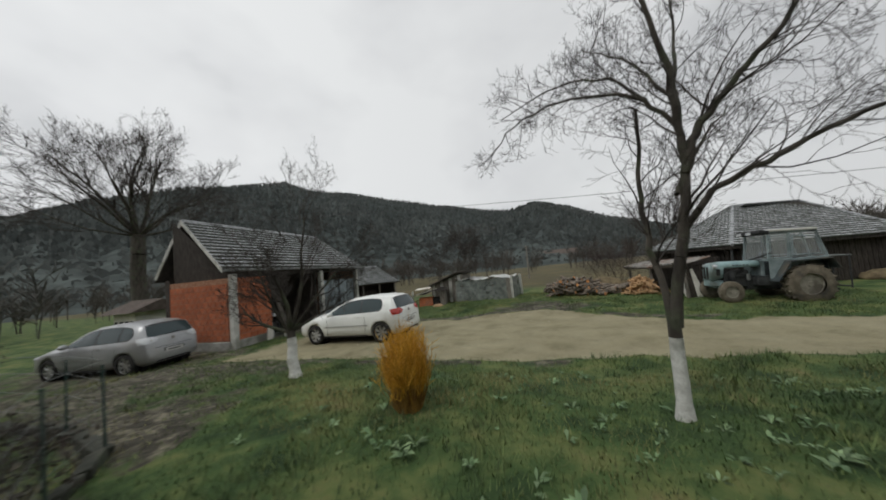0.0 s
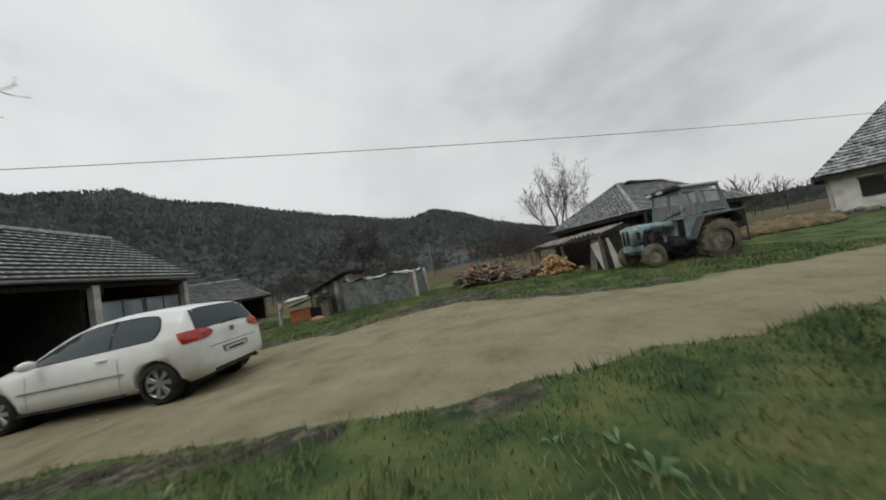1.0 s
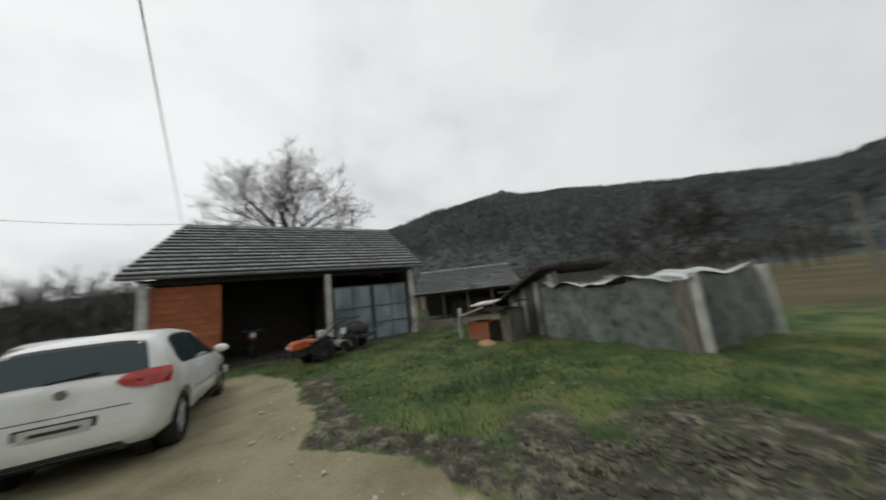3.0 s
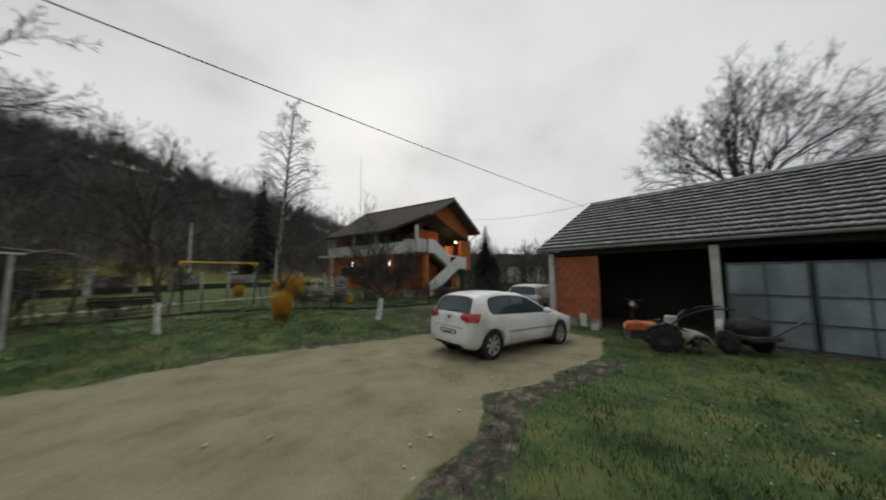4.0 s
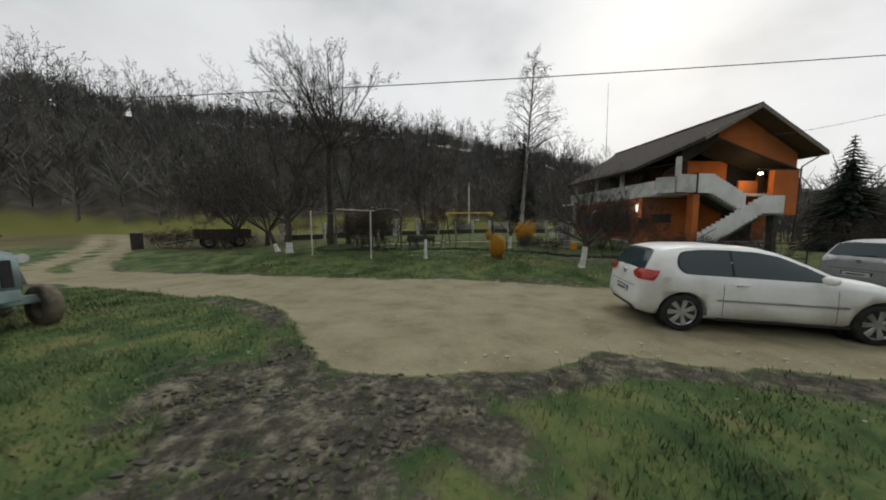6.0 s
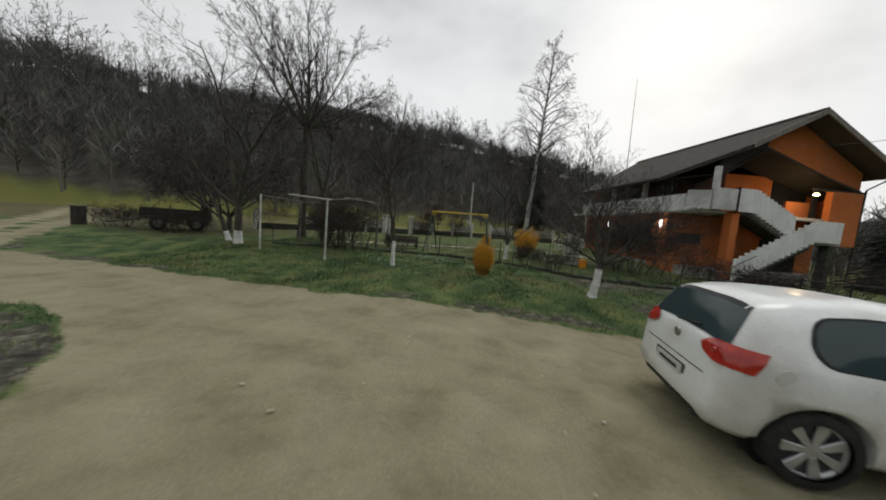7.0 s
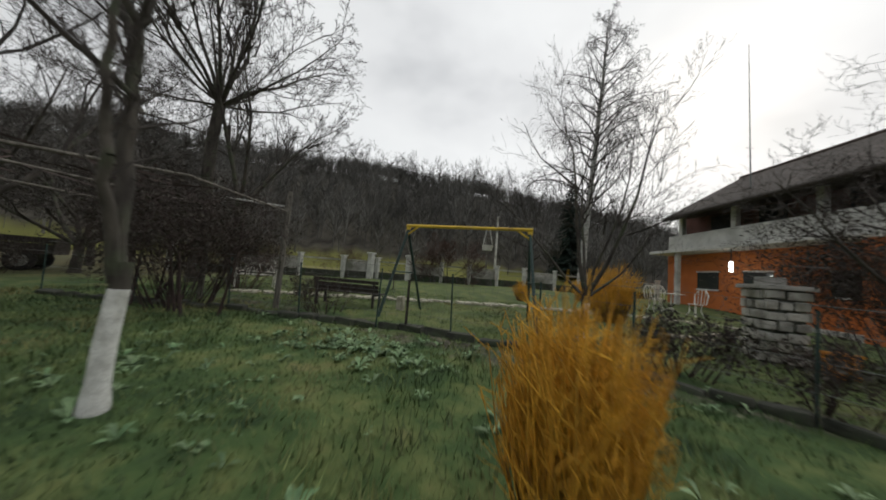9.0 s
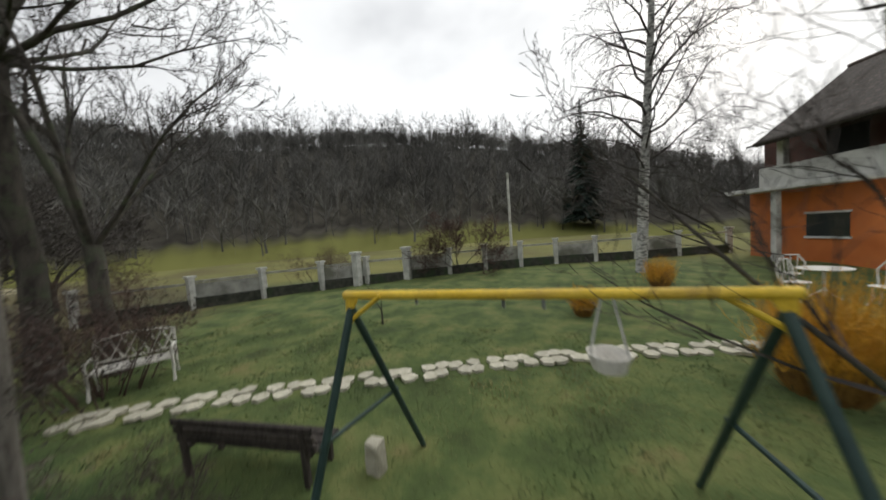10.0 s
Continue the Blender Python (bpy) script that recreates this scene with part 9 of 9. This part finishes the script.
white_bench(pose(12.6, -9.6, gz(12.6, -9.6), 0, 0, 60), "white weathered cast garden bench under the trees")
bm = NB()
box(bm, (0, 0, 0.15), (0.17, 0.15, 0.34), bevel=0.03)
bmesh.ops.subdivide_edges(bm, edges=bm.edges[:], cuts=1)
for v in bm.verts:
    v.co += 0.02 * Vector((noise.noise(v.co * 9), noise.noise(v.co * 9 + Vector((3, 0, 0))), 0.5 * noise.noise(v.co * 7)))
solid("marker_stone", bm, M_FLAG, "short pale stone standing on the lawn", "stone", m=pose(7.22, -9.4, gz(7.2, -9.4)))


def make_barbecue():
    b = thing("stone_barbecue", pose(0.45, -9.95, gz(0.4, -9.9)), "square barbecue tower of rough grey stone blocks", "barbecue")
    r = random.Random(3)
    part("core", box(NB(), (0, 0, 0.58), (0.5, 0.5, 1.16)), M_DCONC, b)
    for i in range(7):
        for k, (x, y, rz) in enumerate(((0, 0.25, 0), (0, -0.25, 0), (0.25, 0, 90), (-0.25, 0, 90))):
            n = 2 + (i + k) % 2
            for j in range(n):
                u = (j + 0.5) / n - 0.5 + r.uniform(-0.03, 0.03)
                dx, dy = (u * 0.56, 0) if rz == 0 else (0, u * 0.56)
                part("stone", box(NB(), (x + dx, y + dy, 0.09 + i * 0.165 + r.uniform(-0.01, 0.01)), (0.56 / n - r.uniform(0.02, 0.05), 0.08 + r.uniform(0, 0.09), r.uniform(0.115, 0.15)), rz + r.uniform(-5, 5), bevel=0.02), M_STONE, b)
    part("top_slab", box(NB(), (0, 0, 1.2), (0.7, 0.7, 0.07), bevel=0.015), M_CONC, b, "grey top slab")
    part("chimney_cap", box(NB(), (0.05, 0, 1.3), (0.3, 0.26, 0.14), bevel=0.02), M_CONC, b)
    o = thing("orange_crate", pose(0.05, -9.35, gz(0, -9.3), 0, 0, 12), "bright orange plastic crate on the grass", "crate")
    part("crate_body", box(NB(), (0, 0, 0.17), (0.26, 0.26, 0.34), bevel=0.03), M_OCR, o)
    part("crate_rim", box(NB(), (0, 0, 0.33), (0.29, 0.29, 0.04), bevel=0.012), M_OCR, o)
    for x, y, l, a in ((1.2, -10.9, 0.8, 10), (0.3, -11.9, 0.9, 30)):
        d = thing("plank_stack", pose(x, y, gz(x, y), 0, 0, a), "pale planks lying on the grass", "planks", "loose planks")
        for k in range(2):
            part("plank", box(NB(), (0.03 * k, (k - 1) * 0.16, 0.04), (l, 0.13, 0.04), random.uniform(-3, 3)), M_PWOOD, d)
    f = thing("stair_fence", pose(-3.2, -6.7, 0.25, 0, 0, 0), "low rusty mesh fence in front of the house", "fence")
    for i in range(5):
        part("fence_post", rod(NB(), (-i * 1.1, 0, -0.2), (-i * 1.1, 0, 0.85), 0.025, 0.025, 6), M_TRIM, f)
    part("rail", rod(NB(), (0, 0, 0.8), (-4.4, 0, 0.8), 0.018, 0.018, 6), M_TRIM, f)
    part("rail", rod(NB(), (0, 0, 0.25), (-4.4, 0, 0.25), 0.018, 0.018, 6), M_TRIM, f)


M_OCR = stuff_mat("orange_plastic", (0.7, 0.24, 0.01), (0.8, 0.32, 0.02), 5, 0.5, 0.1, 40)
make_barbecue()


def make_trailer():
    t = thing("farm_trailer", pose(20.7, -6.5, gz(20.7, -6.5), 0, 0, 60), "dark wooden farm trailer parked beyond the plum trees", "trailer")
    part("bed", box(NB(), (0, 0, 0.62), (2.8, 1.4, 0.12)), M_DWOOD, t)
    for y in (-0.68, 0.68):
        for z in (0.8, 1.02):
            part("side_board", box(NB(), (0, y, z), (2.8, 0.05, 0.2)), M_DWOOD, t)
    for x in (-1.38, 1.38):
        part("end_board", box(NB(), (x, 0, 0.9), (0.05, 1.3, 0.42)), M_DWOOD, t)
    for x in (-0.75, 0.75):
        for s in (-1, 1):
            wheel(t, (x, s * 0.62, 0.34), 0.34, 0.16, 0.2, s, M_TYRE, M_CONC, 0, 0)
    part("drawbar", rod(NB(), (1.4, 0, 0.5), (2.6, 0, 0.3), 0.04, 0.04, 6), M_TRGREY, t)
    w = thing("gate_post", pose(25.0, -4.6, gz(25, -4.6), 0, 0, 20), "thick rotten brown gate post by the track", "post")
    part("shaft", box(NB(), (0, 0, 0.45), (0.42, 0.42, 1.0), bevel=0.06), M_DWOOD, w)
    part("cap", box(NB(), (0, 0, 0.97), (0.5, 0.5, 0.07), bevel=0.02), M_GWOOD, w)


make_trailer()


# ---- wires and far things ----
def wire(a, b, sag, r=0.009, label="thin overhead cable"):
    bm = NB()
    a, b = Vector(a), Vector(b)
    pts = [a.lerp(b, i / 24) - Vector((0, 0, 4 * sag * (i / 24) * (1 - i / 24))) for i in range(25)]
    ring = []
    for p in pts:
        ring.append([bm.verts.new(p + Vector((0, r * math.cos(2.094 * k), r * math.sin(2.094 * k)))) for k in range(3)])
    for u, v in zip(ring, ring[1:]):
        for k in range(3):
            bm.faces.new((u[k], u[(k + 1) % 3], v[(k + 1) % 3], v[k]))
    solid("overhead_cable", bm, M_WIRE, label, "cable", group="overhead cables")


wire((-8.2, -0.9, 4.95), (25.2, 7.9, 3.75), 0.28, 0.009, "thin overhead cable from the garage ridge across the yard")
wire((-7.6, -13.6, 6.7), (-8.75, -1.05, 5.2), 0.55, 0.008, "thin overhead cable between house and garage")
pl = thing("utility_pole", pose(1.7, 26, gz(2, 20)), "grey wooden utility pole in the field", "pole")
part("shaft", rod(NB(), (0, 0, -0.1), (0, 0, 3.7), 0.09, 0.07, 8), M_GWOOD, pl)
part("insulator_arm", box(NB(), (0, 0, 3.5), (0.5, 0.06, 0.06)), M_GWOOD, pl)
pl = thing("utility_pole", pose(9.35, -29.2, gz(9, -25)), "pale wooden pole beyond the fence", "pole")
part("shaft", rod(NB(), (0, 0, -0.1), (0, 0, 6.0), 0.1, 0.08, 8), M_CONCP, pl)
part("insulator_arm", box(NB(), (0, 0, 5.8), (0.5, 0.06, 0.06)), M_GWOOD, pl)


def far_house(x, y, z, rz, w, d, h, label):
    f = thing("distant_house", pose(x, y, z, 0, 0, rz), label, "house", "distant houses")
    part("wall", box(NB(), (0, 0, h / 2), (w, d, h)), M_PLAST, f)
    bm = NB()
    prism(bm, [(-w / 2 - 0.4, -d / 2 - 0.5, h), (-w / 2 - 0.4, d / 2 + 0.5, h), (-w / 2 - 0.4, 0, h + d * 0.32)], (w + 0.8, 0, 0))
    part("roof", bm, M_TILEB, f)
    for i in range(4):
        part("window", box(NB(), (-w / 2 + (i + 0.5) * w / 4, -d / 2 - 0.02, h * 0.55), (w / 10, 0.08, h * 0.35)), M_PANE, f)


far_house(3.5, 150, 1.0, 8, 15, 8, 3.6, "white single-storey house far across the valley")
far_house(-16, 158, 1.0, -12, 9, 8, 3.2, "white house far across the valley")
far_house(-16.9, 1.0, -0.2, 8, 1.7, 2.0, 1.6, "small white outbuilding behind the garage")
far_house(-46, -38, 0, 30, 10, 8, 3.4, "low house beyond the drive")


# ---- ground cover and litter ----
def make_grass():
    r = np.random.RandomState(17)
    n = 420000
    X, Y = r.uniform(-6.5, 14.5, n), r.uniform(-13.5, 10.5, n)
    keep = (road_mask(X, Y) < 0.35) & (mud_mask(X, Y) < r.uniform(0.15, 0.9, n))
    keep &= ~((X < -5.6 - 0.14 * (Y + 1.2)) & (Y > -1.6))
    keep &= wob(X, Y, 3.0, 33) + r.normal(0, 0.5, n) > -0.55
    X, Y = X[keep], Y[keep]
    n = len(X)
    road, mud = road_mask(X, Y), mud_mask(X, Y)
    Z = ground_z(X, Y) + (1 - road) * (1 - mud) * (0.028 * wob(X, Y, 4.0, 11) + 0.02 * wob(X, Y, 9.0, 12)) - 0.012
    lawn = np.where(Y < -7.6, 0.6, 1.0)
    h = r.uniform(0.04, 0.12, n) * lawn * (0.7 + 0.5 * (wob(X, Y, 2.2, 34) > 0.15))
    a, lean = r.uniform(0, 6.28, n), r.uniform(0.2, 1.1, n)
    w = r.uniform(0.004, 0.009, n)
    V = np.zeros((n, 3, 3))
    V[:, 0] = np.stack([X - w * np.sin(a), Y + w * np.cos(a), Z], -1)
    V[:, 1] = np.stack([X + w * np.sin(a), Y - w * np.cos(a), Z], -1)
    V[:, 2] = np.stack([X + h * lean * np.cos(a), Y + h * lean * np.sin(a), Z + h], -1)
    tagged(new("grass", raw_np("grass", V.reshape(-1, 3), np.arange(3 * n).reshape(-1, 3), M_BLADE)), "short rough winter grass with yellowish blades", "grass", kind="stuff")
    # broad-leaved weeds in rosettes
    VV, FF = [], []
    spots = [(r.uniform(2.0, 9.5), r.uniform(-7.4, -2.6)) for i in range(120)] + [(r.normal(6.3, 0.6), r.normal(-6.45, 0.3)) for i in range(130)] + [(r.normal(7.3, 0.6), r.normal(-4.8, 0.3)) for i in range(34)] + [(r.normal(3.9, 0.25), r.normal(-5.6, 0.2)) for i in range(7)] + [(r.uniform(-6, 9), r.uniform(3, 8)) for i in range(90)]
    for x, y in spots:
        if road_mask(x, y) > 0.3 or mud_mask(x, y) > 0.5:
            continue
        z = gz(x, y)
        s = r.uniform(0.03, 0.08) if r.uniform() < 0.65 else r.uniform(0.07, 0.12)
        s = min(s, 0.055) if y > 0 else s
        for k in range(r.randint(4, 9)):
            b = r.uniform(0, 6.28)
            c, sn = math.cos(b), math.sin(b)
            q = len(VV)
            wd, up = s * r.uniform(0.16, 0.3), s * r.uniform(0.3, 1.1)
            VV += [(x, y, z), (x + c * s * 0.6 - sn * wd, y + sn * s * 0.6 + c * wd, z + up * 0.8), (x + c * s * 0.6 + sn * wd, y + sn * s * 0.6 - c * wd, z + up * 0.8), (x + c * s * 1.25, y + sn * s * 1.25, z + up * 0.75)]
            FF += [(q, q + 2, q + 1), (q + 1, q + 2, q + 3)]
    tagged(new("weeds", raw_np("weeds", VV, FF, M_LEAF)), "pale green broad-leaved weeds in the grass", "weeds", kind="stuff")
    # pale stones and chips
    bm = NB()
    rr = random.Random(6)
    for i in range(150):
        x = rr.uniform(-3.5, 3.5) if i < 90 else rr.uniform(-4, 10)
        y = float(edge(ROAD_N, x)) + rr.uniform(-0.6, 0.5) if i < 90 else rr.uniform(-6, 7)
        s = rr.uniform(0.009, 0.024)
        ball(bm, (x, y, gz(x, y) - 0.025), s, (rr.uniform(0.9, 1.8), rr.uniform(0.7, 1.2), rr.uniform(0.35, 0.6)), 1)
    for i in range(110):
        x, y = rr.uniform(-5.0, 5.0), rr.uniform(3.2, 7.4)
        if road_mask(x, y) < 0.5 and mud_mask(x, y) < 0.4:
            s = rr.uniform(0.009, 0.02)
            ball(bm, (x, y, gz(x, y) + 0.02), s, (rr.uniform(0.9, 1.9), rr.uniform(0.7, 1.2), rr.uniform(0.4, 0.7)), 1)
    solid("pale_stones", bm, M_FLAG, "scattered pale stones along the track", "stones", kind="stuff")
    bm = NB()
    for i in range(1300):
        x, y = rr.gauss(4.4, 1.5), rr.gauss(5.4, 0.9)
        if road_mask(x, y) > 0.5 or mud_mask(x, y) < 0.55:
            continue
        ball(bm, (x, y, gz(x, y)), rr.uniform(0.01, 0.034), (rr.uniform(0.9, 1.8), rr.uniform(0.7, 1.2), 0.55), 1)
    solid("mud_clods", bm, M_CLOD, "churned dark mud clods", "mud", kind="stuff")


M_CLOD = stuff_mat("wet_mud", (0.025, 0.022, 0.018), (0.075, 0.066, 0.054), 6, 0.8, 0.5, 40, c3=(0.12, 0.11, 0.09))
make_grass()
